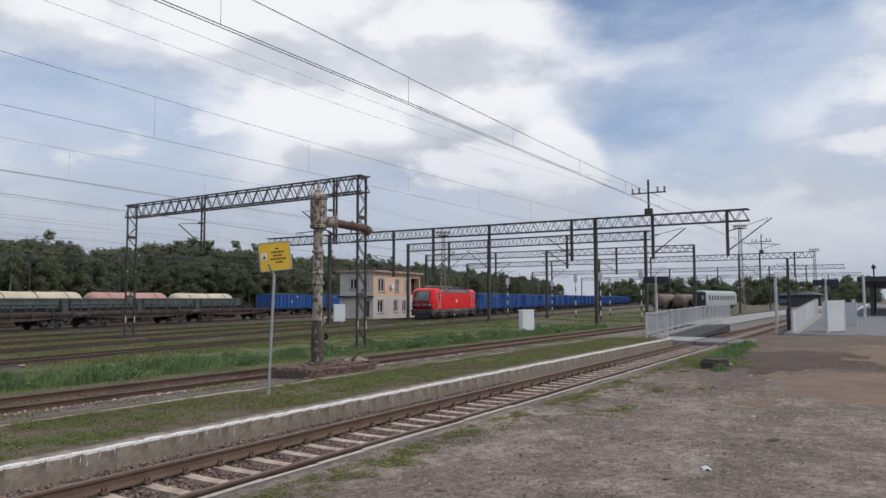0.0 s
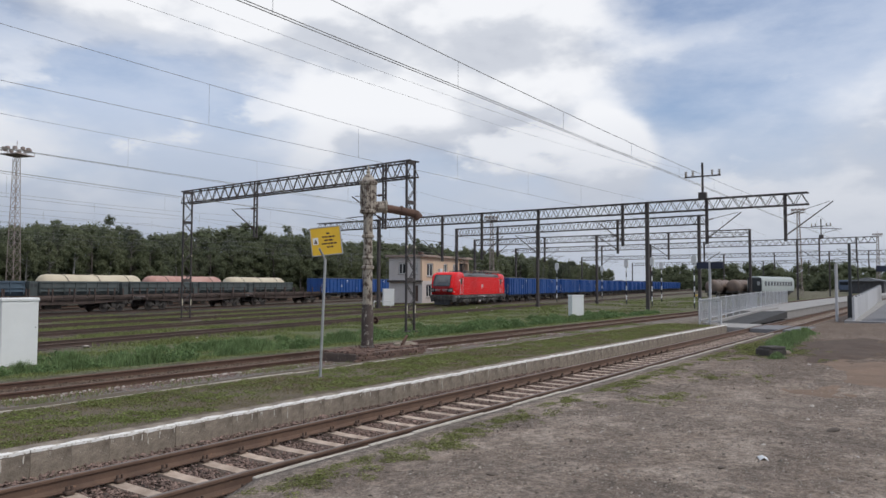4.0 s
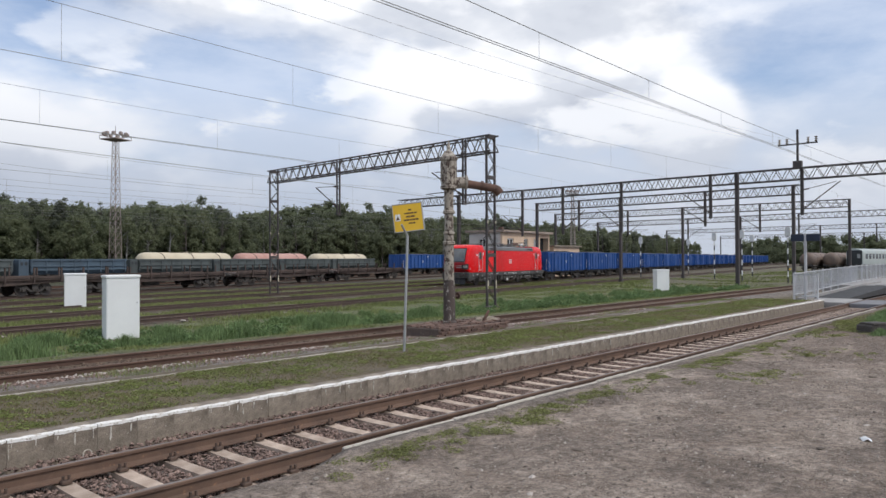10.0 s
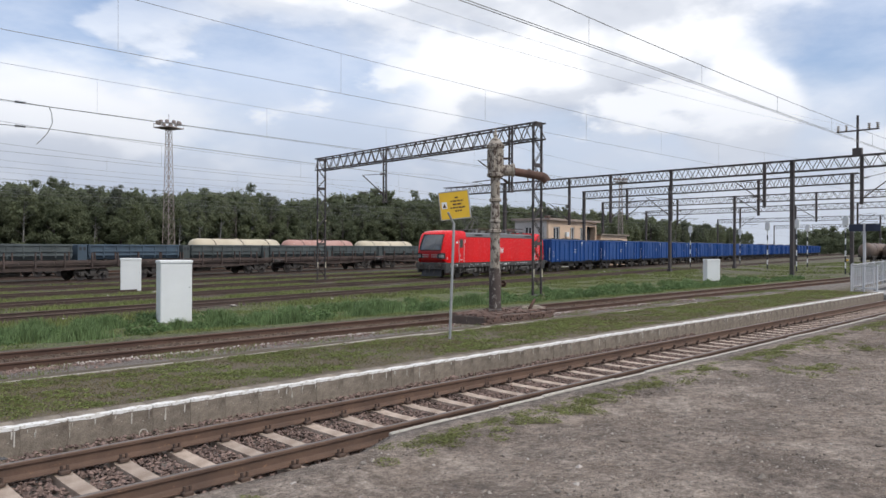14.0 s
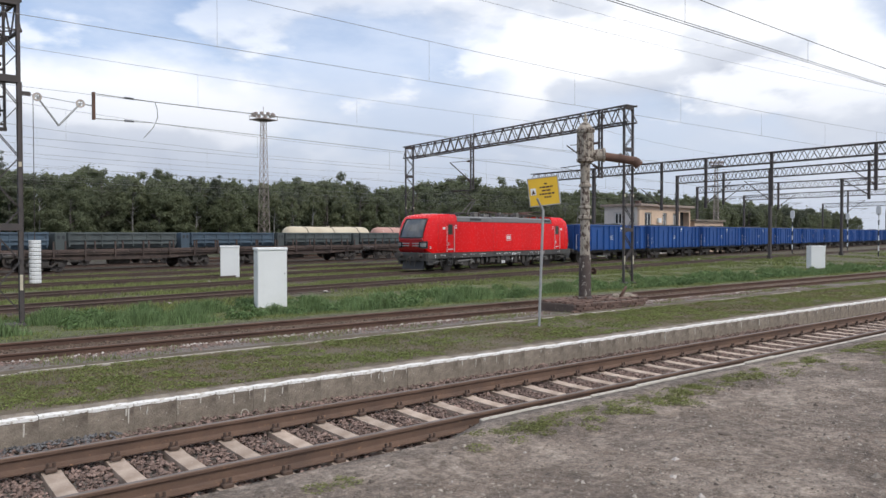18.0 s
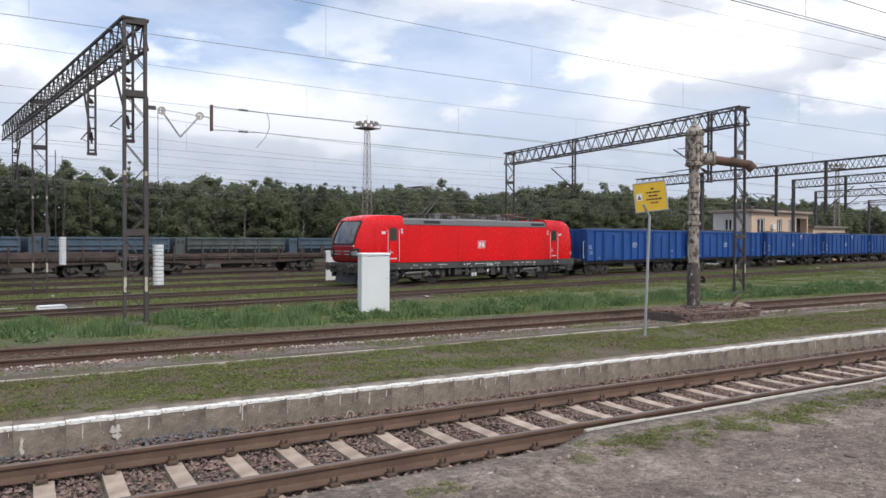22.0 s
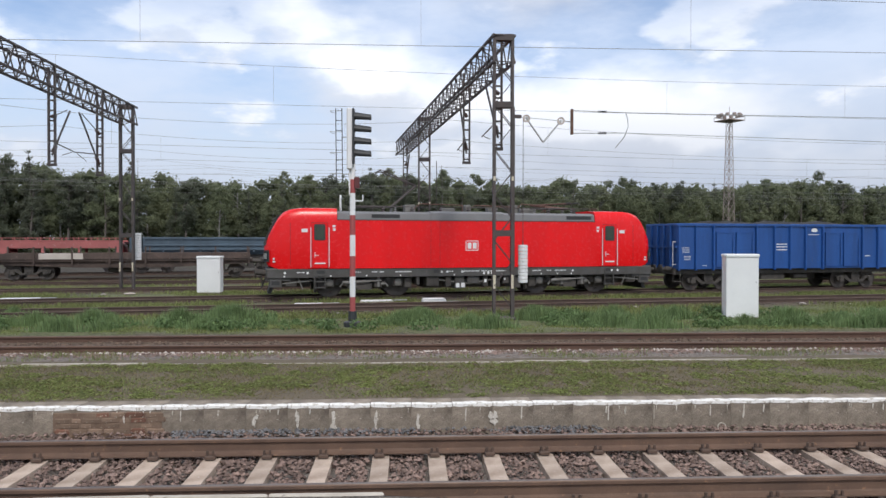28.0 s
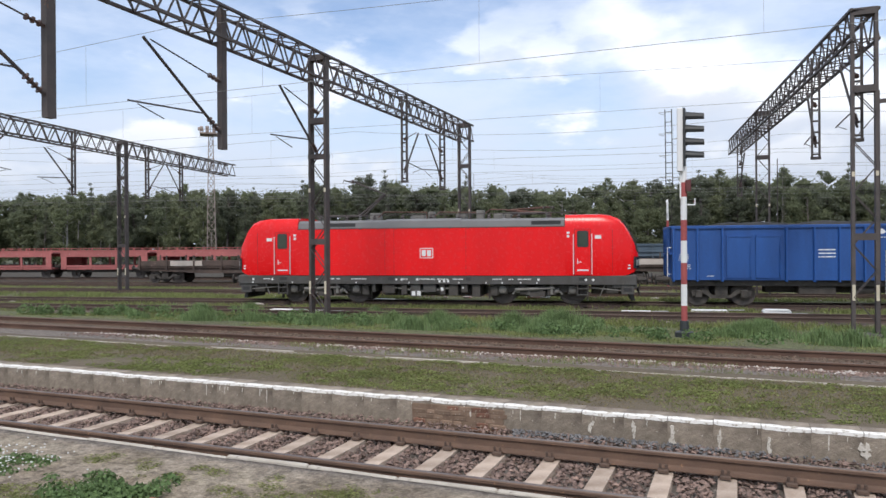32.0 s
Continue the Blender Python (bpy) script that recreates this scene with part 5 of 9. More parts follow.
def gondola():
    w = thing("gondola_wagon", "dusty blue open gondola wagon heaped with coal", "freight wagon", group="blue coal train")
    x0, x1, y, z0, z1 = 0.62, 13.42, 1.42, 1.06, 3.3
    b = Mesh()
    zt = z1 - 0.1
    out = [(x0, -y), (x1, -y), (x1, y), (x0, y)]
    inn = [(x0 + 0.05, -y + 0.05), (x1 - 0.05, -y + 0.05), (x1 - 0.05, y - 0.05), (x0 + 0.05, y - 0.05)]
    b.v = [(p, q, z0) for p, q in out] + [(p, q, zt) for p, q in out] + [(p, q, zt) for p, q in inn] + [(p, q, z0 + 0.06) for p, q in inn]
    b.f = [(3, 2, 1, 0), (12, 13, 14, 15)] + [(r * 4 + i, r * 4 + (i + 1) % 4, r * 4 + 4 + (i + 1) % 4, r * 4 + 4 + i) for r in range(3) for i in range(4)]
    part("body", b, BLUE, w)
    rim = Mesh()
    for s in (-1, 1):
        rim.cbox(x0 - 0.03, x1 + 0.03, s * y - 0.07, s * y + 0.07, z1 - 0.12, z1, 0.02)
    for x in (x0, x1):
        rim.cbox(x - 0.05, x + 0.05, -y, y, z1 - 0.12, z1, 0.02)
    part("top_rail", rim, BLUE, w)
    ribs = [x0 + 0.06, 1.62, 2.6, 5.05, 6.1, 7.02, 7.94, 8.99, 11.44, 12.42, x1 - 0.06]
    rib = Mesh().prism([(-0.05, 0), (0.05, 0), (0.05, -0.05), (0.03, -0.12), (-0.03, -0.12), (-0.05, -0.05)], "z", z0 - 0.06, z1 - 0.1).data("rib", BLUE)
    for s in (-1, 1):
        for x in ribs:
            share("rib", rib, w, pose(x, s * y, 0, 0, 0, 0 if s < 0 else 180))
        for a, c in ((2.72, 4.93), (9.11, 11.32)):
            mid = (a + c) / 2
            for p, q in ((a, mid - 0.02), (mid + 0.02, c)):
                d = Mesh()
                ya, yb = (-y - 0.05, -y + 0.01) if s < 0 else (y - 0.01, y + 0.05)
                d.box(p + 0.04, q - 0.04, ya, yb, z0 + 0.1, z1 - 0.42)
                yo, yp = (ya - 0.02, ya) if s < 0 else (yb, yb + 0.02)
                d.box(p + 0.04, p + 0.1, yo, yp, z0 + 0.1, z1 - 0.42).box(q - 0.1, q - 0.04, yo, yp, z0 + 0.1, z1 - 0.42).box(p + 0.04, q - 0.04, yo, yp, z1 - 0.48, z1 - 0.42)
                dr = part("side_door", d, BLUE, w)
                part("latch", Mesh().rod((q - 0.14, s * (y + 0.09), z0 + 0.15), (q - 0.14, s * (y + 0.09), z0 + 1.5), 0.02), BLUE, dr)
    for x, s in ((x0, -1), (x1, 1)):
        e = Mesh()
        for yy in (-0.9, -0.3, 0.3, 0.9):
            e.box(min(x, x + s * 0.1), max(x, x + s * 0.1), yy - 0.05, yy + 0.05, z0, z1 - 0.1)
        e.box(min(x, x + s * 0.08), max(x, x + s * 0.08), -y, y, 2.1, 2.2)
        part("end_stiffener", e, BLUE, w)
        buffers(w, 0.0 if s < 0 else W_LEN, -s)
        part("grab_rail", Mesh().rod((x + s * 0.16, -1.3, 1.2), (x + s * 0.16, -1.3, 2.4), 0.015).rod((x + s * 0.16, -1.3, 1.3), (x, -1.3, 1.3), 0.015).rod((x + s * 0.16, -1.3, 2.4), (x, -1.3, 2.4), 0.015), WHITE, w)
        st = Mesh().box(x - 0.2, x + 0.2, -1.45, -1.3, 0.45, 0.49).rod((x - 0.19, -1.38, 0.47), (x - 0.19, -1.38, 1.06), 0.015).rod((x + 0.19, -1.38, 0.47), (x + 0.19, -1.38, 1.06), 0.015)
        part("step", st, BOGIE, w)
    fr = Mesh().box(0.55, 13.49, -1.2, -1.05, 0.82, 1.06).box(0.55, 13.49, 1.05, 1.2, 0.82, 1.06).box(0.55, 0.75, -1.3, 1.3, 0.8, 1.1).box(13.29, 13.49, -1.3, 1.3, 0.8, 1.1).box(4.5, 9.5, -0.3, 0.3, 0.5, 1.0)
    fr.cbox(5.6, 7.0, -1.1, -0.5, 0.5, 0.9).disc((7.6, -0.9, 0.65), "x", [(0.16, 0), (0.16, 0.8)], 10)
    part("underframe", fr, BOGIE, w)
    rnd = random.Random(8)
    hp = Mesh()
    nx, ny = 42, 9
    for i in range(nx):
        for j in range(ny):
            u, v = i / (nx - 1), j / (ny - 1)
            edge = min(1.0, 6 * min(u, 1 - u)) * math.sin(math.pi * v) ** 0.6
            hp.v.append((x0 + 0.06 + u * (x1 - x0 - 0.12), (-1 + 2 * v) * (y - 0.06), z1 - 0.24 + edge * (0.34 + 0.1 * noise.noise((u * 9, v * 2, 2)) + 0.06 * rnd.random())))
    hp.f = [(i * ny + j, (i + 1) * ny + j, (i + 1) * ny + j + 1, i * ny + j + 1) for i in range(nx - 1) for j in range(ny - 1)]
    ld = part("coal_load", hp, COAL, w, "heap of black coal")
    lt = Mesh()
    yy = -y - 0.002
    text_bars(lt, 0.9, 1.86, 0.42, 0.3, 4, yy, 3, 0.5)
    text_bars(lt, 1.0, 1.5, 0.4, 0.24, 3, yy, 4, 0.5)
    text_bars(lt, 6.25, 1.95, 0.66, 0.42, 3, yy, 5, 0.6)
    text_bars(lt, 8.12, 2.74, 0.7, 0.07, 1, yy, 6)
    text_bars(lt, 11.65, 1.62, 0.34, 0.12, 1, yy, 7)
    text_bars(lt, 2.0, 1.2, 0.3, 0.06, 1, yy, 8)
    part("lettering", lt, WHITE, w, "rows of small white marks")
    em = Mesh().prism([(8.3, 2.98), (8.42, 2.9), (8.6, 2.9), (8.72, 2.98), (8.6, 3.1), (8.42, 3.1)], "y", yy - 0.004, yy)
    part("emblem", em, WHITE, w, "white emblem")
    sets = []
    for bx in (2.62, 11.42):
        sets += bogie(w, bx)[1]
    return w, sets


LOCO_WHEELS = []
LOCO = locomotive()
WAGONS, WAGON_WHEELS = [], []
_first, _sets = gondola()
WAGONS.append(_first)
WAGON_WHEELS.append(_sets)
for k in range(15):
    c = copy_thing(_first, Matrix())
    WAGONS.append(c)
    WAGON_WHEELS.append([o for o in c.children_recursive if o.name.startswith("wheelset")])

# ---- things along the platform ----
PAINT_YEL = mat("sign_yellow", (0.78, 0.50, 0.03), (0.70, 0.43, 0.03), scale=3, fine=30, rough=0.5, bump=0.02)
DARKTXT = mat("sign_print", (0.10, 0.06, 0.03), rough=0.6, bump=0)
COL_PAINT = mat("flaking_column_paint", (0.44, 0.41, 0.36), (0.30, 0.26, 0.21), (0.085, 0.06, 0.048), scale=2.3, fine=26, rough=0.85, bump=0.5, streak=1.6, spot_at=0.50)
COL_FOOT = mat("dark_iron_foot", (0.10, 0.075, 0.065), (0.055, 0.045, 0.042), (0.36, 0.33, 0.29), scale=2.6, fine=30, rough=0.85, bump=0.4, streak=2, spot_at=0.57)
COL_RUST = mat("rusted_iron", (0.17, 0.095, 0.068), (0.095, 0.058, 0.046), (0.27, 0.17, 0.12), scale=3, fine=30, rough=0.9, bump=0.4)
BRICKRED = mat("old_brick", (0.17, 0.105, 0.082), (0.105, 0.07, 0.058), (0.30, 0.25, 0.21), scale=5, fine=40, rough=0.95, per=0.3)
REDPAINT = mat("signal_red", (0.4, 0.085, 0.085), (0.28, 0.065, 0.065), rough=0.6)
SIGBLACK = mat("signal_black", (0.035, 0.04, 0.045), (0.025, 0.028, 0.03), rough=0.5, bump=0.05)


def yellow_sign():
    s = thing("warning_sign", "yellow notice board on a slightly leaning grey steel post", "sign", pose(12.0, 11.35, 0.08))
    part("post", Mesh().rod((-0.12, 0, -0.1), (0.03, 0.02, 2.62), 0.031, 10), GALV, s)
    part("bracket", Mesh().rod((0.03, 0.02, 2.60), (-0.16, 0.02, 2.86), 0.025, 8), GALV, s)
    b = part("board", Mesh().cbox(-0.33, 0.33, -0.012, 0.012, 0, 0.62, 0.01), PAINT_YEL, s, "yellow board")
    b.matrix_basis = pose(0.08, 0.0, 2.72, 0, -6.5, -50)
    part("rim", Mesh().bar((-0.33, 0, 0), (0.33, 0, 0), 0.035, 0.02).bar((-0.33, 0, 0.62), (0.33, 0, 0.62), 0.035, 0.02).bar((0.33, 0, 0), (0.33, 0, 0.62), 0.03, 0.02).bar((-0.33, 0, 0), (-0.33, 0, 0.62), 0.03, 0.02), GALV, b)
    part("pictogram_field", Mesh().box(-0.29, -0.17, -0.016, -0.011, 0.25, 0.40), WHITE, b)
    part("pictogram", Mesh().prism([(-0.27, 0.27), (-0.19, 0.27), (-0.23, 0.37)], "y", -0.019, -0.0165), DARKTXT, b)
    for k, (x0, x1) in enumerate(((0.02, 0.10), (-0.08, 0.22), (-0.04, 0.16), (-0.10, 0.24), (0.0, 0.16))):
        t = Mesh()
        a, z = x0, 0.46 - k * 0.075
        rnd = random.Random(k)
        while a < x1:
            e = min(x1, a + rnd.uniform(0.04, 0.1))
            t.box(a, e - 0.012, -0.015, -0.011, z, z + 0.035)
            a = e
        part("text_line", t, DARKTXT, b)


def water_column():
    w = thing("water_column", "old flaking water crane column with a rusty swing pipe on a brick plinth", "water crane", pose(16.8, 14.25, 0.24))
    prof = [(0.36, 0), (0.36, 0.05), (0.27, 0.1), (0.265, 0.25), (0.27, 0.9), (0.25, 1.2), (0.24, 1.28), (0.25, 1.3)]
    part("foot", Mesh().lathe(0, 0, [(r * 0.67, z) for r, z in prof], 20), COL_FOOT, w, "rusty flared foot", smooth=True)
    prof = [(0.235, 1.28), (0.23, 2.35), (0.3, 2.37), (0.3, 2.45), (0.23, 2.47), (0.225, 2.66), (0.28, 2.68), (0.28, 2.73), (0.22, 2.75), (0.215, 3.28), (0.29, 3.3), (0.29, 3.37), (0.23, 3.4), (0.22, 3.7), (0.235, 4.02)]
    part("shaft", Mesh().lathe(0, 0, [(r * 0.62, z) for r, z in prof], 20), COL_PAINT, w, smooth=True)
    prof = [(0.235, 4.0), (0.36, 4.04), (0.37, 4.12), (0.32, 4.14), (0.34, 4.22), (0.33, 4.24), (0.33, 4.86), (0.39, 4.9), (0.40, 4.97), (0.31, 5.03), (0.2, 5.14), (0.09, 5.2), (0.07, 5.24), (0.1, 5.28), (0.05, 5.33), (0.06, 5.36), (0.012, 5.5)]
    part("head", Mesh().lathe(0, 0, [(r * 0.69, z) for r, z in prof], 20), COL_PAINT, w, "fluted head with a pointed cap", smooth=True)
    for k in range(12):
        a = 2 * math.pi * k / 12
        part("flute", Mesh().rod((0.232 * math.cos(a), 0.232 * math.sin(a), 4.26), (0.232 * math.cos(a), 0.232 * math.sin(a), 4.84), 0.02, 6), COL_PAINT, w)
    d = Vector((0.80, -0.60, 0))
    part("elbow", Mesh().rod(d * 0.15 + Vector((0, 0, 4.22)), d * 0.5 + Vector((0, 0, 4.24)), 0.17, 14).rod(d * 0.5 + Vector((0, 0, 4.24)), d * 0.56 + Vector((0, 0, 4.24)), 0.21, 14), COL_PAINT, w)
    m = Mesh().rod(d * 0.56 + Vector((0, 0, 4.2)), d * 1.5 + Vector((0, 0, 4.06)), 0.125, 14)
    m.rod(d * 1.0 + Vector((0, 0, 4.155)), d * 1.06 + Vector((0, 0, 4.15)), 0.142, 14)
    m.rod(d * 1.46 + Vector((0, 0, 4.08)), d * 1.6 + Vector((0, 0, 3.93)), 0.135, 14)
    part("swing_pipe", m, COL_RUST, w, "rusty horizontal pipe")
    part("pipe_hook", Mesh().rod(d * 1.0 + Vector((0, 0, 4.06)), d * 1.0 + Vector((0, 0, 3.88)), 0.02), COL_RUST, w)
    part("valve_wheel", Mesh().disc((0.32, -0.05, 0.82), "x", [(0.1, 0), (0.1, 0.03), (0.06, 0.03), (0.06, 0.0)], 14).rod((0.2, -0.05, 0.82), (0.36, -0.05, 0.82), 0.03), COL_RUST, w)
    for k in range(8):
        a = 2 * math.pi * k / 8
        part("bolt", Mesh().rod((0.32 * math.cos(a), 0.32 * math.sin(a), 0.04), (0.32 * math.cos(a), 0.32 * math.sin(a), 0.09), 0.025, 6), COL_RUST, w)
    p = tagged(thing("plinth", "crumbling brick plinth of the water column, edged with stones", "plinth", pose(16.8, 14.2, 0.09)), kind="structure")
    part("slab", Mesh().cbox(-1.35, 1.75, -0.72, 0.55, -0.15, 0.13, 0.03), mat("dark_masonry", (0.15, 0.11, 0.09), (0.085, 0.066, 0.057), (0.27, 0.23, 0.19), scale=3, fine=30, rough=0.95, bump=0.6), p)
    br = Mesh().cbox(-0.122, 0.122, -0.058, 0.058, 0, 0.07, 0.008).data("brick", BRICKRED)
    rnd = random.Random(11)
    for i in range(12):
        for j in range(10):
            if rnd.random() < 0.8:
                share("brick", br, p, pose(-1.2 + i * 0.262 + rnd.uniform(-0.02, 0.02), -0.66 + j * 0.128 + rnd.uniform(-0.01, 0.01), 0.10 + rnd.uniform(-0.02, 0.025), rnd.uniform(-4, 4), rnd.uniform(-4, 4), rnd.uniform(-5, 5)))
    for k in range(12):
        for r in range(-1, 2):
            share("brick", br, p, pose(-1.24 + k * 0.262 + 0.1 * r, -0.78 + rnd.uniform(-0.02, 0.02), -0.02 + r * 0.08, rnd.uniform(-3, 3), rnd.uniform(-3, 3), rnd.uniform(-3, 3)))
    s = tagged(thing("rubble_heap", "small heap of broken masonry with a rusty manhole lid", "rubble", pose(18.55, 14.15, 0.16)))
    for k in range(9):
        a, r = rnd.uniform(0, 6.28), rnd.uniform(0, 0.45)
        b = Mesh().cbox(-rnd.uniform(0.1, 0.3), rnd.uniform(0.1, 0.3), -0.12, rnd.uniform(0.08, 0.2), 0, rnd.uniform(0.06, 0.14), 0.03)
        o = part("chunk", b, random.choice([BRICKRED, CONC]), s)
        o.matrix_basis = pose(r * math.cos(a), r * math.sin(a) * 0.5, rnd.uniform(0, 0.1), rnd.uniform(-14, 14), rnd.uniform(-14, 14), rnd.uniform(0, 90))
    o = part("lid", Mesh().disc((0, 0, 0), "y", [(0.24, -0.03), (0.26, 0), (0.24, 0.03)], 18), COL_RUST, s)
    o.matrix_basis = pose(-0.25, -0.1, 0.18, 25, 0, 30)


def cabinet(x, y, w, h, rz, z=-0.42, dep=0.62):
    c = thing("equipment_cabinet", "white painted metal trackside cabinet standing in the grass", "cabinet", pose(x, y, z, 0, 0, rz), "trackside cabinets")
    part("plinth", Mesh().cbox(-w / 2 + 0.02, w / 2 - 0.02, -dep / 2 + 0.02, dep / 2 - 0.02, -0.1, 0.1, 0.02), CONC, c)
    part("body", Mesh().cbox(-w / 2, w / 2, -dep / 2, dep / 2, 0.02, h - 0.09, 0.015), CABINET, c)
    part("lid", Mesh().cbox(-w / 2 - 0.03, w / 2 + 0.03, -dep / 2 - 0.03, dep / 2 + 0.03, h - 0.09, h, 0.03), CABINET, c)
    dr = part("door", Mesh().cbox(-w / 2 + 0.03, w / 2 - 0.03, -dep / 2 - 0.006, -dep / 2 + 0.005, 0.06, h - 0.13, 0.004), CABINET, c)
    part("lock", Mesh().box(w / 2 - 0.1, w / 2 - 0.07, -dep / 2 - 0.016, -dep / 2 - 0.005, h * 0.55, h * 0.55 + 0.05), GALV, dr)
    return c


def signal():
    s = thing("signal", "tall light signal on a red and white banded post", "railway signal", pose(-1.36, 21.7, -0.42))
    part("base", Mesh().lathe(0, 0, [(0.26, 0), (0.26, 0.15), (0.24, 0.17), (0.13, 0.2), (0.12, 0.48)], 14), SIGBLACK, s)
    bands = [(0.48, 0.9, REDPAINT), (0.9, 1.5, WHITE), (1.5, 2.1, REDPAINT), (2.1, 2.72, WHITE), (2.72, 3.3, REDPAINT), (3.3, 3.95, WHITE), (3.95, 4.35, REDPAINT), (4.35, 4.8, WHITE)]
    for a, b, m in bands:
        part("post_band", Mesh().rod((0, 0, a), (0, 0, b), 0.085, 14), m, s)
    part("backing_board", Mesh().cbox(-0.16, 0.0, -0.2, 0.2, 4.66, 6.42, 0.03), WHITE, s, "pale signal head casing")
    part("head_front", Mesh().cbox(0.0, 0.06, -0.2, 0.2, 4.8, 6.42, 0.02), SIGBLACK, s)
    for k in range(4):
        z = 6.2 - k * 0.36
        m = Mesh()
        n = 9
        out, inn = [], []
        for x, r, th in ((0.05, 0.13, 0.02), (0.55, 0.1, 0.02)):
            ring = []
            for i in range(n):
                a = math.pi * (-0.18 + 1.36 * i / (n - 1))
                ring.append((x, r * math.cos(a), z + r * math.sin(a) - (0.04 if x > 0.3 else 0)))
            for i in range(n - 1, -1, -1):
                a = math.pi * (-0.18 + 1.36 * i / (n - 1))
                ring.append((x, (r - th) * math.cos(a), z + (r - th) * math.sin(a) - (0.04 if x > 0.3 else 0)))
            out.append(ring)
        m.loft(out)
        part("lamp_hood", m, SIGBLACK, s, "long black lamp hood")
        part("lens", Mesh().disc((0.06, 0, z - 0.02), "x", [(0.1, 0), (0.1, 0.02), (0.05, 0.035)], 12), GLASS_DARK, s)
    part("repeater_box", Mesh().cbox(0.05, 0.2, -0.1, 0.1, 4.1, 4.42, 0.02), mat("box_maroon", (0.12, 0.03, 0.03), rough=0.6), s)
    part("number_plate", Mesh().box(-0.1, -0.06, -0.1, 0.1, 3.9, 4.7), WHITE, s)
    part("telephone_arm", Mesh().rod((0.0, 0, 3.72), (0.3, 0, 3.72), 0.02).rod((0.3, 0, 3.72), (0.3, 0, 3.9), 0.02), WHITE, s)
    ld = Mesh()
    for x in (-0.48, -0.3):
        ld.rod((x, 0.1, 4.25), (x - 0.02, 0.1, 6.45), 0.014)
    for k in range(8):
        z = 4.35 + k * 0.29
        ld.rod((-0.485, 0.1, z), (-0.305, 0.1, z), 0.01)
    part("ladder", ld, SIGBLACK, s, "thin dark ladder")
    for k in range(4):
        z = 4.5 + k * 0.6
        part("ladder_hoop", Mesh().rod((-0.48, 0.1, z), (-0.62, -0.1, z), 0.008).rod((-0.62, -0.1, z), (-0.62, -0.32, z), 0.008).rod((-0.62, -0.32, z), (-0.3, -0.32, z), 0.008).rod((-0.3, -0.32, z), (-0.3, 0.1, z), 0.008), GALV, s)
    part("ladder_stay", Mesh().rod((-0.3, 0.1, 5.6), (-0.1, 0.02, 5.6), 0.012).rod((-0.3, 0.1, 4.5), (-0.1, 0.02, 4.5), 0.012), GALV, s)


def yard_signal(x, y, h, rz=0.0, red=False, z=-0.45):
    s = thing("signal", "white-backed yard signal on a black and white banded post", "railway signal", pose(x, y, z, 0, 0, rz), "yard signals")
    k, a = 0, 0.0
    while a < h - 0.9:
        b = min(h - 0.9, a + 0.6)
        part("post_band", Mesh().rod((0, 0, a), (0, 0, b), 0.07, 8), (WHITE if k % 2 else (REDPAINT if red else SIGBLACK)), s)
        a, k = b, k + 1
    part("back_plate", Mesh().prism([(-0.24, h - 1.0), (0.24, h - 1.0), (0.3, h - 0.8), (0.3, h - 0.2), (0.18, h), (-0.18, h), (-0.3, h - 0.2), (-0.3, h - 0.8)], "x", -0.04, 0.04), WHITE, s, "rounded white back plate")
    return s


def tension_weights(x, y, z0, z1, top):
    t = thing("tension_weights", "stack of white painted weights hanging on a wire at the mast", "tensioning weights", pose(x, y, 0), "tensioning weights")
    n = 11
    h = (z1 - z0) / n
    for k in range(n):
        part("weight", Mesh().lathe(0, 0, [(0.15, z0 + k * h + 0.006), (0.165, z0 + k * h + 0.02), (0.165, z0 + (k + 1) * h - 0.02), (0.15, z0 + (k + 1) * h - 0.006)], 14), WHITE, t)
    part("hanger", Mesh().rod((0, 0, z0 - 0.05), (0, 0, z1 + 0.1), 0.02).rod((0, 0, z1), (0, 0, top), 0.01), BLACKSTEEL, t)
    part("guide_rod", Mesh().rod((-0.3, 0.0, -0.45), (-0.3, 0, 6.6), 0.022), BLACKSTEEL, t)


yellow_sign()
water_column()
cabinet(11.4, 24.0, 1.05, 2.12, -8, dep=0.5)
cabinet(17.4, 42.6, 1.1, 1.9, -20)
cabinet(-9.3, 36.1, 1.12, 1.78, 0)
cabinet(55.4, 25.1, 1.1, 1.7, -35)
signal()
for x, y, h in ((96.1, 46.6, 5.7), (119.4, 49.3, 5.8), (91.5, 34.4, 5.8), (84.7, 28.7, 5.8), (106.6, 34.7, 5.9), (80.1, 22.5, 5.8)):
    yard_signal(x, y, h, -10)
yard_signal(-4.0, 47.6, 5.5, 0, True)
tension_weights(4.12, 24.35, 0.72, 2.0, 6.2)
tension_weights(2.25, 41.1, 0.87, 2.28, 6.35)
tension_weights(-13.75, 38.9, 1.09, 2.5, 6.3)


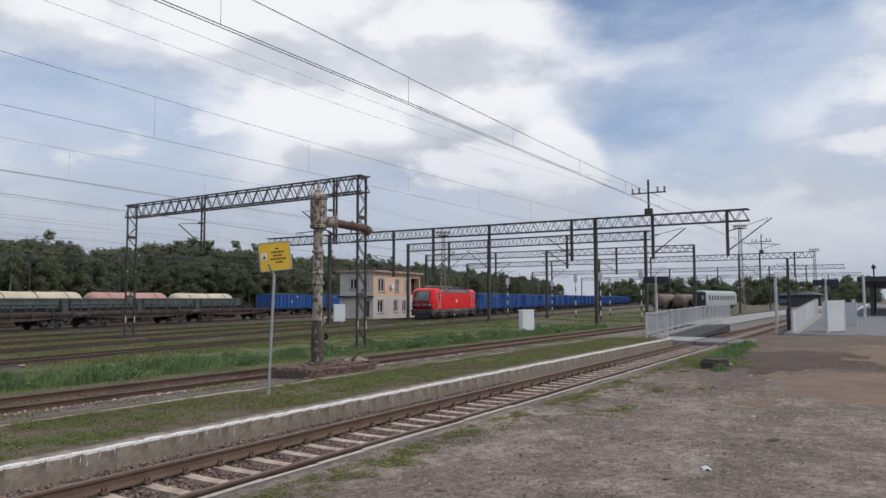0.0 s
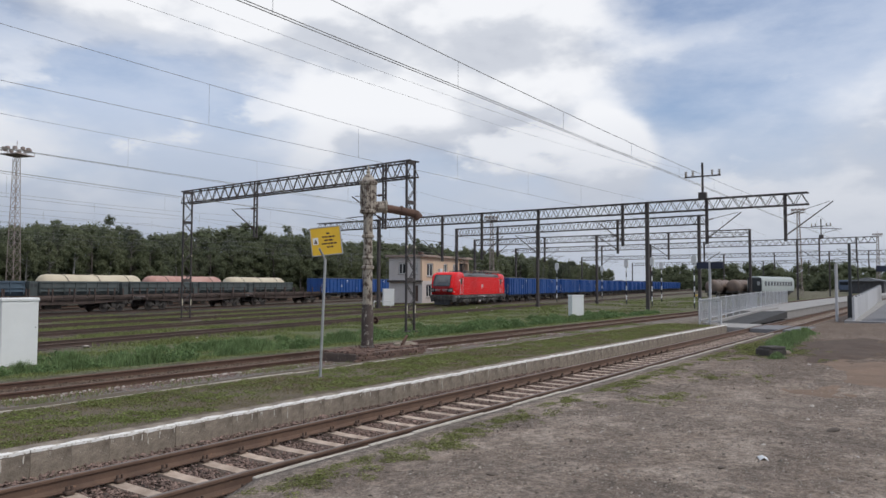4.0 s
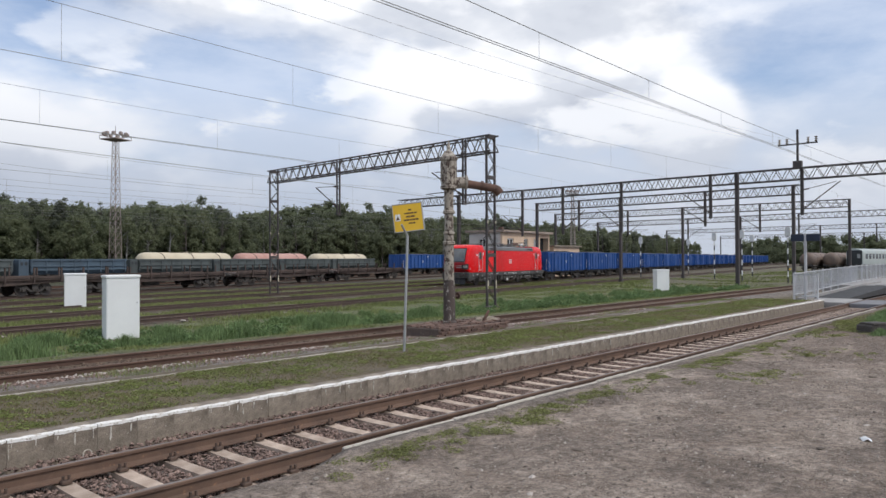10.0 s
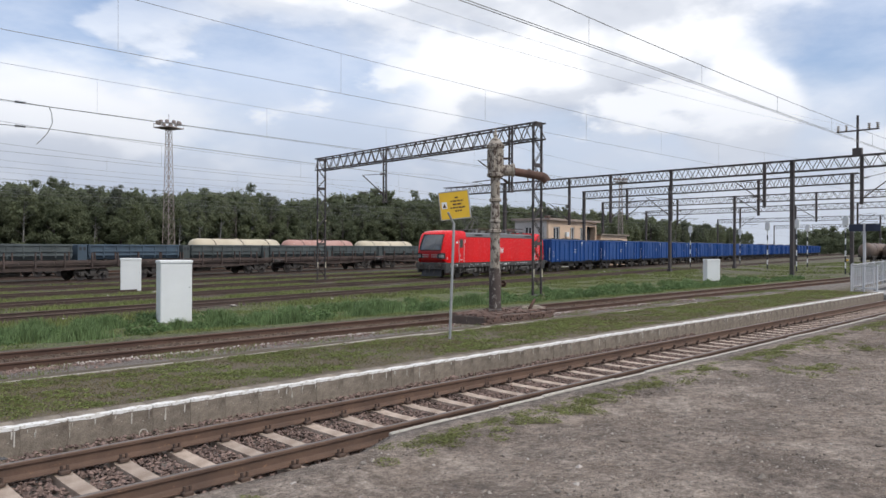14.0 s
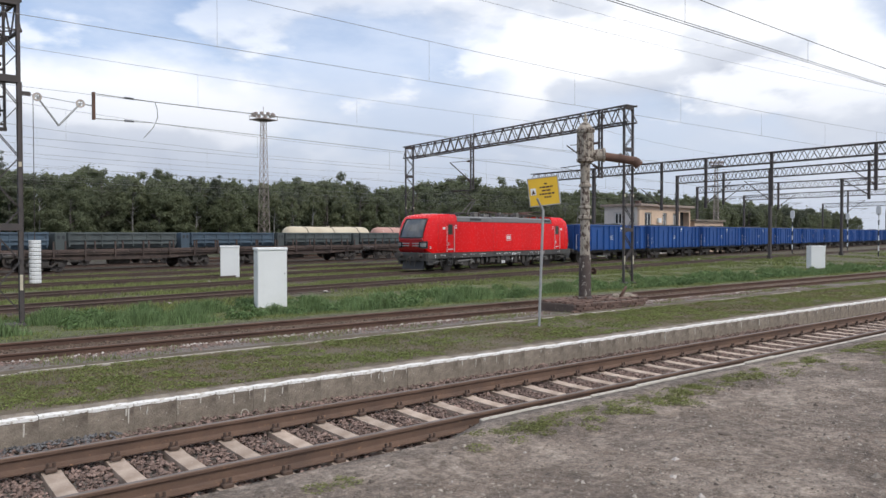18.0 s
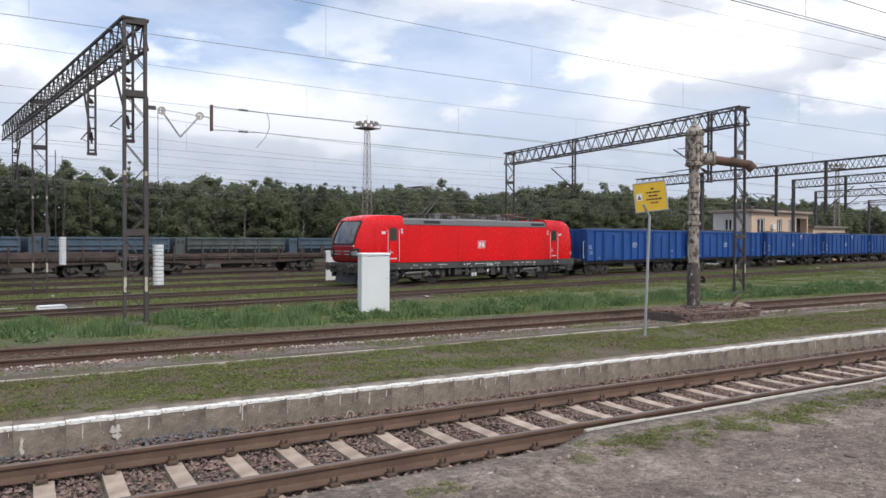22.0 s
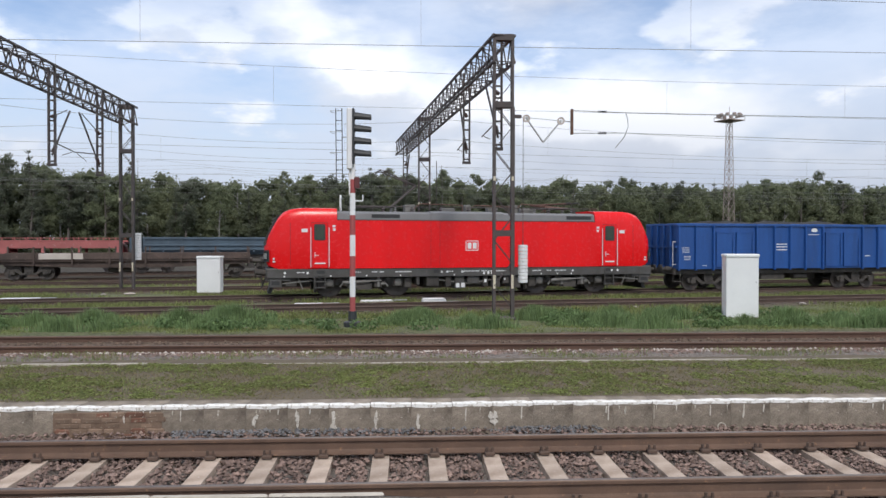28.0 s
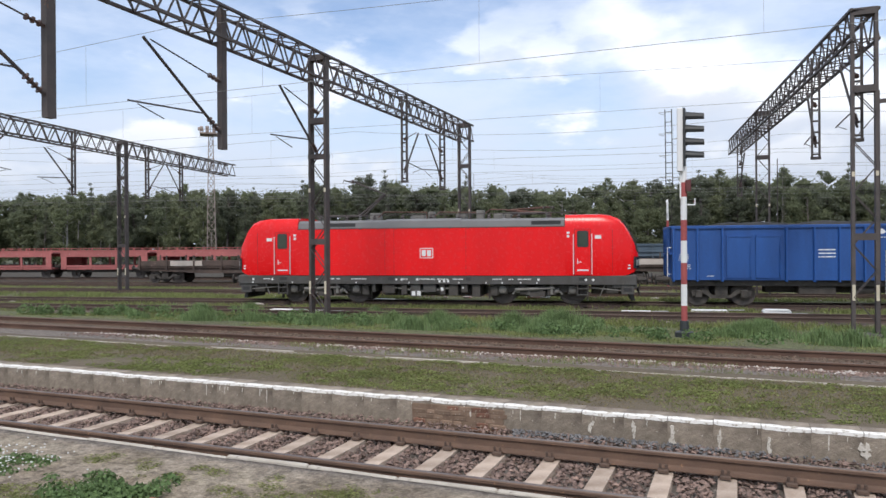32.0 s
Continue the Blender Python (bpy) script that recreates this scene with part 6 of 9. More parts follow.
def tension_gear():
    """The line's anchor at the mast: pulleys, a V of wire, spreader and insulators."""
    a = thing("tension_pulleys", "tensioning pulleys and insulators of the overhead line at the mast", "tensioning gear")
    p0, p1, p2 = Vector((3.85, 24.3, 6.27)), Vector((4.22, 24.3, 6.21)), Vector((5.38, 24.3, 6.14))
    v = Vector((4.78, 24.3, 5.42))
    part("bracket", Mesh().bar(p0 - Vector((0.1, 0, 0)), p0 + Vector((0.2, 0, 0)), 0.06, 0.12), BLACKSTEEL, a)
    for c in (p1, p2):
        ring = [[(c.x + r * math.cos(q), c.y + y, c.z + r * math.sin(q)) for r, y in ((0.075, -0.025), (0.125, -0.03), (0.11, 0), (0.125, 0.03), (0.075, 0.025))] for q in (2 * math.pi * i / 20 for i in range(20))]
        part("pulley", Mesh().loft(ring + ring[:1], False), PALE, a, "pale ring pulley", weld=True)
        part("hub", Mesh().rod(c + Vector((-0.09, 0, 0)), c + Vector((0.09, 0, 0)), 0.012).rod(c + Vector((0, 0, -0.09)), c + Vector((0, 0, 0.09)), 0.012), GALV, a)
    part("wire", Mesh().rod(p0, p2, 0.01).rod(p1, v, 0.028).rod(v, p2, 0.028), GALV, a)
    sp = Vector((5.75, 24.3, 6.11))
    part("spreader", Mesh().bar(sp + Vector((0, 0, -0.42)), sp + Vector((0, 0, 0.42)), 0.12, 0.08, (1, 0, 0)), COL_RUST, a)
    part("link", Mesh().rod(p2, sp, 0.015), WIRE, a)
    for z in (0.38, -0.38):
        part("anchor_wire", Mesh().rod(sp + Vector((0, 0, z)), sp + Vector((1.8, 0.1, z * 0.9)), 0.012), WIRE, a)
        part("insulator", Mesh().ribbed(sp + Vector((0.9, 0.05, z * 0.95)), sp + Vector((1.2, 0.06, z * 0.94)), 5, 0.045), SIGBLACK, a)
        part("line_wire", Mesh().rod(sp + Vector((1.8, 0.1, z * 0.9)), sp + Vector((52, 4.0, z * 2 - 0.2)), 0.01), WIRE, a)
    e = sp + Vector((1.85, 0.1, 0.35))
    m = Mesh()
    prev = e
    for q in ((0.08, 0.02, -0.2), (0.1, 0.02, -0.5), (-0.05, 0.02, -0.85), (-0.35, 0.0, -1.2)):
        m.rod(prev, e + Vector(q), 0.012)
        prev = e + Vector(q)
    part("jumper", m, WIRE, a)


tension_gear()


# ---- overhead wires ----
def line_tube(pts, r):
    """One thin tube through points (x, z)."""
    return Mesh().loft([[(x, r * math.cos(1.2566 * i), z + r * math.sin(1.2566 * i)) for i in range(5)] for x, z in pts])


def catenary(label, origin, ang, spans, z_contact, z_low, z_sup, pitch=5.6, twin=False, r=0.0065):
    w = thing("overhead_wire", label, "overhead wire", pose(origin[0], origin[1], 0, 0, 0, ang), "overhead wires")
    pts, dr = [], []
    for a, b in zip(spans, spans[1:]):
        f = lambda x: z_low + (z_sup - z_low) * ((x - (a + b) / 2) / ((b - a) / 2)) ** 2
        pts += [(a + (b - a) * k / 14, f(a + (b - a) * k / 14)) for k in range(15)][(1 if pts else 0):]
        k = int((b - a) / pitch)
        for i in range(k):
            x = a + (b - a) * (i + 0.5) / k
            dr.append((x, f(x)))
    me = line_tube(pts, r)
    part("messenger_wire", me, WIRE, w)
    for dy in ((-0.04, 0.04) if twin else (0,)):
        part("contact_wire", Mesh().rod((spans[0], dy, z_contact), (spans[-1], dy, z_contact), r, 5), WIRE, w)
    for x, z in dr:
        if spans[0] + 1 < x < 130:
            part("dropper", Mesh().rod((x, 0, z_contact), (x, 0, z), 0.0035, 4), WIRE, w)
    return w


catenary("copper overhead line above the platform track", (0, 7.5), 0, [-80, -13.5, 59.3, 122, 175, 240], 5.84, 6.255, 7.1, 4.45, True, 0.0075)
catenary("copper overhead line above the second track", (0, 15.1), 0, [-80, -13.5, 59.3, 122, 175, 240], 6.11, 7.06, 7.9, 5.6, False, 0.006)
catenary("copper overhead line above the yard", (0, 24.2), 4, [-80, -14, 32.4, 60, 95, 122], 6.5, 7.62, 8.0, 6.0, False, 0.006)
for c in YARD:
    catenary("copper overhead line above the yard", (0, c), TRAIN_ANGLE if c == YARD[1] else YARD_ANGLE, [-90, -36, -14.5, 2, 34, 61, 76, 98, 128, 180, 250], 5.56, 6.45, 6.85, 6.5)
for c in (57.2, 61.3, 69.0):
    catenary("distant copper overhead line above the yard", (0, c), 14, [-90, -36, -14.5, 0, 34, 61, 100, 170], 6.05 + 0.012 * (c - 52), 6.95, 7.35, 9)
catenary("distant copper overhead line above the yard", (0, 52.4), 14, [-90, -36, -14.5, 0, 34, 61, 100, 170], 5.95, 6.75, 7.05, 8)
for y, z in ((17.2, 9.44), (15.9, 9.46)):
    wf = thing("feeder_wire", "thin feeder wire sagging high between the gantries", "overhead wire", pose(0, y, 0), "feeder wires")
    m = line_tube([(-60 + 5.0 * k, z + 0.00075 * (-74 + 5.0 * k) ** 2) for k in range(25)], 0.005)
    part("wire", m, WIRE, wf)


# ---- floodlight towers ----
def flood_tower(x, y, h, rz=20):
    t = thing("floodlight_tower", "tall lattice floodlight tower with a lamp platform", "light tower", pose(x, y, -0.5, 0, 0, rz), "floodlight towers")
    m = Mesh()
    hw = lambda z: 0.6 + (0.27 - 0.6) * z / h
    steel = mat("tower_steel", (0.37, 0.325, 0.305), (0.26, 0.205, 0.18), (0.19, 0.12, 0.095), scale=0.6, fine=12, rough=0.75)
    n = 17
    cs = [(-1, -1), (1, -1), (1, 1), (-1, 1)]
    for k in range(n):
        za, zb = h * k / n, h * (k + 1) / n
        for i, (a, b) in enumerate(cs):
            c, d = cs[(i + 1) % 4]
            p, q = (a * hw(za), b * hw(za), za), (a * hw(zb), b * hw(zb), zb)
            m.bar(p, q, 0.075, 0.075)
            e, f = (c * hw(za), d * hw(za), za), (c * hw(zb), d * hw(zb), zb)
            m.bar(p, f, 0.035, 0.035).bar(e, q, 0.035, 0.035).bar(q, f, 0.035, 0.035)
    part("lattice", m, steel, t)
    part("platform", Mesh().cbox(-1.35, 1.35, -1.35, 1.35, h, h + 0.12, 0.03), steel, t)
    rl = Mesh()
    for a in (-1.35, 1.35):
        rl.rod((a, -1.35, h + 0.55), (a, 1.35, h + 0.55), 0.035).rod((-1.35, a, h + 0.55), (1.35, a, h + 0.55), 0.035)
        for b in (-1.35, 0, 1.35):
            rl.rod((a, b, h), (a, b, h + 0.6), 0.035)
    part("railing", rl, steel, t)
    for k in range(10):
        a = 2 * math.pi * k / 10
        part("floodlight", Mesh().cbox(1.4 * math.cos(a) - 0.22, 1.4 * math.cos(a) + 0.22, 1.4 * math.sin(a) - 0.22, 1.4 * math.sin(a) + 0.22, h + 0.6, h + 0.98, 0.08), steel, t)
    part("rod", Mesh().rod((0, 0, h), (0, 0, h + 1.9), 0.04), steel, t)


flood_tower(43.6, 95.3, 18.6)
flood_tower(-64, 77, 17.6, 40)
flood_tower(197.7, 30, 20.5)
flood_tower(300, 20, 20)
flood_tower(150, 90, 18)


# ---- parked wagons ----
RUSTDECK = mat("flat_wagon_rust", (0.115, 0.082, 0.07), (0.058, 0.044, 0.039), (0.24, 0.19, 0.165), scale=1.2, fine=14, rough=0.9, per=0.1)
TIP_GREY = mat("tipper_grey", (0.105, 0.125, 0.125), (0.065, 0.077, 0.077), (0.2, 0.11, 0.085), scale=0.8, fine=14, rough=0.8, streak=3, spot_at=0.66, per=0.1)
TIP_BLUE = mat("tipper_blue", (0.08, 0.125, 0.17), (0.06, 0.085, 0.11), (0.16, 0.15, 0.14), scale=0.8, fine=14, rough=0.8, streak=3, spot_at=0.66)
CARRIER = mat("carrier_red", (0.42, 0.13, 0.125), (0.31, 0.10, 0.095), (0.46, 0.29, 0.27), scale=0.9, fine=14, rough=0.75, per=0.08)
CREAM = mat("tank_cream", (0.64, 0.57, 0.43), (0.5, 0.43, 0.31), scale=0.6, fine=10, rough=0.6, streak=3)
PINKT = mat("tank_faded_red", (0.52, 0.33, 0.28), (0.42, 0.22, 0.18), (0.62, 0.52, 0.46), scale=0.6, fine=10, rough=0.7, streak=3)
BROWNT = mat("tank_brown", (0.22, 0.15, 0.11), (0.13, 0.1, 0.085), scale=0.6, fine=10, rough=0.6, streak=3)


def on_line(c, deg, x, z=-0.32):
    a = radians(deg)
    return pose(x, c + x * math.tan(a), z, 0, 0, deg)


def flat_wagon(side=0.36):
    w = thing("flat_wagon", "weathered brown flat wagon with stakes and low sides", "freight wagon", group="parked flat wagons")
    L = 16.4
    part("deck", Mesh().cbox(0.6, L - 0.6, -1.35, 1.35, 1.12, 1.26, 0.02), RUSTDECK, w)
    fr = Mesh()
    for s in (-1, 1):
        fr.prism([(0.6, 1.12), (L - 0.6, 1.12), (L - 0.6, 0.95), (L * 0.66, 0.72), (L * 0.34, 0.72), (0.6, 0.95)], "y", s * 1.15 - 0.06, s * 1.15 + 0.06)
    part("sole_bar", fr, RUSTDECK, w)
    rnd = random.Random(4)
    for s in (-1, 1):
        for k in range(6):
            a = 0.7 + k * 2.5
            part("side_flap", Mesh().cbox(a, a + 2.44, s * 1.38 - 0.03, s * 1.38 + 0.03, 1.26, 1.26 + side, 0.01), PALE if (k, s) == (1, -1) and side > 0.3 else RUSTDECK, w)
        for k in range(8):
            a = 0.8 + k * 2.1
            part("stake", Mesh().box(a, a + 0.09, s * 1.44 - 0.05, s * 1.44 + 0.05, 0.95, 2.02), RUSTDECK, w)
    for x, s in ((0.0, 1), (L, -1)):
        buffers(w, x, s)
    part("brake_tank", Mesh().disc((7.0, -0.6, 0.6), "x", [(0.2, 0), (0.2, 1.6)], 10), BOGIE, w)
    for bx in (2.6, L - 2.6):
        bogie(w, bx)
    return w


def tipper(blue):
    w = thing("tipper_wagon", ("faded blue" if blue else "dull grey") + " side-tipping hopper wagon with ribbed walls", "freight wagon", group="parked tipper wagons")
    col = TIP_BLUE if blue else TIP_GREY
    x0, x1 = 1.18, 10.6
    part("body", Mesh().prism([(-1.25, 1.35), (1.25, 1.35), (1.48, 1.75), (1.48, 2.62), (-1.48, 2.62), (-1.48, 1.75)], "x", x0, x1), col, w)
    part("load", Mesh().box(x0 + 0.1, x1 - 0.1, -1.35, 1.35, 2.5, 2.635), COAL, w)
    for s in (-1, 1):
        part("top_rail", Mesh().cbox(x0, x1, s * 1.5 - 0.06, s * 1.5 + 0.06, 2.5, 2.66, 0.02), col, w)
        part("side_rail", Mesh().cbox(x0, x1, s * 1.52 - 0.05, s * 1.52 + 0.05, 2.0, 2.12, 0.02), col, w)
        part("lower_rail", Mesh().cbox(x0, x1, s * 1.5 - 0.05, s * 1.5 + 0.05, 1.68, 1.8, 0.02), col, w)
        for k in range(8):
            a = x0 + 0.05 + k * 1.31
            part("rib", Mesh().box(a, a + 0.1, s * 1.5 - 0.05, s * 1.5 + 0.05, 1.5, 2.6), col, w)
    cb = part("cabin_plate", Mesh().cbox(0.25, 1.12, -1.4, 1.4, 1.3, 2.62, 0.03), col, w, "end platform housing")
    for s in (-1, 1):
        for a in (0.4, 0.76):
            part("window", Mesh().box(a, a + 0.2, s * 1.405 - 0.01, s * 1.405 + 0.01, 2.15, 2.4), SIGBLACK, cb)
    part("frame", Mesh().box(0.3, 10.55, -1.1, 1.1, 1.0, 1.3), BOGIE, w)
    for k in range(3):
        part("tipping_cylinder", Mesh().rod((2.9 + k * 2.5, -1.1, 0.75), (2.9 + k * 2.5, -1.2, 1.4), 0.16, 10), BOGIE, w)
    for x, s in ((0.0, 1), (10.87, -1)):
        buffers(w, x, s)
    for bx in (1.9, 8.95):
        bogie(w, bx)
    return w


def car_carrier():
    w = thing("car_carrier", "faded red car-carrier wagon with an open framed upper deck", "freight wagon", group="parked car carriers")
    L = 8.9
    part("lower_deck", Mesh().cbox(0.4, L - 0.4, -1.4, 1.4, 0.75, 0.95, 0.02), CARRIER, w)
    part("upper_deck", Mesh().cbox(0.3, L - 0.3, -1.42, 1.42, 2.15, 2.32, 0.02), CARRIER, w)
    for s in (-1, 1):
        y = s * 1.42
        for a, b in ((0.4, 0.95), (3.1, 3.3), (5.5, 5.7), (7.95, 8.5)):
            part("post", Mesh().cbox(a, b, y - 0.05, y + 0.05, 0.8, 2.2, 0.02), CARRIER, w)
        part("lower_rail", Mesh().box(0.5, L - 0.5, y - 0.03, y + 0.03, 0.95, 1.12), CARRIER, w)
        part("side_beam", Mesh().box(0.4, L - 0.4, y - 0.06, y + 0.04, 1.85, 2.2), CARRIER, w)
        part("edge_strip", Mesh().box(0.4, L - 0.4, y - 0.02, y + 0.02, 2.32, 2.42), CARRIER, w)
        for k in range(10):
            part("rail_stub", Mesh().box(0.6 + k * 0.82, 0.66 + k * 0.82, y - 0.03, y + 0.03, 2.4, 2.62), CARRIER, w)
        part("hand_rail", Mesh().box(0.5, L - 0.5, y - 0.015, y + 0.015, 2.56, 2.6), CARRIER, w)
    part("end_wall", Mesh().box(0.4, 0.5, -1.3, 1.3, 0.9, 2.2), CARRIER, w)
    for x, s in ((0.0, 1), (L, -1)):
        buffers(w, x, s, 1.0)
    part("frame", Mesh().box(0.6, L - 0.6, -0.9, 0.9, 0.5, 0.75), BOGIE, w)
    for x in (1.4, L - 1.4):
        wheelset(w, x, 0.4)
    return w


def tank_wagon(col, word, L=15.0):
    w = thing("tank_wagon", word + " cylindrical tank wagon", "freight wagon", group="parked tank wagons")
    part("tank", Mesh().disc((0.7, 0, 2.05), "x", [(0.5, 0.0), (1.0, 0.12), (1.32, 0.45), (1.38, 0.8), (1.38, L - 2.2), (1.32, L - 1.85), (1.0, L - 1.52), (0.5, L - 1.4)], 28), col, w, smooth=True)
    part("walkway", Mesh().box(L / 2 - 2.6, L / 2 + 2.6, -0.3, 0.3, 3.40, 3.44), RUSTDECK, w)
    part("hatch", Mesh().lathe(L / 2, 0, [(0.25, 3.4), (0.25, 3.47), (0.2, 3.5)], 12), col, w)
    for a in (3.2, L / 2, L - 3.2):
        part("band", Mesh().disc((a, 0, 2.05), "x", [(1.385, 0), (1.4, 0), (1.4, 0.12), (1.385, 0.12)], 28), RUSTDECK, w)
    part("frame", Mesh().box(0.6, L - 0.6, -1.1, 1.1, 0.85, 1.1), BOGIE, w)
    part("ladder", Mesh().rod((L / 2 - 0.2, -1.45, 1.0), (L / 2 - 0.2, -0.6, 3.4), 0.02).rod((L / 2 + 0.2, -1.45, 1.0), (L / 2 + 0.2, -0.6, 3.4), 0.02), RUSTDECK, w)
    for x, s in ((0.0, 1), (L, -1)):
        buffers(w, x, s)
    for bx in (2.4, L - 2.4):
        bogie(w, bx)
    return w


def park(proto, count, c, deg, x0, length, first=True):
    for k in range(count):
        m = on_line(c, deg, x0 + k * length * math.cos(radians(deg)))
        if k == 0 and first:
            proto.matrix_basis = m
        else:
            copy_thing(proto, m)


park(flat_wagon(), 3, 52.4, 14, -41.5, 16.5)
park(flat_wagon(0.16), 4, 52.4, 14, -41.5 + 3 * 16.5 * math.cos(radians(14)), 16.5)
grey, blue_t = tipper(False), tipper(True)
_g = _b = 0
for k in range(-3, 6):
    m = on_line(61.3, 14, 10.94 + 10.55 * k)
    if k in (-3, -2, -1, 1):
        if _b:
            copy_thing(blue_t, m)
        else:
            blue_t.matrix_basis = m
        _b += 1
    else:
        if _g:
            copy_thing(grey, m)
        else:
            grey.matrix_basis = m
        _g += 1
park(car_carrier(), 9, 61.3, 14, -20.4 - 9 * 9.0 * math.cos(radians(14)), 9.0)
for k in range(2):
    copy_thing(_first, on_line(61.3, 14, 82.0 + k * 13.7))
for col, word, x in ((CREAM, "cream coloured", 38.0), (PINKT, "faded red and white", 52.8), (CREAM, "pale cream", 68.2)):
    tank_wagon(col, word).matrix_basis = on_line(69.0, 14, x)
for x, y in ((150, 34.9), (165.5, 35.4), (146, 37.9)):
    tank_wagon(BROWNT, "rusty brown").matrix_basis = pose(x, y, -0.3, 0, 0, 2)
track("railway_track", "far yard track under parked tank wagons", pose(0, 69.0, -0.32, 0, 0, 14.0), 20, 130, SL_WOOD, 0.65, OLDRAIL, OLDTOP, (1, 0))


def coach():
    w = thing("passenger_coach", "pale grey-green passenger coach with a dark end, standing in the yard", "railway coach", pose(154.5, 31.7, -0.2, 0, 0, -5))
    L = 24.5
    body = mat("coach_pale", (0.42, 0.46, 0.45), (0.34, 0.38, 0.37), scale=0.5, fine=8, rough=0.5, bump=0.02)
    half = [(1.42, 1.0), (1.45, 1.4), (1.45, 3.2), (1.3, 3.6), (0.9, 3.92), (0.4, 4.05)]
    ring = lambda x, k: [(x, -y * k, 1 + (z - 1) * (0.5 + 0.5 * k)) for y, z in half] + [(x, y * k, 1 + (z - 1) * (0.5 + 0.5 * k)) for y, z in reversed(half)]
    part("body", Mesh().loft([ring(0.35, 0.95), ring(0.5, 1.0), ring(L - 0.5, 1.0), ring(L - 0.35, 0.95)]), body, w)
    part("end_wall", Mesh().box(0.28, 0.36, -1.3, 1.3, 1.0, 3.7), SIGBLACK, w, "dark end wall")
    part("end_window", Mesh().box(0.25, 0.29, -1.0, -0.5, 2.2, 3.0).box(0.25, 0.29, 0.5, 1.0, 2.2, 3.0), GALV, w)
    for k in range(10):
        for s in (-1, 1):
            part("window", Mesh().box(2.0 + k * 2.1, 3.3 + k * 2.1, s * 1.46 - 0.01, s * 1.46 + 0.01, 2.1, 3.0), GLASS_DARK, w)
    part("frame", Mesh().box(0.5, L - 0.5, -1.2, 1.2, 0.6, 1.0), BOGIE, w)
    for bx in (3.2, L - 3.2):
        bogie(w, bx)


coach()


# ---- yard building ----
def building():
    b = thing("signal_building", "two-storey railway building with peach render, flat roof and a grey side", "building", pose(77.2, 56.95, -0.45, 0, 0, 6))
    peach = mat("render_peach", (0.72, 0.54, 0.39), (0.60, 0.44, 0.32), (0.42, 0.33, 0.26), scale=0.5, fine=8, rough=0.9, streak=2)
    grey_r = mat("render_grey", (0.66, 0.62, 0.6), (0.52, 0.48, 0.46), (0.4, 0.37, 0.35), scale=0.5, fine=8, rough=0.9, streak=2)
    W, D, H2, HT = 13.6, 4.9, 3.0, 6.2
    wins_f = [(1.3, 3.0, 3.6, 5.4), (5.9, 7.0, 3.6, 5.4), (8.7, 9.6, 3.6, 5.4)]
    lows_f = [(1.1, 2.7, 0.8, 2.55), (5.5, 6.7, 0.8, 2.5), (8.0, 9.2, 0.8, 2.5)]

    def facade(width, holes, z0, z1, t=0.3):
        """Wall panels round openings, in (u, z)."""
        us = sorted({0, width, *[h[0] for h in holes], *[h[1] for h in holes]})
        zs = sorted({z0, z1, *[h[2] for h in holes], *[h[3] for h in holes]})
        m = Mesh()
        for a, c in zip(us, us[1:]):
            for e, f in zip(zs, zs[1:]):
                if not any(h[0] <= a and c <= h[1] and h[2] <= e and f <= h[3] for h in holes):
                    m.box(a, c, 0, t, e, f)
        return m

    recess = [(10.6, 13.3, 3.3, 5.6)]
    part("wall_front_upper", facade(W, wins_f + recess, H2, HT), peach, b, weld=True)
    part("wall_front_lower", facade(W, lows_f, 0, H2), grey_r, b, weld=True)
    side_h = [(1.5, 2.6, 3.9, 5.4), (3.9, 4.5, 3.9, 5.4), (3.8, 4.6, 0.3, 2.4)]
    sd = part("wall_side", facade(D, side_h, 0, HT), grey_r, b, weld=True)
    sd.matrix_basis = pose(-0.002, D + 0.3, 0, 0, 0, -90)
    part("wall_back", Mesh().box(0, W, D, D + 0.3, 0, HT), grey_r, b)
    part("wall_far", Mesh().box(W - 0.3, W - 0.002, 0.3, D, 0, HT), peach, b)
    part("recess_wall", Mesh().box(10.3, 13.3, 0.9, 1.1, 3.3, 5.7), SIGBLACK, b, "dark recessed loggia")
    part("floor_slab", Mesh().box(0.3, W - 0.3, 0.3, D, H2 - 0.1, H2 + 0.1), CONC, b)
    rf = part("roof", Mesh().cbox(-0.45, W + 0.45, -0.45, D + 0.7, HT, HT + 0.28, 0.03), mat("roof_edge", (0.42, 0.33, 0.27), (0.28, 0.22, 0.19), scale=1, fine=10, rough=0.9), b)
    part("chimney", Mesh().cbox(5.0, 5.6, 3.0, 3.6, HT + 0.28, HT + 0.9, 0.02), BRICKRED, rf)
    part("antenna", Mesh().rod((1.2, 2, HT + 0.2), (1.2, 2, HT + 1.7), 0.03).rod((0.6, 2, HT + 1.5), (1.8, 2.0, HT + 1.6), 0.02), GALV, rf)
    fr = mat("window_white", (0.75, 0.75, 0.74), rough=0.5, bump=0)

    def window(u0, u1, z0, z1, m):
        w = part("window", Mesh().box(u0, u1, 0.17, 0.19, z0, z1), GLASS_DARK, b)
        w.matrix_basis = m
        f = Mesh()
        for a, c, e, g in ((u0, u1, z0, z0 + 0.14), (u0, u1, z1 - 0.14, z1), (u0, u0 + 0.14, z0, z1), (u1 - 0.14, u1, z0, z1), ((u0 + u1) / 2 - 0.08, (u0 + u1) / 2 + 0.08, z0, z1)):
            f.box(a, c, 0.12, 0.165, e, g)
        part("frame", f, fr, w)
        part("sill", Mesh().box(u0 - 0.08, u1 + 0.08, -0.08, 0.12, z0 - 0.08, z0 - 0.002), CONC, w)

    for h in wins_f + lows_f:
        window(*h, pose(0, 0, 0))
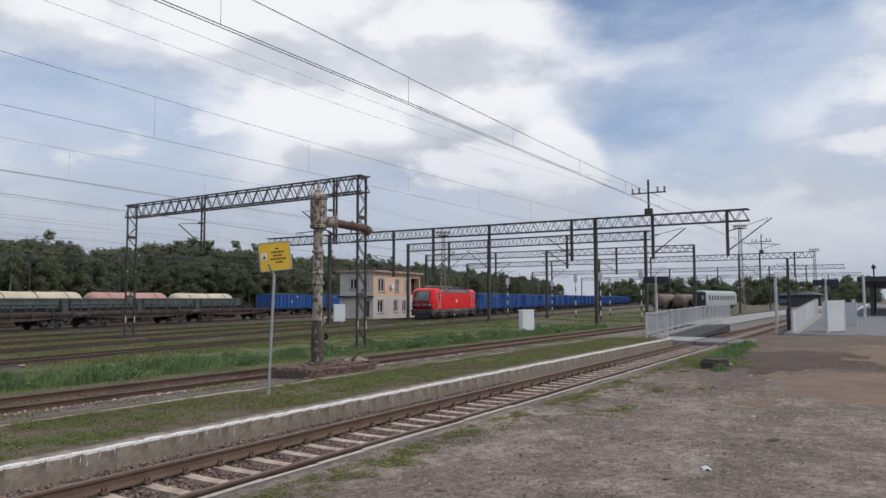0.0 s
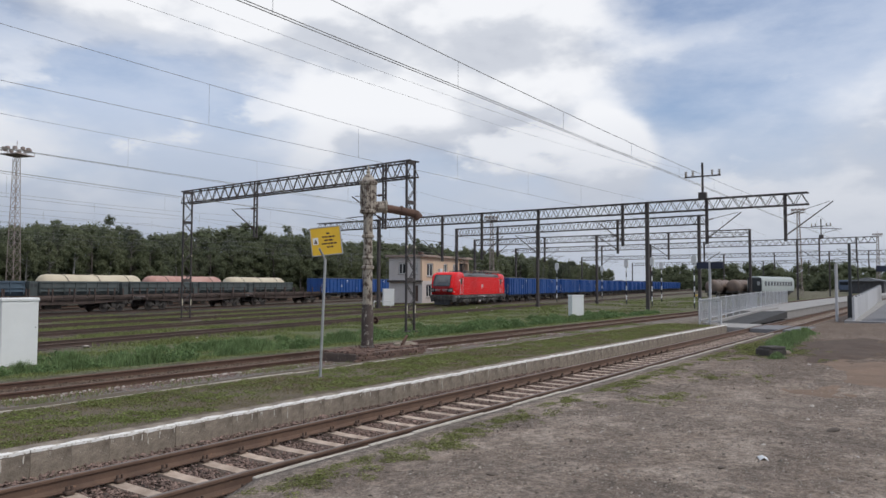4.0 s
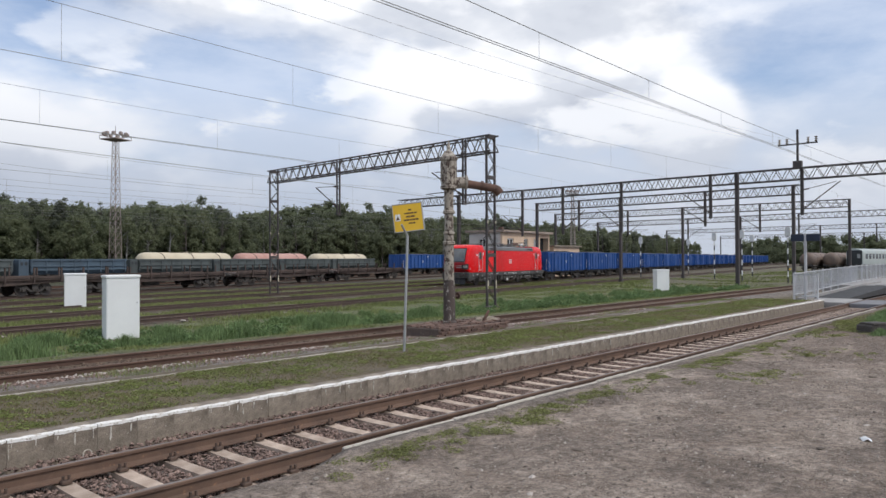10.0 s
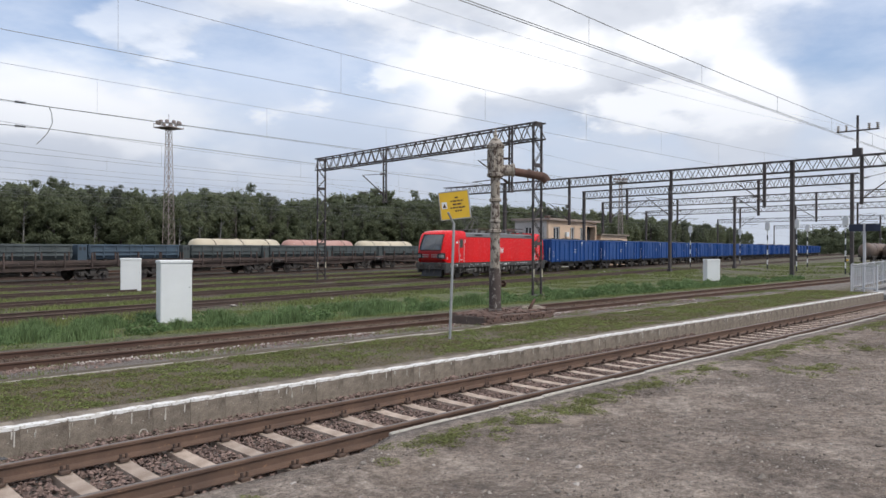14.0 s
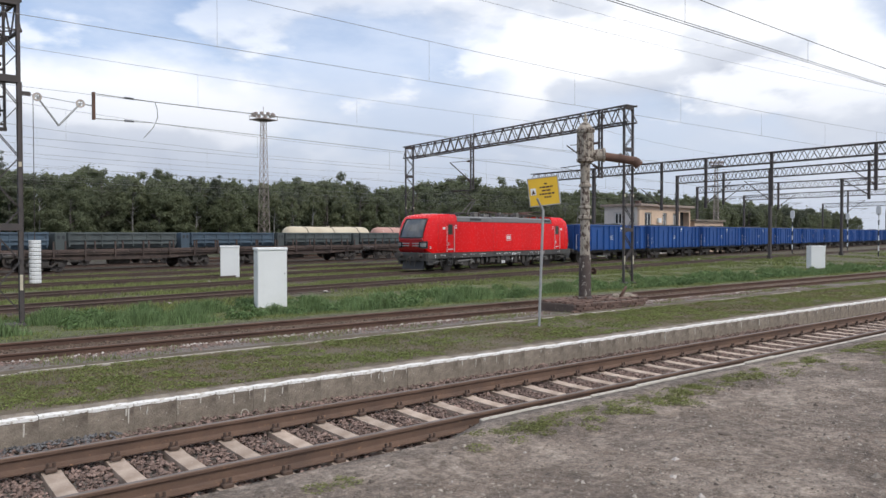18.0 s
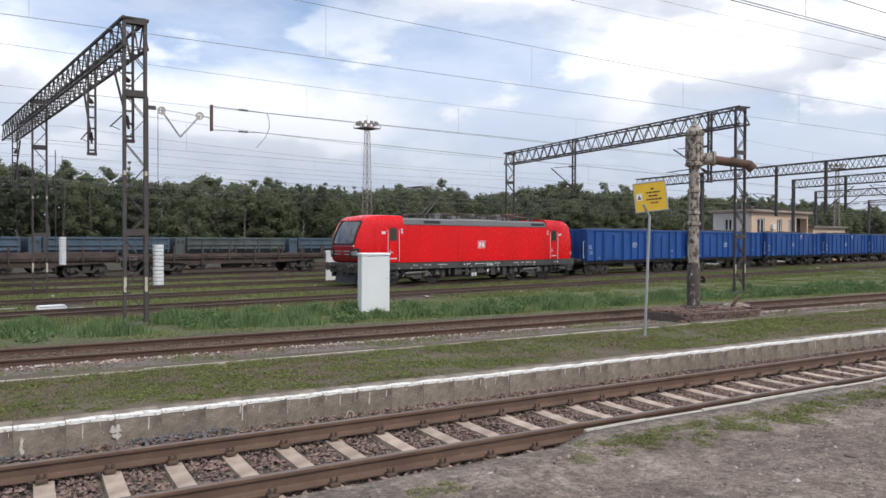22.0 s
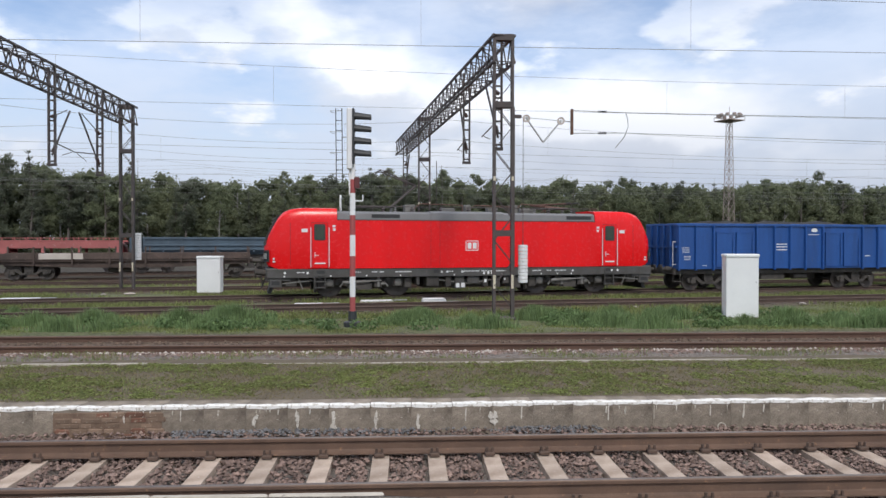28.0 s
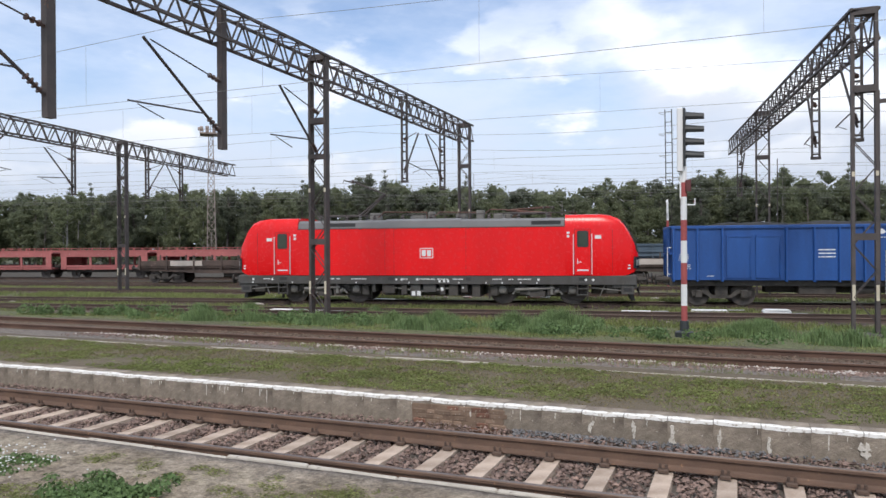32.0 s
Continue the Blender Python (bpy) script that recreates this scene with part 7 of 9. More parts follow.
    for h in side_h[:2]:
        window(*h, pose(-0.002, D + 0.3, 0, 0, 0, -90))
    part("ledge", Mesh().cbox(-0.5, -0.004, -0.1, D + 0.3, H2 - 0.14, H2 + 0.08, 0.02), mat("ledge_dark", (0.10, 0.085, 0.075), rough=0.9), b, "dark ledge over the ground floor")
    dr = part("door", Mesh().box(3.8, 4.6, 0.1, 0.16, 0.3, 2.4), mat("door_brown", (0.13, 0.08, 0.06), rough=0.6), b)
    dr.matrix_basis = pose(-0.002, D + 0.3, 0, 0, 0, -90)
    part("conditioner", Mesh().cbox(4.3, 5.0, -0.35, 0.0, 4.1, 4.7, 0.03), CABINET, b)
    a = thing("annex", "low pale annex beside the yard building", "building", pose(91.6, 58.2, -0.45, 0, 0, 6))
    part("wall", Mesh().box(0, 9, 0, 5, 0, 4.4), peach, a)
    part("roof", Mesh().cbox(-0.3, 9.3, -0.3, 5.3, 4.4, 4.65, 0.03), CONC, a)
    for u in (1.5, 4.5, 7.0):
        part("window", Mesh().box(u, u + 1.1, -0.02, 0.02, 2.2, 3.5), GLASS_DARK, a)


building()
cabinet(66.8, 54.2, 1.3, 2.0, -40)
hr = thing("white_frame", "low white tubular frame beside the building", "barrier", pose(61.0, 50.3, -0.47, 0, 0, -50))
part("hoop", Mesh().rod((-0.9, 0, 0), (-0.9, 0, 0.75), 0.05).rod((-0.9, 0, 0.75), (0.9, 0, 0.75), 0.05).rod((0.9, 0, 0.75), (0.9, 0, 0), 0.05), WHITE, hr)


# ---- crossing, new platforms and fences ----
NEWCONC = mat("new_concrete", (0.36, 0.35, 0.34), (0.27, 0.26, 0.25), scale=1.2, fine=20, rough=0.85, bump=0.1)
PAVE = mat("grey_paving", (0.21, 0.21, 0.22), (0.16, 0.16, 0.17), scale=2, fine=20, rough=0.85, bump=0.15)
ASPH = mat("asphalt", (0.06, 0.06, 0.062), (0.04, 0.04, 0.042), scale=2, fine=40, rough=0.9)
FENCE = mat("fence_pale_grey", (0.56, 0.565, 0.58), (0.48, 0.485, 0.5), rough=0.5, bump=0, per=0.1)


def station_end():
    p = tagged(thing("crossing", "pale concrete pedestrian crossing over the track", "level crossing"), kind="structure")
    part("outer_panel", Mesh().cbox(38.6, 42.4, 5.7, 6.66, -0.2, -0.025, 0.02), PAVE, p)
    part("middle_panel", Mesh().cbox(38.6, 42.4, 6.84, 8.16, -0.2, -0.005, 0.02), PAVE, p)
    part("inner_panel", Mesh().cbox(38.6, 42.4, 8.34, 10.4, -0.2, 0.03, 0.02), NEWCONC, p)
    q = tagged(thing("platform", "new concrete island platform behind a pale railing", "platform"), kind="structure")
    part("ramp", Mesh().prism([(42.4, -0.1), (54, -0.1), (54, 0.33), (42.4, 0.03)], "y", 9.0, 10.6), ASPH, q, "dark asphalt ramp")
    part("kerb", Mesh().prism([(40.0, 0.0), (60, 0.0), (60, 0.45), (54, 0.43), (40.0, 0.12)], "y", 10.62, 10.85), NEWCONC, q)
    part("slab", Mesh().cbox(54, 190, 9.16, 13.2, -0.2, 0.34, 0.03), NEWCONC, q)
    for k in range(16):
        part("edge_slab", Mesh().cbox(54 + k * 4, 57.98 + k * 4, 9.1, 9.9, 0.34, 0.38, 0.01), NEWCONC, q)
    f = thing("fence", "pale grey metal bar railing along the platform ramp", "fence", pose(41.0, 11.2, 0.1, 0, 0, 3.0))
    for k in range(17):
        x = k * 2.4
        z = 0.2 * min(1, x / 18)
        part("post", Mesh().box(x - 0.04, x + 0.04, -0.04, 0.04, -0.3, 1.32 + z), FENCE, f)
        if k < 16:
            for zz in (0.12, 1.22):
                part("rail", Mesh().box(x + 0.04, x + 2.36, -0.02, 0.02, zz + z, zz + 0.05 + z), FENCE, f)
            n = 18 if k < 8 else 12
            for j in range(1, n):
                u = x + 2.4 * j / n
                part("bar", Mesh().box(u - 0.008, u + 0.008, -0.008, 0.008, 0.14 + z, 1.24 + z), FENCE, f)
    g = thing("fence", "short pale railing closing the platform end", "fence", pose(40.2, 9.9, 0.06, 0, 0, 62))
    for k in range(3):
        part("post", Mesh().box(k * 0.75 - 0.03, k * 0.75 + 0.03, -0.03, 0.03, -0.1, 1.3), FENCE, g)
    for zz in (0.1, 1.2):
        part("rail", Mesh().box(0, 1.5, -0.02, 0.02, zz, zz + 0.05), FENCE, g)
    for j in range(1, 14):
        part("bar", Mesh().box(j * 0.107 - 0.01, j * 0.107 + 0.01, -0.01, 0.01, 0.12, 1.22), FENCE, g)
    r = tagged(thing("platform", "wide grey paved station platform", "platform"), kind="structure")
    part("paving", Mesh().prism([(48.0, -0.2), (200, -0.2), (200, 0.75), (72, 0.7), (48.0, 0.06)], "y", -14, 4.2), PAVE, r)
    part("edge", Mesh().prism([(48.0, -0.2), (200, -0.2), (200, 0.78), (72, 0.73), (48.0, 0.09)], "y", 4.2, 5.0), NEWCONC, r)
    part("guide_strip", Mesh().prism([(50.0, -0.1), (200, -0.1), (200, 0.765), (72, 0.715), (50.0, 0.075)], "y", 2.2, 2.8), WHITE, r)
    s = thing("panel_fence", "stepped fence of pale grey solid panels up the platform ramp", "fence")
    for k in range(13):
        x = 48.4 + k * 2.1
        z = 0.04 + 0.027 * (x - 48)
        pn = part("panel", Mesh().cbox(0, 2.0, 0, 0.08, 0.08, 1.4, 0.01), FENCE, s)
        pn.matrix_basis = pose(x, 4.52 + 0.03 * k, z, 0, 1.6, 0)
        part("post", Mesh().box(x - 0.07, x - 0.01, 4.5 + 0.03 * k, 4.62 + 0.03 * k, z - 0.2, z + 1.42), FENCE, s)
    for x, y, w, rz, h in ((49.2, 2.75, 2.3, -21, 1.95), (66, 1.85, 7.0, 0, 1.5), (56.5, 1.4, 2.0, 80, 1.6)):
        q2 = thing("panel_screen", "pale grey solid panel screen on the platform", "fence", pose(x, y, 0.05 + 0.027 * (x - 48), 0, 0, rz))
        part("panel", Mesh().cbox(0, w, -0.04, 0.04, 0.1, h, 0.01), FENCE, q2)
        for u in (0.0, w):
            part("post", Mesh().box(u - 0.05, u + 0.05, -0.06, 0.06, -0.2, h + 0.05), FENCE, q2)
    for x, y, h, board in ((49.6, 12.9, 3.7, True), (61.0, 3.4, 3.6, True), (49.3, 5.5, 3.4, False), (63, 1.0, 3.9, False)):
        n = thing("platform_post" if not board else "platform_sign", "dark blue platform name board on a pale post" if board else "slim pale grey post at the platform end", "sign" if board else "post", pose(x, y, 0.0, 0, 0, 0))
        part("post", Mesh().rod((0, 0, -0.2), (0, 0, h), 0.09, 10), FENCE, n)
        if board:
            part("board", Mesh().cbox(-0.06, 0.06, -0.85, 0.85, h - 0.5, h - 0.06, 0.02), mat("board_navy", (0.02, 0.028, 0.06), rough=0.4, bump=0), n)
    d = thing("line_pole", "black steel pole at the platform end", "pole", pose(51.0, 4.95, 0))
    part("pole", Mesh().rod((0, 0, -0.2), (0, 0, 4.7), 0.11, 10, 0.08), SIGBLACK, d)
    part("sleeve", Mesh().rod((0, 0, -0.1), (0, 0, 1.5), 0.17, 10), SIGBLACK, d)
    c = thing("station_canopy", "dark flat platform canopy on posts before a low station building", "canopy", pose(71, 0, 0.7))
    part("roof", Mesh().cbox(0, 60, -9, 1.6, 2.9, 3.3, 0.05), SIGBLACK, c)
    for k in range(8):
        part("post", Mesh().box(1.5 + k * 7.5, 1.8 + k * 7.5, 0.4, 0.7, -0.2, 2.95), BLACKSTEEL, c)
    part("wall", Mesh().box(3, 60, -9, -4, -0.2, 2.9), mat("station_dark", (0.08, 0.06, 0.05), (0.05, 0.04, 0.035), rough=0.8), c)
    l = thing("platform_lamp", "black platform lamp post with a round lantern", "lamp", pose(83, 0.4, 0.7))
    part("post", Mesh().rod((0, 0, -0.2), (0, 0, 4.4), 0.07, 8), SIGBLACK, l)
    part("lantern", Mesh().lathe(0, 0, [(0.07, 4.3), (0.2, 4.45), (0.2, 4.6), (0.04, 4.8)], 10), SIGBLACK, l)
    h = thing("shed", "low far shed with a pale roof", "building", pose(244, 15.0, -0.4, 0, 0, 0))
    part("wall", Mesh().box(0, 20, 0, 8.5, 0, 3.6), mat("shed_wall", (0.10, 0.10, 0.105), rough=0.9), h)
    part("roof", Mesh().prism([(-0.8, 3.6), (9.3, 3.6), (4.2, 4.7)], "x", -1, 21), mat("shed_roof", (0.30, 0.31, 0.32), (0.22, 0.23, 0.24), rough=0.8), h)
    v = thing("locomotive", "distant blue-grey locomotive standing in the yard", "locomotive", pose(244, 25.2, -0.3, 0, 0, -4))
    part("body", Mesh().cbox(0, 16, -1.45, 1.45, 1.0, 3.9, 0.3), mat("far_blue", (0.12, 0.16, 0.24), rough=0.5), v)
    part("windscreen", Mesh().box(-0.02, 0.1, -1.1, 1.1, 2.4, 3.3), GLASS_DARK, v)
    part("frame", Mesh().box(0.4, 15.6, -1.2, 1.2, 0.3, 1.0), BOGIE, v)


station_end()

pb = thing("concrete_manhole", "dark broken concrete manhole rim at the edge of the dirt", "manhole", pose(24.4, 4.55, 0.0, 0, 0, -30) @ Matrix.Diagonal((0.68, 0.68, 0.85, 1)))
part("ring", Mesh().cbox(-0.55, 0.55, -0.4, 0.4, -0.1, 0.26, 0.05), mat("dark_concrete", (0.09, 0.08, 0.075), (0.05, 0.045, 0.04), (0.2, 0.19, 0.17), scale=4, fine=40, rough=0.95, bump=0.6), pb)
part("lid", Mesh().cbox(-0.48, 0.5, -0.42, 0.3, 0.26, 0.33, 0.03), mat("dark_concrete", (0.09, 0.08, 0.075)), pb, "cracked slab lid")
part("stone", Mesh().cbox(0.55, 0.95, -0.35, 0.0, -0.05, 0.16, 0.06), CONC, pb)
yb = thing("yellow_box", "small yellow box on a post between the yard tracks", "trackside box", pose(-1.83, 49.3, -0.5))
part("post", Mesh().rod((0, 0, -0.1), (0, 0, 0.7), 0.05, 8), PAINT_YEL, yb)
part("box", Mesh().cbox(-0.19, 0.19, -0.16, 0.16, 0.66, 1.2, 0.04), PAINT_YEL, yb)
for x, y, z in ((166.9, 46.5, 0),):
    y2 = thing("point_machine", "small yellow point machine beside the yard track", "trackside box", pose(x, y, -0.47, 0, 0, YARD_ANGLE))
    part("case", Mesh().cbox(-0.32, 0.32, -0.2, 0.2, 0, 0.36, 0.04), PAINT_YEL, y2)


def switch_gear():
    """White point machines and pale rods of the turnout before the train."""
    for x, y, w in ((1.35, 29.6, 0.95), (-3.6, 29.0, 1.2), (-1.0, 30.4, 1.4), (-16.2, 32.0, 1.6), (-17.4, 25.5, 1.0), (-15.6, 25.3, 1.0)):
        h = 0.26 if w == 0.95 else 0.12
        g = thing("point_machine", "long white point machine case beside the turnout", "trackside box", pose(x, y, -0.46, 0, 0, YARD_ANGLE), "turnout gear")
        part("case", Mesh().cbox(-w / 2, w / 2, -0.2, 0.2, 0.0, h - 0.04, 0.03), PALE if w > 1.3 else CABINET, g)
        part("lid", Mesh().cbox(-w / 2 + 0.05, w / 2 - 0.05, -0.22, 0.22, h - 0.04, h, 0.015), CABINET, g)
        part("rod", Mesh().rod((w / 2, 0.05, 0.1), (w / 2 + 0.6, 0.1, 0.1), 0.025), GALV, g)


switch_gear()

bp = tagged(thing("brick_patch", "exposed brick courses in the platform wall", "brickwork"), kind="structure")
EARTHBRICK = [mat("worn_brick", (0.22, 0.105, 0.07), (0.12, 0.06, 0.042), (0.36, 0.29, 0.22), scale=6, fine=50, rough=0.95, per=0.25, spot_at=0.55), mat("brick_mortar", (0.27, 0.19, 0.135), (0.16, 0.105, 0.075), (0.42, 0.36, 0.29), scale=6, fine=50, rough=0.95, per=0.25, spot_at=0.6)]
part("mortar", Mesh().cbox(-4.02, -2.74, 0, 0.05, -0.3, 0.09, 0.01), EARTHBRICK[1], bp, "crumbled brown mortar").matrix_basis = pose(0, PF_Y0 - 0.006, 0)
_r = random.Random(6)
for row in range(6):
    x = -4.0 + 0.06 * (row % 2)
    while x < -2.85:
        w = _r.uniform(0.12, 0.25)
        if _r.random() < 0.75:
            o = part("brick", Mesh().cbox(0.004, w - 0.006, 0, 0.05, 0.004, 0.058, 0.012), EARTHBRICK[_r.randrange(2)], bp)
            o.matrix_basis = pose(x, PF_Y0 - 0.012 + _r.uniform(-0.006, 0.004), -0.29 + row * 0.064, _r.uniform(-3, 3), _r.uniform(-2, 2), 0)
        x += w
wm = tagged(thing("lime_marks", "patches of spilled whitewash on the platform wall", "paint marks"), kind="structure")
LIME = mat("spilled_lime", (0.66, 0.63, 0.58), (0.50, 0.46, 0.40), (0.36, 0.32, 0.27), scale=7, fine=60, rough=0.9, spot_at=0.52)
for k, (x, w, z0, z1) in enumerate(((1.17, 0.16, -0.13, 0.04), (-1.15, 0.06, -0.12, 0.05), (-0.72, 0.09, -0.17, 0.05), (-0.2, 0.045, -0.17, 0.04), (0.32, 0.05, -0.15, 0.02), (-1.66, 0.06, -0.08, 0.05), (4.4, 0.03, -0.08, 0.08), (-3.2, 0.03, -0.05, 0.09), (6.3, 0.025, -0.06, 0.09), (2.9, 0.025, -0.02, 0.09))):
    rr = random.Random(k + 40)
    n = 7
    blot = Mesh()
    for q in range(6 if w > 0.04 else 2):
        cx, cz = x + w * rr.uniform(0.2, 0.8), z0 + (z1 - z0) * rr.uniform(0.12, 0.88)
        rx, rz = w * rr.uniform(0.22, 0.5), (z1 - z0) * rr.uniform(0.15, 0.42)
        edge = [(cx + rx * rr.uniform(0.35, 1.15) * math.cos(6.283 * i / 11), cz + rz * rr.uniform(0.35, 1.15) * math.sin(6.283 * i / 11)) for i in range(11)]
        blot.prism(edge, "y", PF_Y0 - 0.010 - 0.0012 * q, PF_Y0 + 0.004)
    part("mark", blot, LIME, wm)
rr = random.Random(77)
drips = Mesh()
for k in range(150):
    x, w = rr.uniform(-12, 26), rr.uniform(0.004, 0.014)
    z1 = PF_Z - 0.05
    z0 = z1 - rr.choice((0.03, 0.05, 0.06, 0.09, 0.16)) * rr.uniform(0.6, 1.3)
    drips.prism([(x, z1), (x - w * 0.3, z0 + 0.02), (x + w * 0.5, z0), (x + w, z0 + 0.03), (x + w * 1.4, z1)], "y", PF_Y0 - 0.008, PF_Y0 + 0.004)
part("drips", drips, LIME, wm, "thin runs of whitewash below the edge")

ring = thing("wire_ring", "pale plastic ring leaning on the ballast by the platform wall", "ring", pose(4.105, 9.07, -0.165, 72, 0, 12))
m = Mesh()
for i in range(18):
    a, b = 2 * math.pi * i / 18, 2 * math.pi * (i + 1) / 18
    m.rod((0.06 * math.cos(a), 0.06 * math.sin(a), 0), (0.06 * math.cos(b), 0.06 * math.sin(b), 0), 0.006, 6)
part("hoop", m, PALECONC, ring)

rb = thing("brick_stub", "broken red brick stub standing in the dirt", "brick", pose(-4.44, 4.98, 0.0))
part("stub", Mesh().cbox(-0.07, 0.07, -0.05, 0.05, -0.05, 0.10, 0.015), mat("brick_orange", (0.36, 0.13, 0.085), (0.26, 0.10, 0.07), (0.4, 0.3, 0.24), scale=9, fine=60, rough=0.95), rb)

_r = random.Random(77)
for k in range(70):
    x, v = _r.uniform(-35, 75), _r.choice((26.6, 29.8, 31.5, 35.6, 37.6, 41.8))
    r = _r.uniform(0.06, 0.16)
    o = part("stone", Mesh().lathe(0, 0, [(r * 0.6, -0.02), (r, r * 0.25), (r * 0.7, r * 0.5), (r * 0.2, r * 0.6)], 7), PALE)
    o.matrix_basis = pose(x, v + _r.uniform(-0.5, 0.5) + SLOPE * x, -0.47, 0, _r.uniform(-10, 10), _r.uniform(0, 90)) @ Matrix.Diagonal((_r.uniform(1.0, 2.2), 1, 1, 1))
    tagged(o, "whitish stone lying between the yard tracks", "stone", "yard stones")

# ---- trees ----
def leaf_mat(name, tones):
    """Foliage whose tone differs from tree to tree and a little from spray to spray."""
    m = bpy.data.materials.new(name)
    m.use_nodes = True
    N, Lk = m.node_tree.nodes, m.node_tree.links
    b = N["Principled BSDF"]
    b.inputs["Roughness"].default_value, b.inputs["Specular IOR Level"].default_value = 0.85, 0.08
    oi, geo = N.new("ShaderNodeObjectInfo"), N.new("ShaderNodeNewGeometry")
    tone = N.new("ShaderNodeValToRGB")
    while len(tone.color_ramp.elements) < len(tones):
        tone.color_ramp.elements.new(0.5)
    for k, (e, c) in enumerate(zip(tone.color_ramp.elements, tones)):
        e.position, e.color = k / (len(tones) - 1), (*c, 1)
    Lk.new(oi.outputs["Random"], tone.inputs[0])
    tc, n = N.new("ShaderNodeTexCoord"), N.new("ShaderNodeTexNoise")
    n.inputs["Scale"].default_value, n.inputs["Detail"].default_value = 0.45, 3.0
    Lk.new(tc.outputs["Object"], n.inputs["Vector"])
    add, mr, hsv = N.new("ShaderNodeMath"), N.new("ShaderNodeMapRange"), N.new("ShaderNodeHueSaturation")
    add.operation = "MULTIPLY_ADD"
    add.inputs[1].default_value = 0.5
    Lk.new(geo.outputs["Random Per Island"], add.inputs[0])
    Lk.new(n.outputs["Fac"], add.inputs[2])
    mr.inputs[1].default_value, mr.inputs[2].default_value, mr.inputs[3].default_value, mr.inputs[4].default_value = 0.4, 1.1, 0.72, 1.28
    Lk.new(add.outputs[0], mr.inputs[0])
    Lk.new(mr.outputs[0], hsv.inputs["Value"])
    Lk.new(tone.outputs[0], hsv.inputs["Color"])
    Lk.new(hsv.outputs[0], b.inputs["Base Color"])
    tr, mx = N.new("ShaderNodeBsdfTranslucent"), N.new("ShaderNodeMixShader")
    Lk.new(hsv.outputs[0], tr.inputs[0])
    mx.inputs[0].default_value = 0.5
    Lk.new(b.outputs[0], mx.inputs[1])
    Lk.new(tr.outputs[0], mx.inputs[2])
    Lk.new(mx.outputs[0], N["Material Output"].inputs[0])
    return m


LEAF = {"round": leaf_mat("leaf_broad", [(0.147, 0.168, 0.104), (0.177, 0.199, 0.117), (0.160, 0.178, 0.116)]),
        "birch": leaf_mat("leaf_birch", [(0.188, 0.214, 0.127), (0.225, 0.246, 0.149), (0.169, 0.194, 0.122)]),
        "pine": leaf_mat("leaf_pine", [(0.133, 0.151, 0.107), (0.156, 0.174, 0.120), (0.143, 0.158, 0.117)])}
LEAF["spire"] = LEAF["pine"]
BARK = mat("bark_grey", (0.16, 0.14, 0.125), (0.07, 0.06, 0.055), scale=2, fine=16, rough=0.95)
BIRCH = mat("bark_birch", (0.42, 0.41, 0.39), (0.14, 0.13, 0.125), scale=3, fine=16, rough=0.9)


def leaf_cloud(rng, centres, per, size, flat=0.8):
    """Small leaf sprays lying over the skin of clumps, (x, y, z, radius), each turned a little its own way."""
    vs, fs = [], []
    for cx, cy, cz, r in centres:
        n = max(6, int(per * r * r))
        d = rng.normal(size=(n, 3))
        d /= np.linalg.norm(d, axis=1)[:, None]
        p = np.array([cx, cy, cz]) + d * (r * rng.uniform(0.62, 1.06, n))[:, None] * [1, 1, flat]
        nrm = d + 0.55 * rng.normal(size=(n, 3)) + [0, 0, 0.25]
        u = np.cross(nrm, rng.normal(size=(n, 3)))
        u /= np.linalg.norm(u, axis=1)[:, None] + 1e-6
        w = np.cross(nrm, u)
        w /= np.linalg.norm(w, axis=1)[:, None] + 1e-6
        s = rng.uniform(0.6, 1.25, (n, 1)) * size
        a = rng.uniform(0.3, 0.6, (n, 4, 1))
        quad = np.stack([p - u * s * a[:, 0], p + w * s * a[:, 1], p + u * s * a[:, 2], p - w * s * a[:, 3]], 1)
        k = len(vs)
        vs += quad.reshape(-1, 3).tolist()
        fs += [(k + 4 * i, k + 4 * i + 1, k + 4 * i + 2, k + 4 * i + 3) for i in range(n)]
    return vs, fs


def needle_cloud(rng, centres, per, size, flat=0.8):
    """Fine three-cornered sprays through the outer half of clumps."""
    c = np.array(centres)
    n = np.maximum(5, (per * c[:, 3] ** 2).astype(int))
    c = np.repeat(c, n, axis=0)
    m = len(c)
    d = rng.normal(size=(m, 3))
    d /= np.linalg.norm(d, axis=1)[:, None]
    p = c[:, :3] + d * (c[:, 3] * rng.uniform(0.4, 1.08, m))[:, None] * [1, 1, flat]
    nrm = d + 0.6 * rng.normal(size=(m, 3)) + [0, 0, 0.2]
    u = np.cross(nrm, rng.normal(size=(m, 3)))
    u /= np.linalg.norm(u, axis=1)[:, None] + 1e-6
    w = np.cross(nrm, u)
    w /= np.linalg.norm(w, axis=1)[:, None] + 1e-6
    s = rng.uniform(0.6, 1.3, (m, 1)) * size
    tri = np.stack([p - u * s * 0.55, p + u * s * 0.55 + w * s * rng.uniform(-0.3, 0.3, (m, 1)), p + w * s * rng.uniform(0.5, 0.9, (m, 1))], 1)
    return tri.reshape(-1, 3).tolist(), np.arange(3 * m).reshape(-1, 3).tolist()


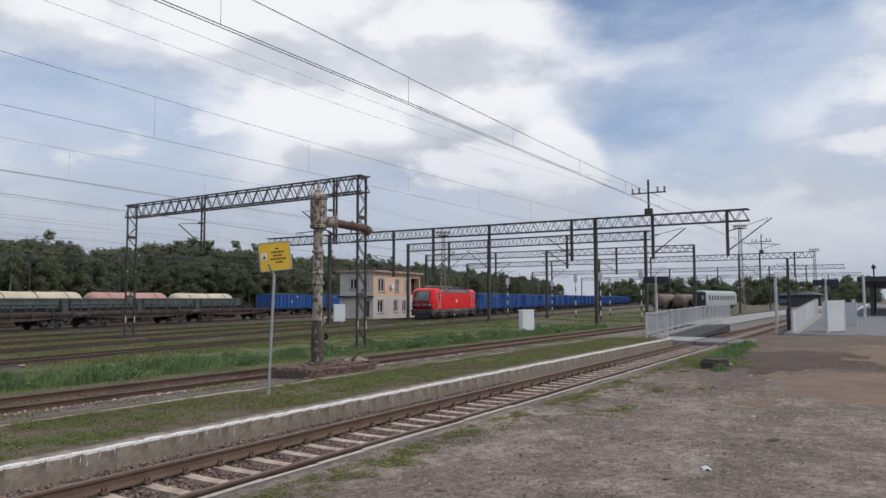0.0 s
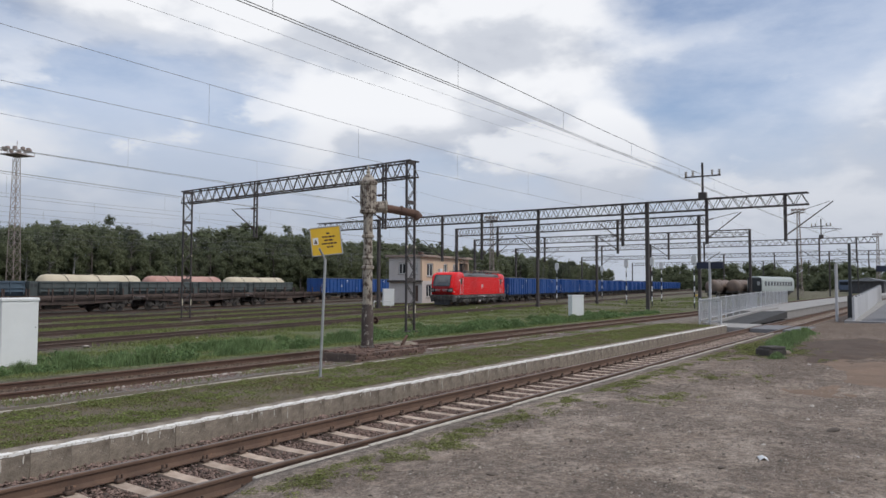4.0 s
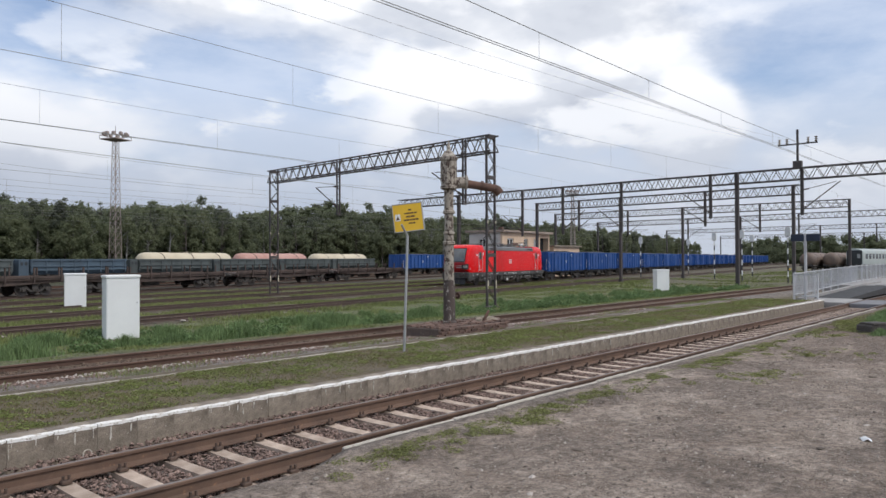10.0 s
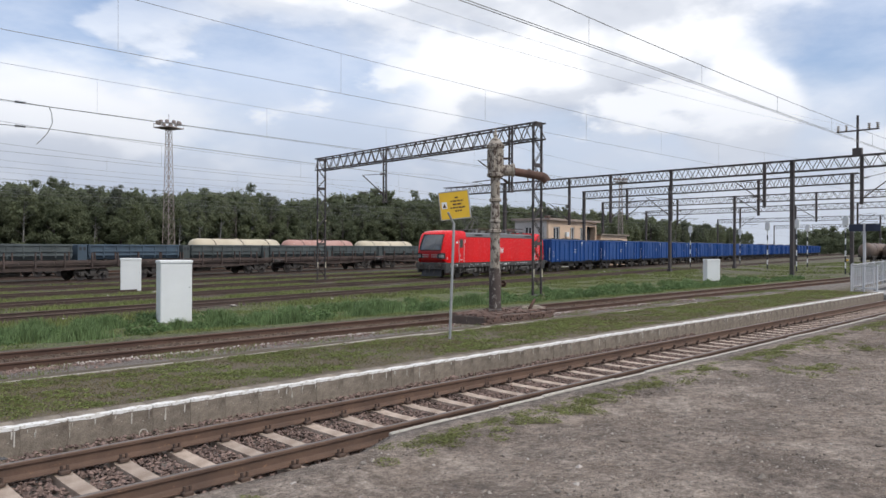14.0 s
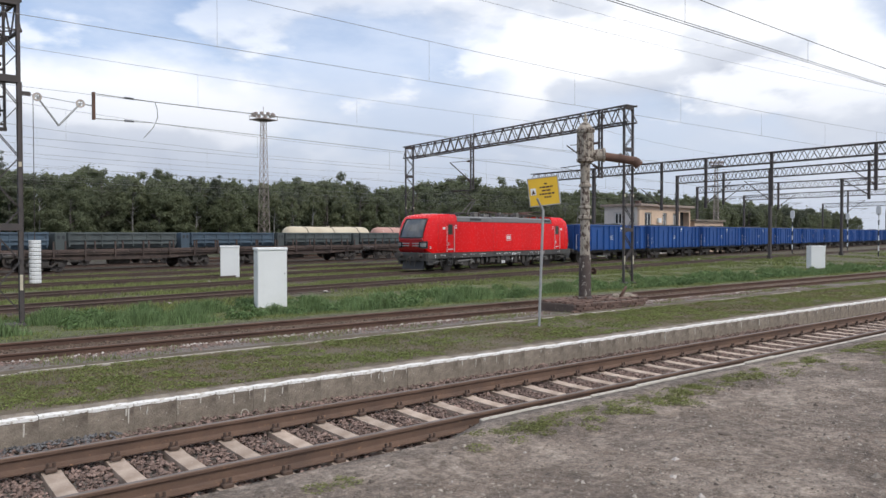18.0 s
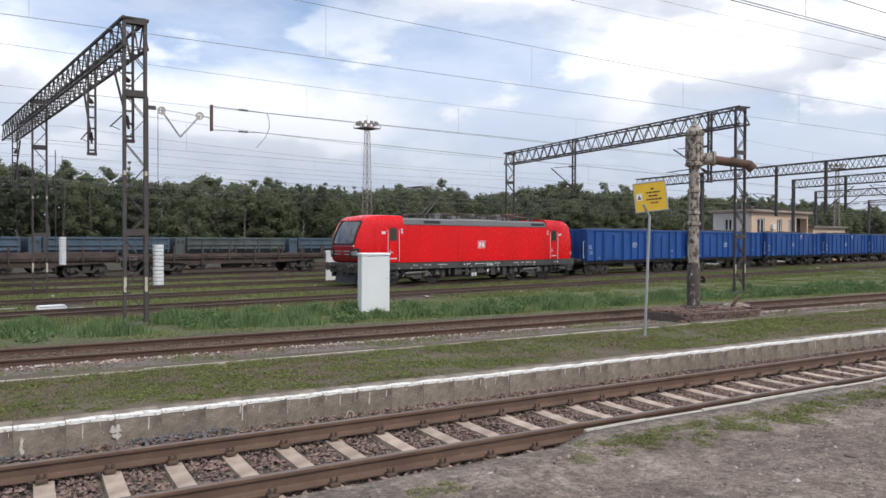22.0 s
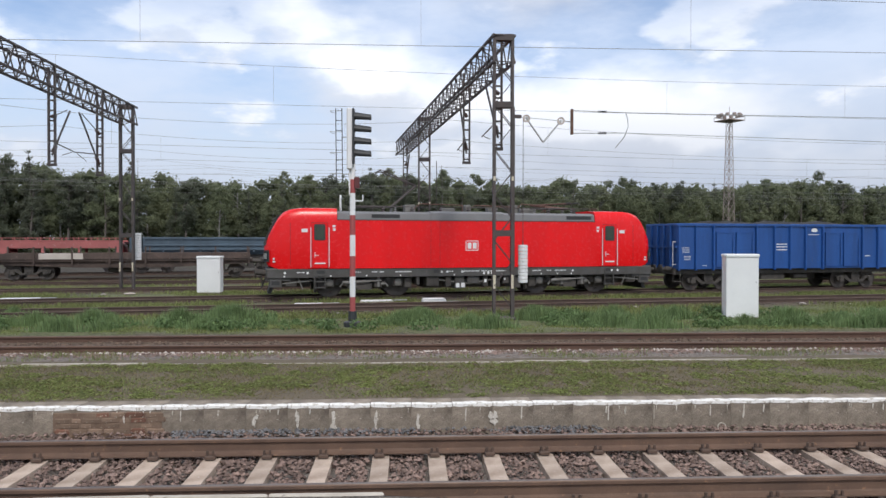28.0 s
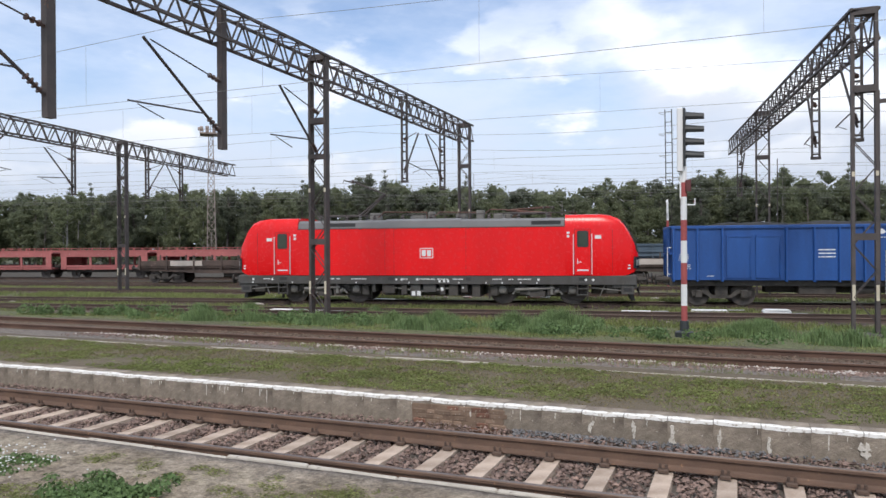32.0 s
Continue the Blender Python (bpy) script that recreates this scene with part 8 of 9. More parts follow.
def cores(rng, centres, vs, fs, k=0.5):
    """Rough lumps of foliage inside the sprays, so that a clump is dense."""
    oct_ = [(1, 0, 0), (-1, 0, 0), (0, 1, 0), (0, -1, 0), (0, 0, 1), (0, 0, -1)]
    tris = [(0, 2, 4), (2, 1, 4), (1, 3, 4), (3, 0, 4), (2, 0, 5), (1, 2, 5), (3, 1, 5), (0, 3, 5)]
    for cx, cy, cz, r in centres:
        b = len(vs)
        for x, y, z in oct_:
            q = r * k * rng.uniform(0.8, 1.25)
            vs.append((cx + x * q, cy + y * q, cz + z * q * 0.8))
        fs += [(b + i, b + j, b + l) for i, j, l in tris]


def tree_kind(kind, seed, h, far=False):
    rng = np.random.default_rng(seed)
    t = Mesh()
    lean = rng.uniform(-0.3, 0.3, 2)
    at = lambda f: (lean[0] * f + 0.12 * math.sin(5 * f + seed), lean[1] * f, h * f)
    fs_ = (-0.02, 0.2, 0.45, 0.7, 0.93)
    rad = (0.2, 0.16, 0.12, 0.07, 0.02) if kind != "birch" else (0.13, 0.11, 0.08, 0.05, 0.015)
    for a, b, r, q in zip(fs_, fs_[1:], rad, rad[1:]):
        t.rod(at(a), at(b), r, 7, q)
    cl = []

    def limb(f, x, y, z):
        t.rod(at(max(0.1, f - 0.09)), (x, y, z), 0.045, 4, 0.012)

    if kind == "spire":
        for k in range(15):
            f = 0.16 + 0.84 * k / 14
            w = (1.0 - f) * 1.9 + 0.12
            for j in range(5 if k < 8 else 3 if k < 13 else 1):
                a, q = rng.uniform(0, 6.28), rng.uniform(0.5, 1.0)
                x, y, z = at(f)[0] + w * q * math.cos(a), at(f)[1] + w * q * math.sin(a), h * f - 0.15 * w
                if j < 2:
                    limb(f, x, y, z)
                cl.append((x, y, z, 0.26 + 0.42 * (1 - f) + 0.14 * rng.random()))
    elif kind == "pine":
        for k in range(46):
            f = 0.42 + 0.57 * rng.random() ** 0.8
            env = 1.75 * math.sin(math.pi * min(1.0, (1.07 - f) / 0.66)) ** 0.7
            a, q = rng.uniform(0, 6.28), rng.uniform(0.3, 1.0)
            x, y, z = at(f)[0] + env * q * math.cos(a), at(f)[1] + env * q * math.sin(a), h * f
            if k % 2:
                limb(f, x, y, z)
            cl.append((x, y, z, rng.uniform(0.38, 0.75)))
    else:
        wide, lo = {"round": (2.7, 0.12), "birch": (1.8, 0.16)}[kind]
        boughs = [(rng.uniform(0, 6.28), rng.uniform(lo + 0.1, 0.92)) for i in range(9)]
        for k in range(62 if kind == "round" else 52):
            a0, f0 = boughs[k % 9]
            f = min(0.985, max(lo, f0 + rng.normal(0, 0.09)))
            env = wide * (math.sin(math.pi * min(1.0, (f - lo + 0.12) / (1.14 - lo))) ** 0.65)
            a, q = a0 + rng.normal(0, 0.55), rng.uniform(0.35, 1.0) ** 0.7
            x, y, z = at(f)[0] + env * q * math.cos(a), at(f)[1] + env * q * math.sin(a), h * f
            if k % 3 == 0:
                limb(f, x, y, z)
            cl.append((x, y, z, rng.uniform(0.5, 0.95) if kind == "round" else rng.uniform(0.38, 0.72)))
        for k in range(5):
            f = 0.9 + 0.1 * rng.random()
            cl.append((at(f)[0] + rng.normal(0, 0.25), at(f)[1] + rng.normal(0, 0.25), h * f, rng.uniform(0.35, 0.55)))
    per, size = {"round": (250, 0.23), "birch": (340, 0.2), "pine": (360, 0.2), "spire": (380, 0.19)}[kind]
    if far:
        per, size = per * 0.25, size * 1.9
    vs, fs = needle_cloud(rng, cl, per, size, 0.7 if kind == "pine" else 0.85)
    cores(rng, cl, vs, fs, 0.42)
    return t, vs, fs


def crest(x):
    """How the wood's height swells and dips along its edge, in metres over the ground."""
    return float(np.interp(x, (-140, -60, -46, -38, -22, 0, 18, 30, 45, 65, 74, 84, 99, 121, 150, 200, 330), (12.4, 12.4, 13.2, 11.8, 11.2, 12.2, 11.6, 11.8, 11.0, 13.0, 11.6, 12.6, 15.4, 13.2, 14.6, 14.4, 12.5)))


def make_trees():
    protos = {}
    words = {"pine": "tall dark pine tree with a bare lower trunk", "spire": "slim dark conifer with a pointed top in the wood", "round": "leafy dark green broadleaf tree at the edge of the wood", "birch": "slender birch tree with light foliage and a pale trunk"}
    for kind, seed, h in (("round", 1, 9.6), ("round", 2, 10.4), ("round", 7, 9.0), ("round", 8, 11.0), ("birch", 3, 10.0), ("birch", 4, 11.2), ("birch", 9, 10.4), ("pine", 5, 11.4), ("pine", 6, 10.4), ("spire", 10, 10.8), ("spire", 11, 11.6)):
        for far in (False, True):
            t, vs, fs = tree_kind(kind, seed, h, far)
            protos.setdefault((kind, far), []).append((t.data("trunk", BIRCH if kind == "birch" else BARK), quick("crown", vs, fs, LEAF[kind])))
    rnd = random.Random(21)
    for dy, step, sc in ((0, 3.2, 0.92), (4.0, 3.4, 1.0), (8.5, 3.6, 1.06)):
        x = -125.0
        while x < 330:
            x += step * rnd.uniform(0.6, 1.4) * (1.0 if x < 140 else 1.5)
            y = 93 + 0.12 * x + dy + rnd.uniform(-1.6, 1.6)
            young = min(1.0, max(0.0, (32 - x) / 30))  # conifers and birches in the west, broadleaves in the east
            kind = rnd.choices(("round", "birch", "pine", "spire"), (0.62 - 0.44 * young, 0.22 + 0.12 * young, 0.1 + 0.16 * young, 0.06 + 0.16 * young))[0]
            tr, cr = rnd.choice(protos[kind, x > 130])
            s = sc * rnd.uniform(0.84, 1.06) * crest(x) / 11.4
            t = thing("tree", words[kind], "tree", Matrix.Translation((x, y, -0.6)) @ pose(0, 0, 0, 0, 0, rnd.uniform(0, 360)) @ Matrix.Diagonal((s * rnd.uniform(0.9, 1.15), s * rnd.uniform(0.9, 1.15), s, 1)), "trees of the wood edge")
            share("trunk", tr, t, Matrix())
            share("crown", cr, t, Matrix())
    # undergrowth that closes the foot of the wood
    rng = np.random.default_rng(33)
    cl = []
    for i in range(1500):
        x = rng.uniform(-130, 330)
        dy = rng.uniform(-1.5, 9)
        cl.append((x, 93.0 + 0.12 * x + dy, rng.uniform(0.2, 1.6 if dy < 1.0 else 5.0), rng.uniform(0.7, 1.4)))
    vs, fs = needle_cloud(rng, cl, 85, 0.3)
    cores(rng, cl, vs, fs, 0.6)
    tagged(new("undergrowth", quick("undergrowth", vs, fs, LEAF["round"])), "dense dark bushes at the foot of the wood", "undergrowth", kind="stuff")
    # the wood behind
    cl = []
    for i in range(6500):
        x = rng.uniform(-135, 340)
        top = crest(x) * (0.86 + 0.1 * noise.noise((x * 0.4, 5.0, 0)))
        cl.append((x, 104 + 0.12 * x + rng.uniform(0, 8), top * (1 - 0.92 * rng.random() ** 1.3), rng.uniform(0.9, 1.7)))
    vs, fs = needle_cloud(rng, cl, 36, 0.42)
    cores(rng, cl, vs, fs, 0.7)
    tagged(new("wood", quick("wood", vs, fs, LEAF["round"])), "dark depth of the wood behind its edge", "wood", kind="stuff")
    cl = []
    for i in range(1500):
        x = 320 + 700 * rng.random() ** 1.5
        y = x * rng.uniform(0.0, 0.34)
        cl.append((x, y, rng.uniform(0.5, 10), rng.uniform(1.6, 3.0)))
    for i in range(500):
        x = -135 - 250 * rng.random()
        cl.append((x, rng.uniform(20, 80), rng.uniform(0.5, 8), rng.uniform(1.8, 3.0)))
    vs, fs = needle_cloud(rng, cl, 22, 0.75)
    cores(rng, cl, vs, fs, 0.7)
    tagged(new("far_wood", quick("far_wood", vs, fs, LEAF["round"])), "far wood along the railway", "wood", kind="stuff")


make_trees()


# ---- grass, weeds and stones ----
GRASS = mat("grass_blade", (0.225, 0.262, 0.095), (0.17, 0.195, 0.076), scale=0.5, fine=5, rough=0.7, bump=0, per=0.4, thin=0.35, spec=0.2)
GRASS_DRY = mat("grass_dry", (0.25, 0.225, 0.11), (0.18, 0.15, 0.08), scale=0.5, fine=5, rough=0.8, bump=0, per=0.35, thin=0.35, spec=0.2)
WEED = mat("weed_leaf", (0.165, 0.25, 0.1), (0.11, 0.17, 0.07), scale=0.5, fine=5, rough=0.65, bump=0, per=0.35, thin=0.35, spec=0.2)


FERN = mat("weed_fern", (0.225, 0.315, 0.14), (0.155, 0.225, 0.1), scale=0.6, fine=5, rough=0.7, bump=0, per=0.4, thin=0.35, spec=0.2)
DIRTGRASS = mat("dirt_grass", (0.255, 0.275, 0.105), (0.19, 0.2, 0.08), scale=0.9, fine=5, rough=0.75, bump=0, per=0.5, thin=0.35, spec=0.2)
TURFLEAF = mat("turf_leaf", (0.235, 0.27, 0.09), (0.165, 0.19, 0.068), scale=0.8, fine=5, rough=0.75, bump=0, per=0.45, thin=0.35, spec=0.2)


def patchy(x, y, scale, seed):
    return np.array([noise.noise((a * scale, b * scale, seed)) for a, b in zip(x, y)])


def blades(name, label, x, y, z, h, w, material, lean=0.5, seed=1, short=False):
    """Bent two-piece blades at the given feet; short ones are single slivers."""
    rng = np.random.default_rng(seed)
    n = len(x)
    a, b = rng.uniform(0, 2 * np.pi, n), rng.uniform(0, 2 * np.pi, n)
    ux, uy = np.cos(a) * w / 2, np.sin(a) * w / 2
    lx, ly = np.cos(b) * h * lean * rng.random(n), np.sin(b) * h * lean * rng.random(n)
    rows = [(x - ux, y - uy, z - 0.01), (x + ux, y + uy, z - 0.01)]
    if not short:
        rows += [(x + ux * 0.7 + lx * 0.4, y + uy * 0.7 + ly * 0.4, z + h * 0.6), (x - ux * 0.7 + lx * 0.4, y - uy * 0.7 + ly * 0.4, z + h * 0.6)]
    rows.append((x + lx, y + ly, z + h))
    k = len(rows)
    v = np.stack([np.stack(r, 1) for r in rows], 1)
    base = np.arange(n)[:, None] * k
    faces = (base + [0, 1, 2]).tolist() if short else (base + [0, 1, 2, 3]).tolist() + (base + [3, 2, 4]).tolist()
    tagged(new(name, quick(name, v.reshape(-1, 3).tolist(), faces, material)), label, "grass", kind="stuff")


def height_at(y):
    return np.where((y > PF_Y0 + 0.3) & (y < PF_Y1), PF_Z - 0.01, np.interp(y, [p[0] for p in GROUND_PTS], [p[1] for p in GROUND_PTS]))


def scatter(n, x0, x1, y0, y1, seed, yard=False, scale=0.6, cut=0.0, near=0.0):
    rng = np.random.default_rng(seed)
    x, y = rng.uniform(x0, x1, n), rng.uniform(y0, y1, n)
    if yard:
        y = y + SLOPE * x
    keep = patchy(x, y, scale, seed * 1.7) + rng.normal(0, 0.12, n) > cut
    return x[keep], y[keep], rng


def low_patches(name, label, centres, seed, size=0.032, per=11000, flat=0.32, level=None, material=None):
    """Low mats of small leaves on the ground."""
    rng = np.random.default_rng(seed)
    vs, fs = leaf_cloud(rng, centres, per, size)
    v = np.array(vs)
    v[:, 2] = np.abs(v[:, 2]) * flat + (np.interp(v[:, 1], [p[0] for p in GROUND_PTS], [p[1] for p in GROUND_PTS]) - 0.005 if level is None else level)
    tagged(new(name, quick(name, v.tolist(), fs, material or GRASS)), label, "grass", kind="stuff")


def clear(x, y):
    """Where no weeds grow: bare ground round the feet of the signal, the masts and the cabinet."""
    ok = np.ones(len(x), bool)
    for cx, cy, rx, ry in ((-1.36, 21.5, 0.9, 1.5), (3.6, 22.6, 0.9, 1.0), (11.4, 23.5, 0.9, 0.9)):
        ok &= ((x - cx) / rx) ** 2 + ((y - cy) / ry) ** 2 > 1 + 0.5 * np.sin(7 * x + 5 * y)
    return ok


def make_grass():
    x, y, rng = scatter(110000, -16, 38, PF_Y0 + 0.45, 12.26, 1, cut=0.0, scale=1.9)
    blades("grass", "short patchy grass on the platform", x, y, height_at(y), rng.uniform(0.006, 0.02, len(x)), 0.016, GRASS, 3.2, 2, True)
    x, y, rng = scatter(110000, -16, 38, PF_Y0 + 0.4, 12.28, 2, cut=-0.1)
    blades("dry_grass", "dry short grass on the platform", x, y, height_at(y), rng.uniform(0.006, 0.02, len(x)), 0.014, GRASS_DRY, 3.0, 3, True)
    rng = np.random.default_rng(47)
    cl = []
    for i in range(8500):
        x, y = rng.uniform(-16, 38), rng.uniform(PF_Y0 + 0.5, 12.24)
        n = noise.noise((x * 0.5, y * 1.1, 8.0)) + 0.7 * noise.noise((x * 1.6, y * 2.6, 2.0))
        if n + rng.normal(0, 0.18) > 0.0:
            cl.append((x, y, 0.0, rng.uniform(0.05, 0.15)))
    low_patches("turf_tufts", "low green tufts on the platform", cl, 48, 0.034, 5200, 0.42, PF_Z - 0.028, TURFLEAF)
    # between the second track and the yard
    x, y, rng = scatter(420000, -24, 62, 18.0, 36.0, 3, cut=0.0, scale=0.55)
    ok = (y < 26.3 + SLOPE * x + 0.2) & clear(x, y)
    x, y = x[ok], y[ok]
    hgt = rng.uniform(0.02, 0.075, len(x)) * (1 + 1.4 * np.clip(patchy(x, y, 0.5, 9.0), 0, 1))
    blades("grass", "rough green grass between the tracks", x, y, height_at(y), hgt, 0.024, GRASS, 1.9, 4, True)
    rng = np.random.default_rng(44)
    cl = []
    for i in range(1500):
        x, y = rng.uniform(-24, 62), rng.uniform(18.8, 25.6)
        big = noise.noise((x * 0.28, y * 0.5, 6.0))
        if big + min(0.0, 0.12 * (y - 20.6)) + rng.normal(0, 0.15) > 0.02 and clear(np.array([x]), np.array([y]))[0]:
            r = rng.uniform(0.10, 0.2) + 0.22 * max(0.0, big)
            cl.append((x, y, float(height_at(np.array([y]))[0]) + 0.5 * r, r))
    vs, fs = leaf_cloud(rng, cl, 2600, 0.075)
    tagged(new("weeds", quick("weeds", vs, fs, WEED)), "leafy green weeds in clumps between the tracks", "weeds", kind="stuff")
    # feathery mounds of taller weeds
    feet = []
    mounds = [(-6.7, 22.9, 1.0), (-5.1, 23.0, 1.3), (-9.4, 23.2, 0.9), (-11.0, 22.8, 0.8), (0.1, 22.9, 0.7), (4.6, 24.2, 0.8), (7.0, 23.8, 0.9), (9.2, 24.1, 0.8), (17.5, 20.7, 1.2), (12.8, 19.3, 1.0), (24.0, 21.8, 1.1), (34.6, 19.2, 1.0), (12.3, 22.6, 1.0)]
    mounds += [(rng.uniform(-24, 58), rng.uniform(18.8, 26.4), rng.uniform(0.2, 0.85)) for i in range(120)]
    mounds = [q for q in mounds if not (-2.4 < q[0] < -0.4 or 2.8 < q[0] < 4.4 or 8.4 < q[0] < 10.2 and q[1] < 23.5)]
    for cx, cy, r in mounds:
        n = int(1300 * r)
        d = np.abs(rng.normal(0, 0.5, n)) * r
        a = rng.uniform(0, 6.28, n)
        hh = (0.16 + 0.42 * r) * np.exp(-((d / (0.8 * r)) ** 2)) * rng.uniform(0.45, 1.1, n)
        feet.append(np.stack([cx + 1.5 * d * np.cos(a), cy + 0.8 * d * np.sin(a), hh], 1))
    feet = np.concatenate(feet)
    feet = feet[(feet[:, 1] > 18.3) & (feet[:, 2] > 0.05) & clear(feet[:, 0], feet[:, 1])]
    blades("tall_weeds", "feathery mounds of pale green weeds between the tracks", feet[:, 0], feet[:, 1], height_at(feet[:, 1]), feet[:, 2], 0.022, FERN, 0.55, 61)
    for k, (v0, v1, n, cut) in enumerate(((29.6, 32.7, 70000, -0.1), (35.3, 38.9, 70000, -0.2), (41.6, 45.0, 50000, -0.2), (47.8, 51.0, 40000, -0.1), (24.8, 27.2, 40000, -0.1))):
        x, y, rng = scatter(n, -50, 80, v0, v1, 10 + k, True, 0.3, cut)
        blades("grass", "rough grass between the yard tracks", x, y, np.full(len(x), -0.5), rng.uniform(0.06, 0.2, len(x)), 0.05, GRASS, 1.0, 20 + k, True)
    x, y, rng = scatter(70000, 60, 150, 19.0, 46.0, 16, cut=0.16, scale=0.22)
    blades("grass", "rough grass far along the yard", x, y, np.full(len(x), -0.5), rng.uniform(0.05, 0.2, len(x)), 0.1, GRASS, 1.2, 34, True)
    x, y, rng = scatter(30000, -14, 40, 13.0, 14.7, 17, cut=0.12, scale=0.8)
    blades("grass", "thin grass by the second track", x, y, height_at(y), rng.uniform(0.03, 0.12, len(x)), 0.014, GRASS, 0.9, 31, True)
    # along the near rail and in tufts on the dirt
    rng = np.random.default_rng(45)
    cl = []
    for i in range(3000):
        x = rng.uniform(-12, 36)
        y = 6.52 - abs(rng.normal(0, 0.38)) if x > 1 else rng.uniform(4.5, 6.35)
        if 0.7 < x < 5.6 and (y > 5.9 or rng.random() < 0.75):
            continue
        if noise.noise((x * 0.45, y * 0.8, 3.0)) + (0.3 * (y - 6.0) if x > 1 else 0.0) + rng.normal(0, 0.1) > (-0.1 if x > 1 else 0.0):
            cl.append((x, y, 0.0, rng.uniform(0.06, 0.17)))
    low_patches("grass", "low patches of grass along the near rail", cl, 46, 0.028, 8500, 0.36, None, DIRTGRASS)
    feet = []
    rng = np.random.default_rng(40)
    for cx, cy, r, n in ((8.7, 5.75, 0.5, 1100), (11.1, 5.9, 0.45, 900), (13.1, 6.0, 0.4, 500), (14.3, 4.6, 0.7, 1300), (13.6, 4.7, 0.35, 400), (18.0, 4.65, 0.7, 900), (19.4, 4.3, 0.6, 800), (18.5, 3.7, 0.35, 300), (22.8, 5.2, 0.8, 1400), (25.4, 4.7, 1.1, 4200), (27.2, 5.6, 1.3, 3400), (23.4, 2.9, 0.3, 200), (6.4, 6.0, 0.5, 700), (16.2, 5.9, 0.6, 900), (20.5, 6.0, 0.6, 800)):
        for q in range(max(6, n // 55)):
            a, d = rng.uniform(0, 6.28), r * abs(rng.normal(0, 0.6))
            feet.append((cx + d * math.cos(a) * 1.5, cy + d * math.sin(a), 0.0, rng.uniform(0.06, 0.16) * (1 if r < 1 else 2.0)))
    low_patches("grass", "loose low tufts of grass on the grey dirt", feet, 41, 0.03, 5200, 0.5, None, DIRTGRASS)
    # a clump of weeds and a daisy patch at the end of the dirt
    cl = []
    for k in range(60):
        a, d = rng.uniform(0, 6.28), abs(rng.normal(0, 0.24))
        cl.append((-5.15 + d * math.cos(a) * 1.2, 5.2 + d * math.sin(a), 0.0, rng.uniform(0.07, 0.16)))
    low_patches("weeds", "dense green clump of weeds on the dirt", cl, 42, 0.04, 7000, 0.95, None, WEED)
    cl = []
    for k in range(40):
        cl.append((-6.95 + rng.normal(0, 0.32), 5.45 + rng.normal(0, 0.22), 0.0, rng.uniform(0.05, 0.12)))
    low_patches("weeds", "green weeds below white daisies", cl, 43, 0.034, 7000, 0.9, None, WEED)
    m = Mesh()
    for k in range(130):
        cx, cy = -6.95 + rng.normal(0, 0.3), 5.45 + rng.normal(0, 0.2)
        z = float(height_at(np.array([cy]))[0]) + rng.uniform(0.05, 0.17)
        m.lathe(cx, cy, [(0.003, z - 0.006), (0.011, z), (0.008, z + 0.004)], 6)
    o = part("daisies", m, WHITE)
    tagged(o, "small white daisy heads above the weeds", "flowers", kind="stuff")


make_grass()


def stones(name, label, x, y, z, r, material, seed=1):
    rng = np.random.default_rng(seed)
    n = len(x)
    dirs = np.array([(1, 0, 0), (-1, 0, 0), (0, 1, 0), (0, -1, 0), (0, 0, 1), (0, 0, -1)], float)
    v = dirs[None] * rng.uniform(0.55, 1.25, (n, 6, 1)) + rng.normal(0, 0.16, (n, 6, 3))
    a = rng.uniform(0, 6.28, n)
    c, s = np.cos(a)[:, None], np.sin(a)[:, None]
    px, py = v[..., 0] * c - v[..., 1] * s, v[..., 0] * s + v[..., 1] * c
    r = np.asarray(r).reshape(-1, 1) * np.ones((n, 1))
    out = np.stack([x[:, None] + px * r, y[:, None] + py * r, z[:, None] + v[..., 2] * r * 0.75], 2)
    tri = np.array([(0, 2, 4), (2, 1, 4), (1, 3, 4), (3, 0, 4), (2, 0, 5), (1, 2, 5), (3, 1, 5), (0, 3, 5)])
    f = (np.arange(n)[:, None, None] * 6 + tri[None]).reshape(-1, 3).tolist()
    tagged(new(name, quick(name, out.reshape(-1, 3).tolist(), f, material)), label, "stones", kind="stuff")


SOIL_DARK = mat("dug_earth", (0.105, 0.072, 0.053), (0.066, 0.045, 0.034), (0.16, 0.11, 0.08), scale=1.4, fine=18, rough=1.0, bump=0.8)
SOIL_RED = mat("sandy_earth", (0.235, 0.16, 0.112), (0.155, 0.105, 0.076), (0.3, 0.22, 0.165), scale=0.9, fine=16, rough=1.0, bump=0.8)


def soil(label, cx, cy, rx, ry, h, material, seed):
    """A low uneven spread of dug earth that runs out into the ground."""
    nx, ny = 44, 30
    v, f = [], []
    for i in range(nx):
        for j in range(ny):
            a, b = -1.25 + 2.5 * i / (nx - 1), -1.25 + 2.5 * j / (ny - 1)
            x, y = cx + a * rx, cy + b * ry
            r = math.hypot(a, b) + 0.3 * noise.noise((x * 0.5, y * 0.9, seed)) + 0.12 * noise.noise((x * 1.8, y * 2.6, seed))
            z = ground_z(y) + h * (1 - r * r) + 0.5 * h * noise.noise((x * 1.1, y * 1.6, seed + 3.0)) * max(0.0, 1 - r) + 0.012 * noise.noise((x * 4, y * 4, seed))
            v.append((x, y, max(z, ground_z(y) - 0.06)))
    for i in range(nx - 1):
        for j in range(ny - 1):
            a = i * ny + j
            f.append((a, a + ny, a + ny + 1, a + 1))
    tagged(new("soil", quick("soil", v, f, material)), label, "earth", kind="stuff")


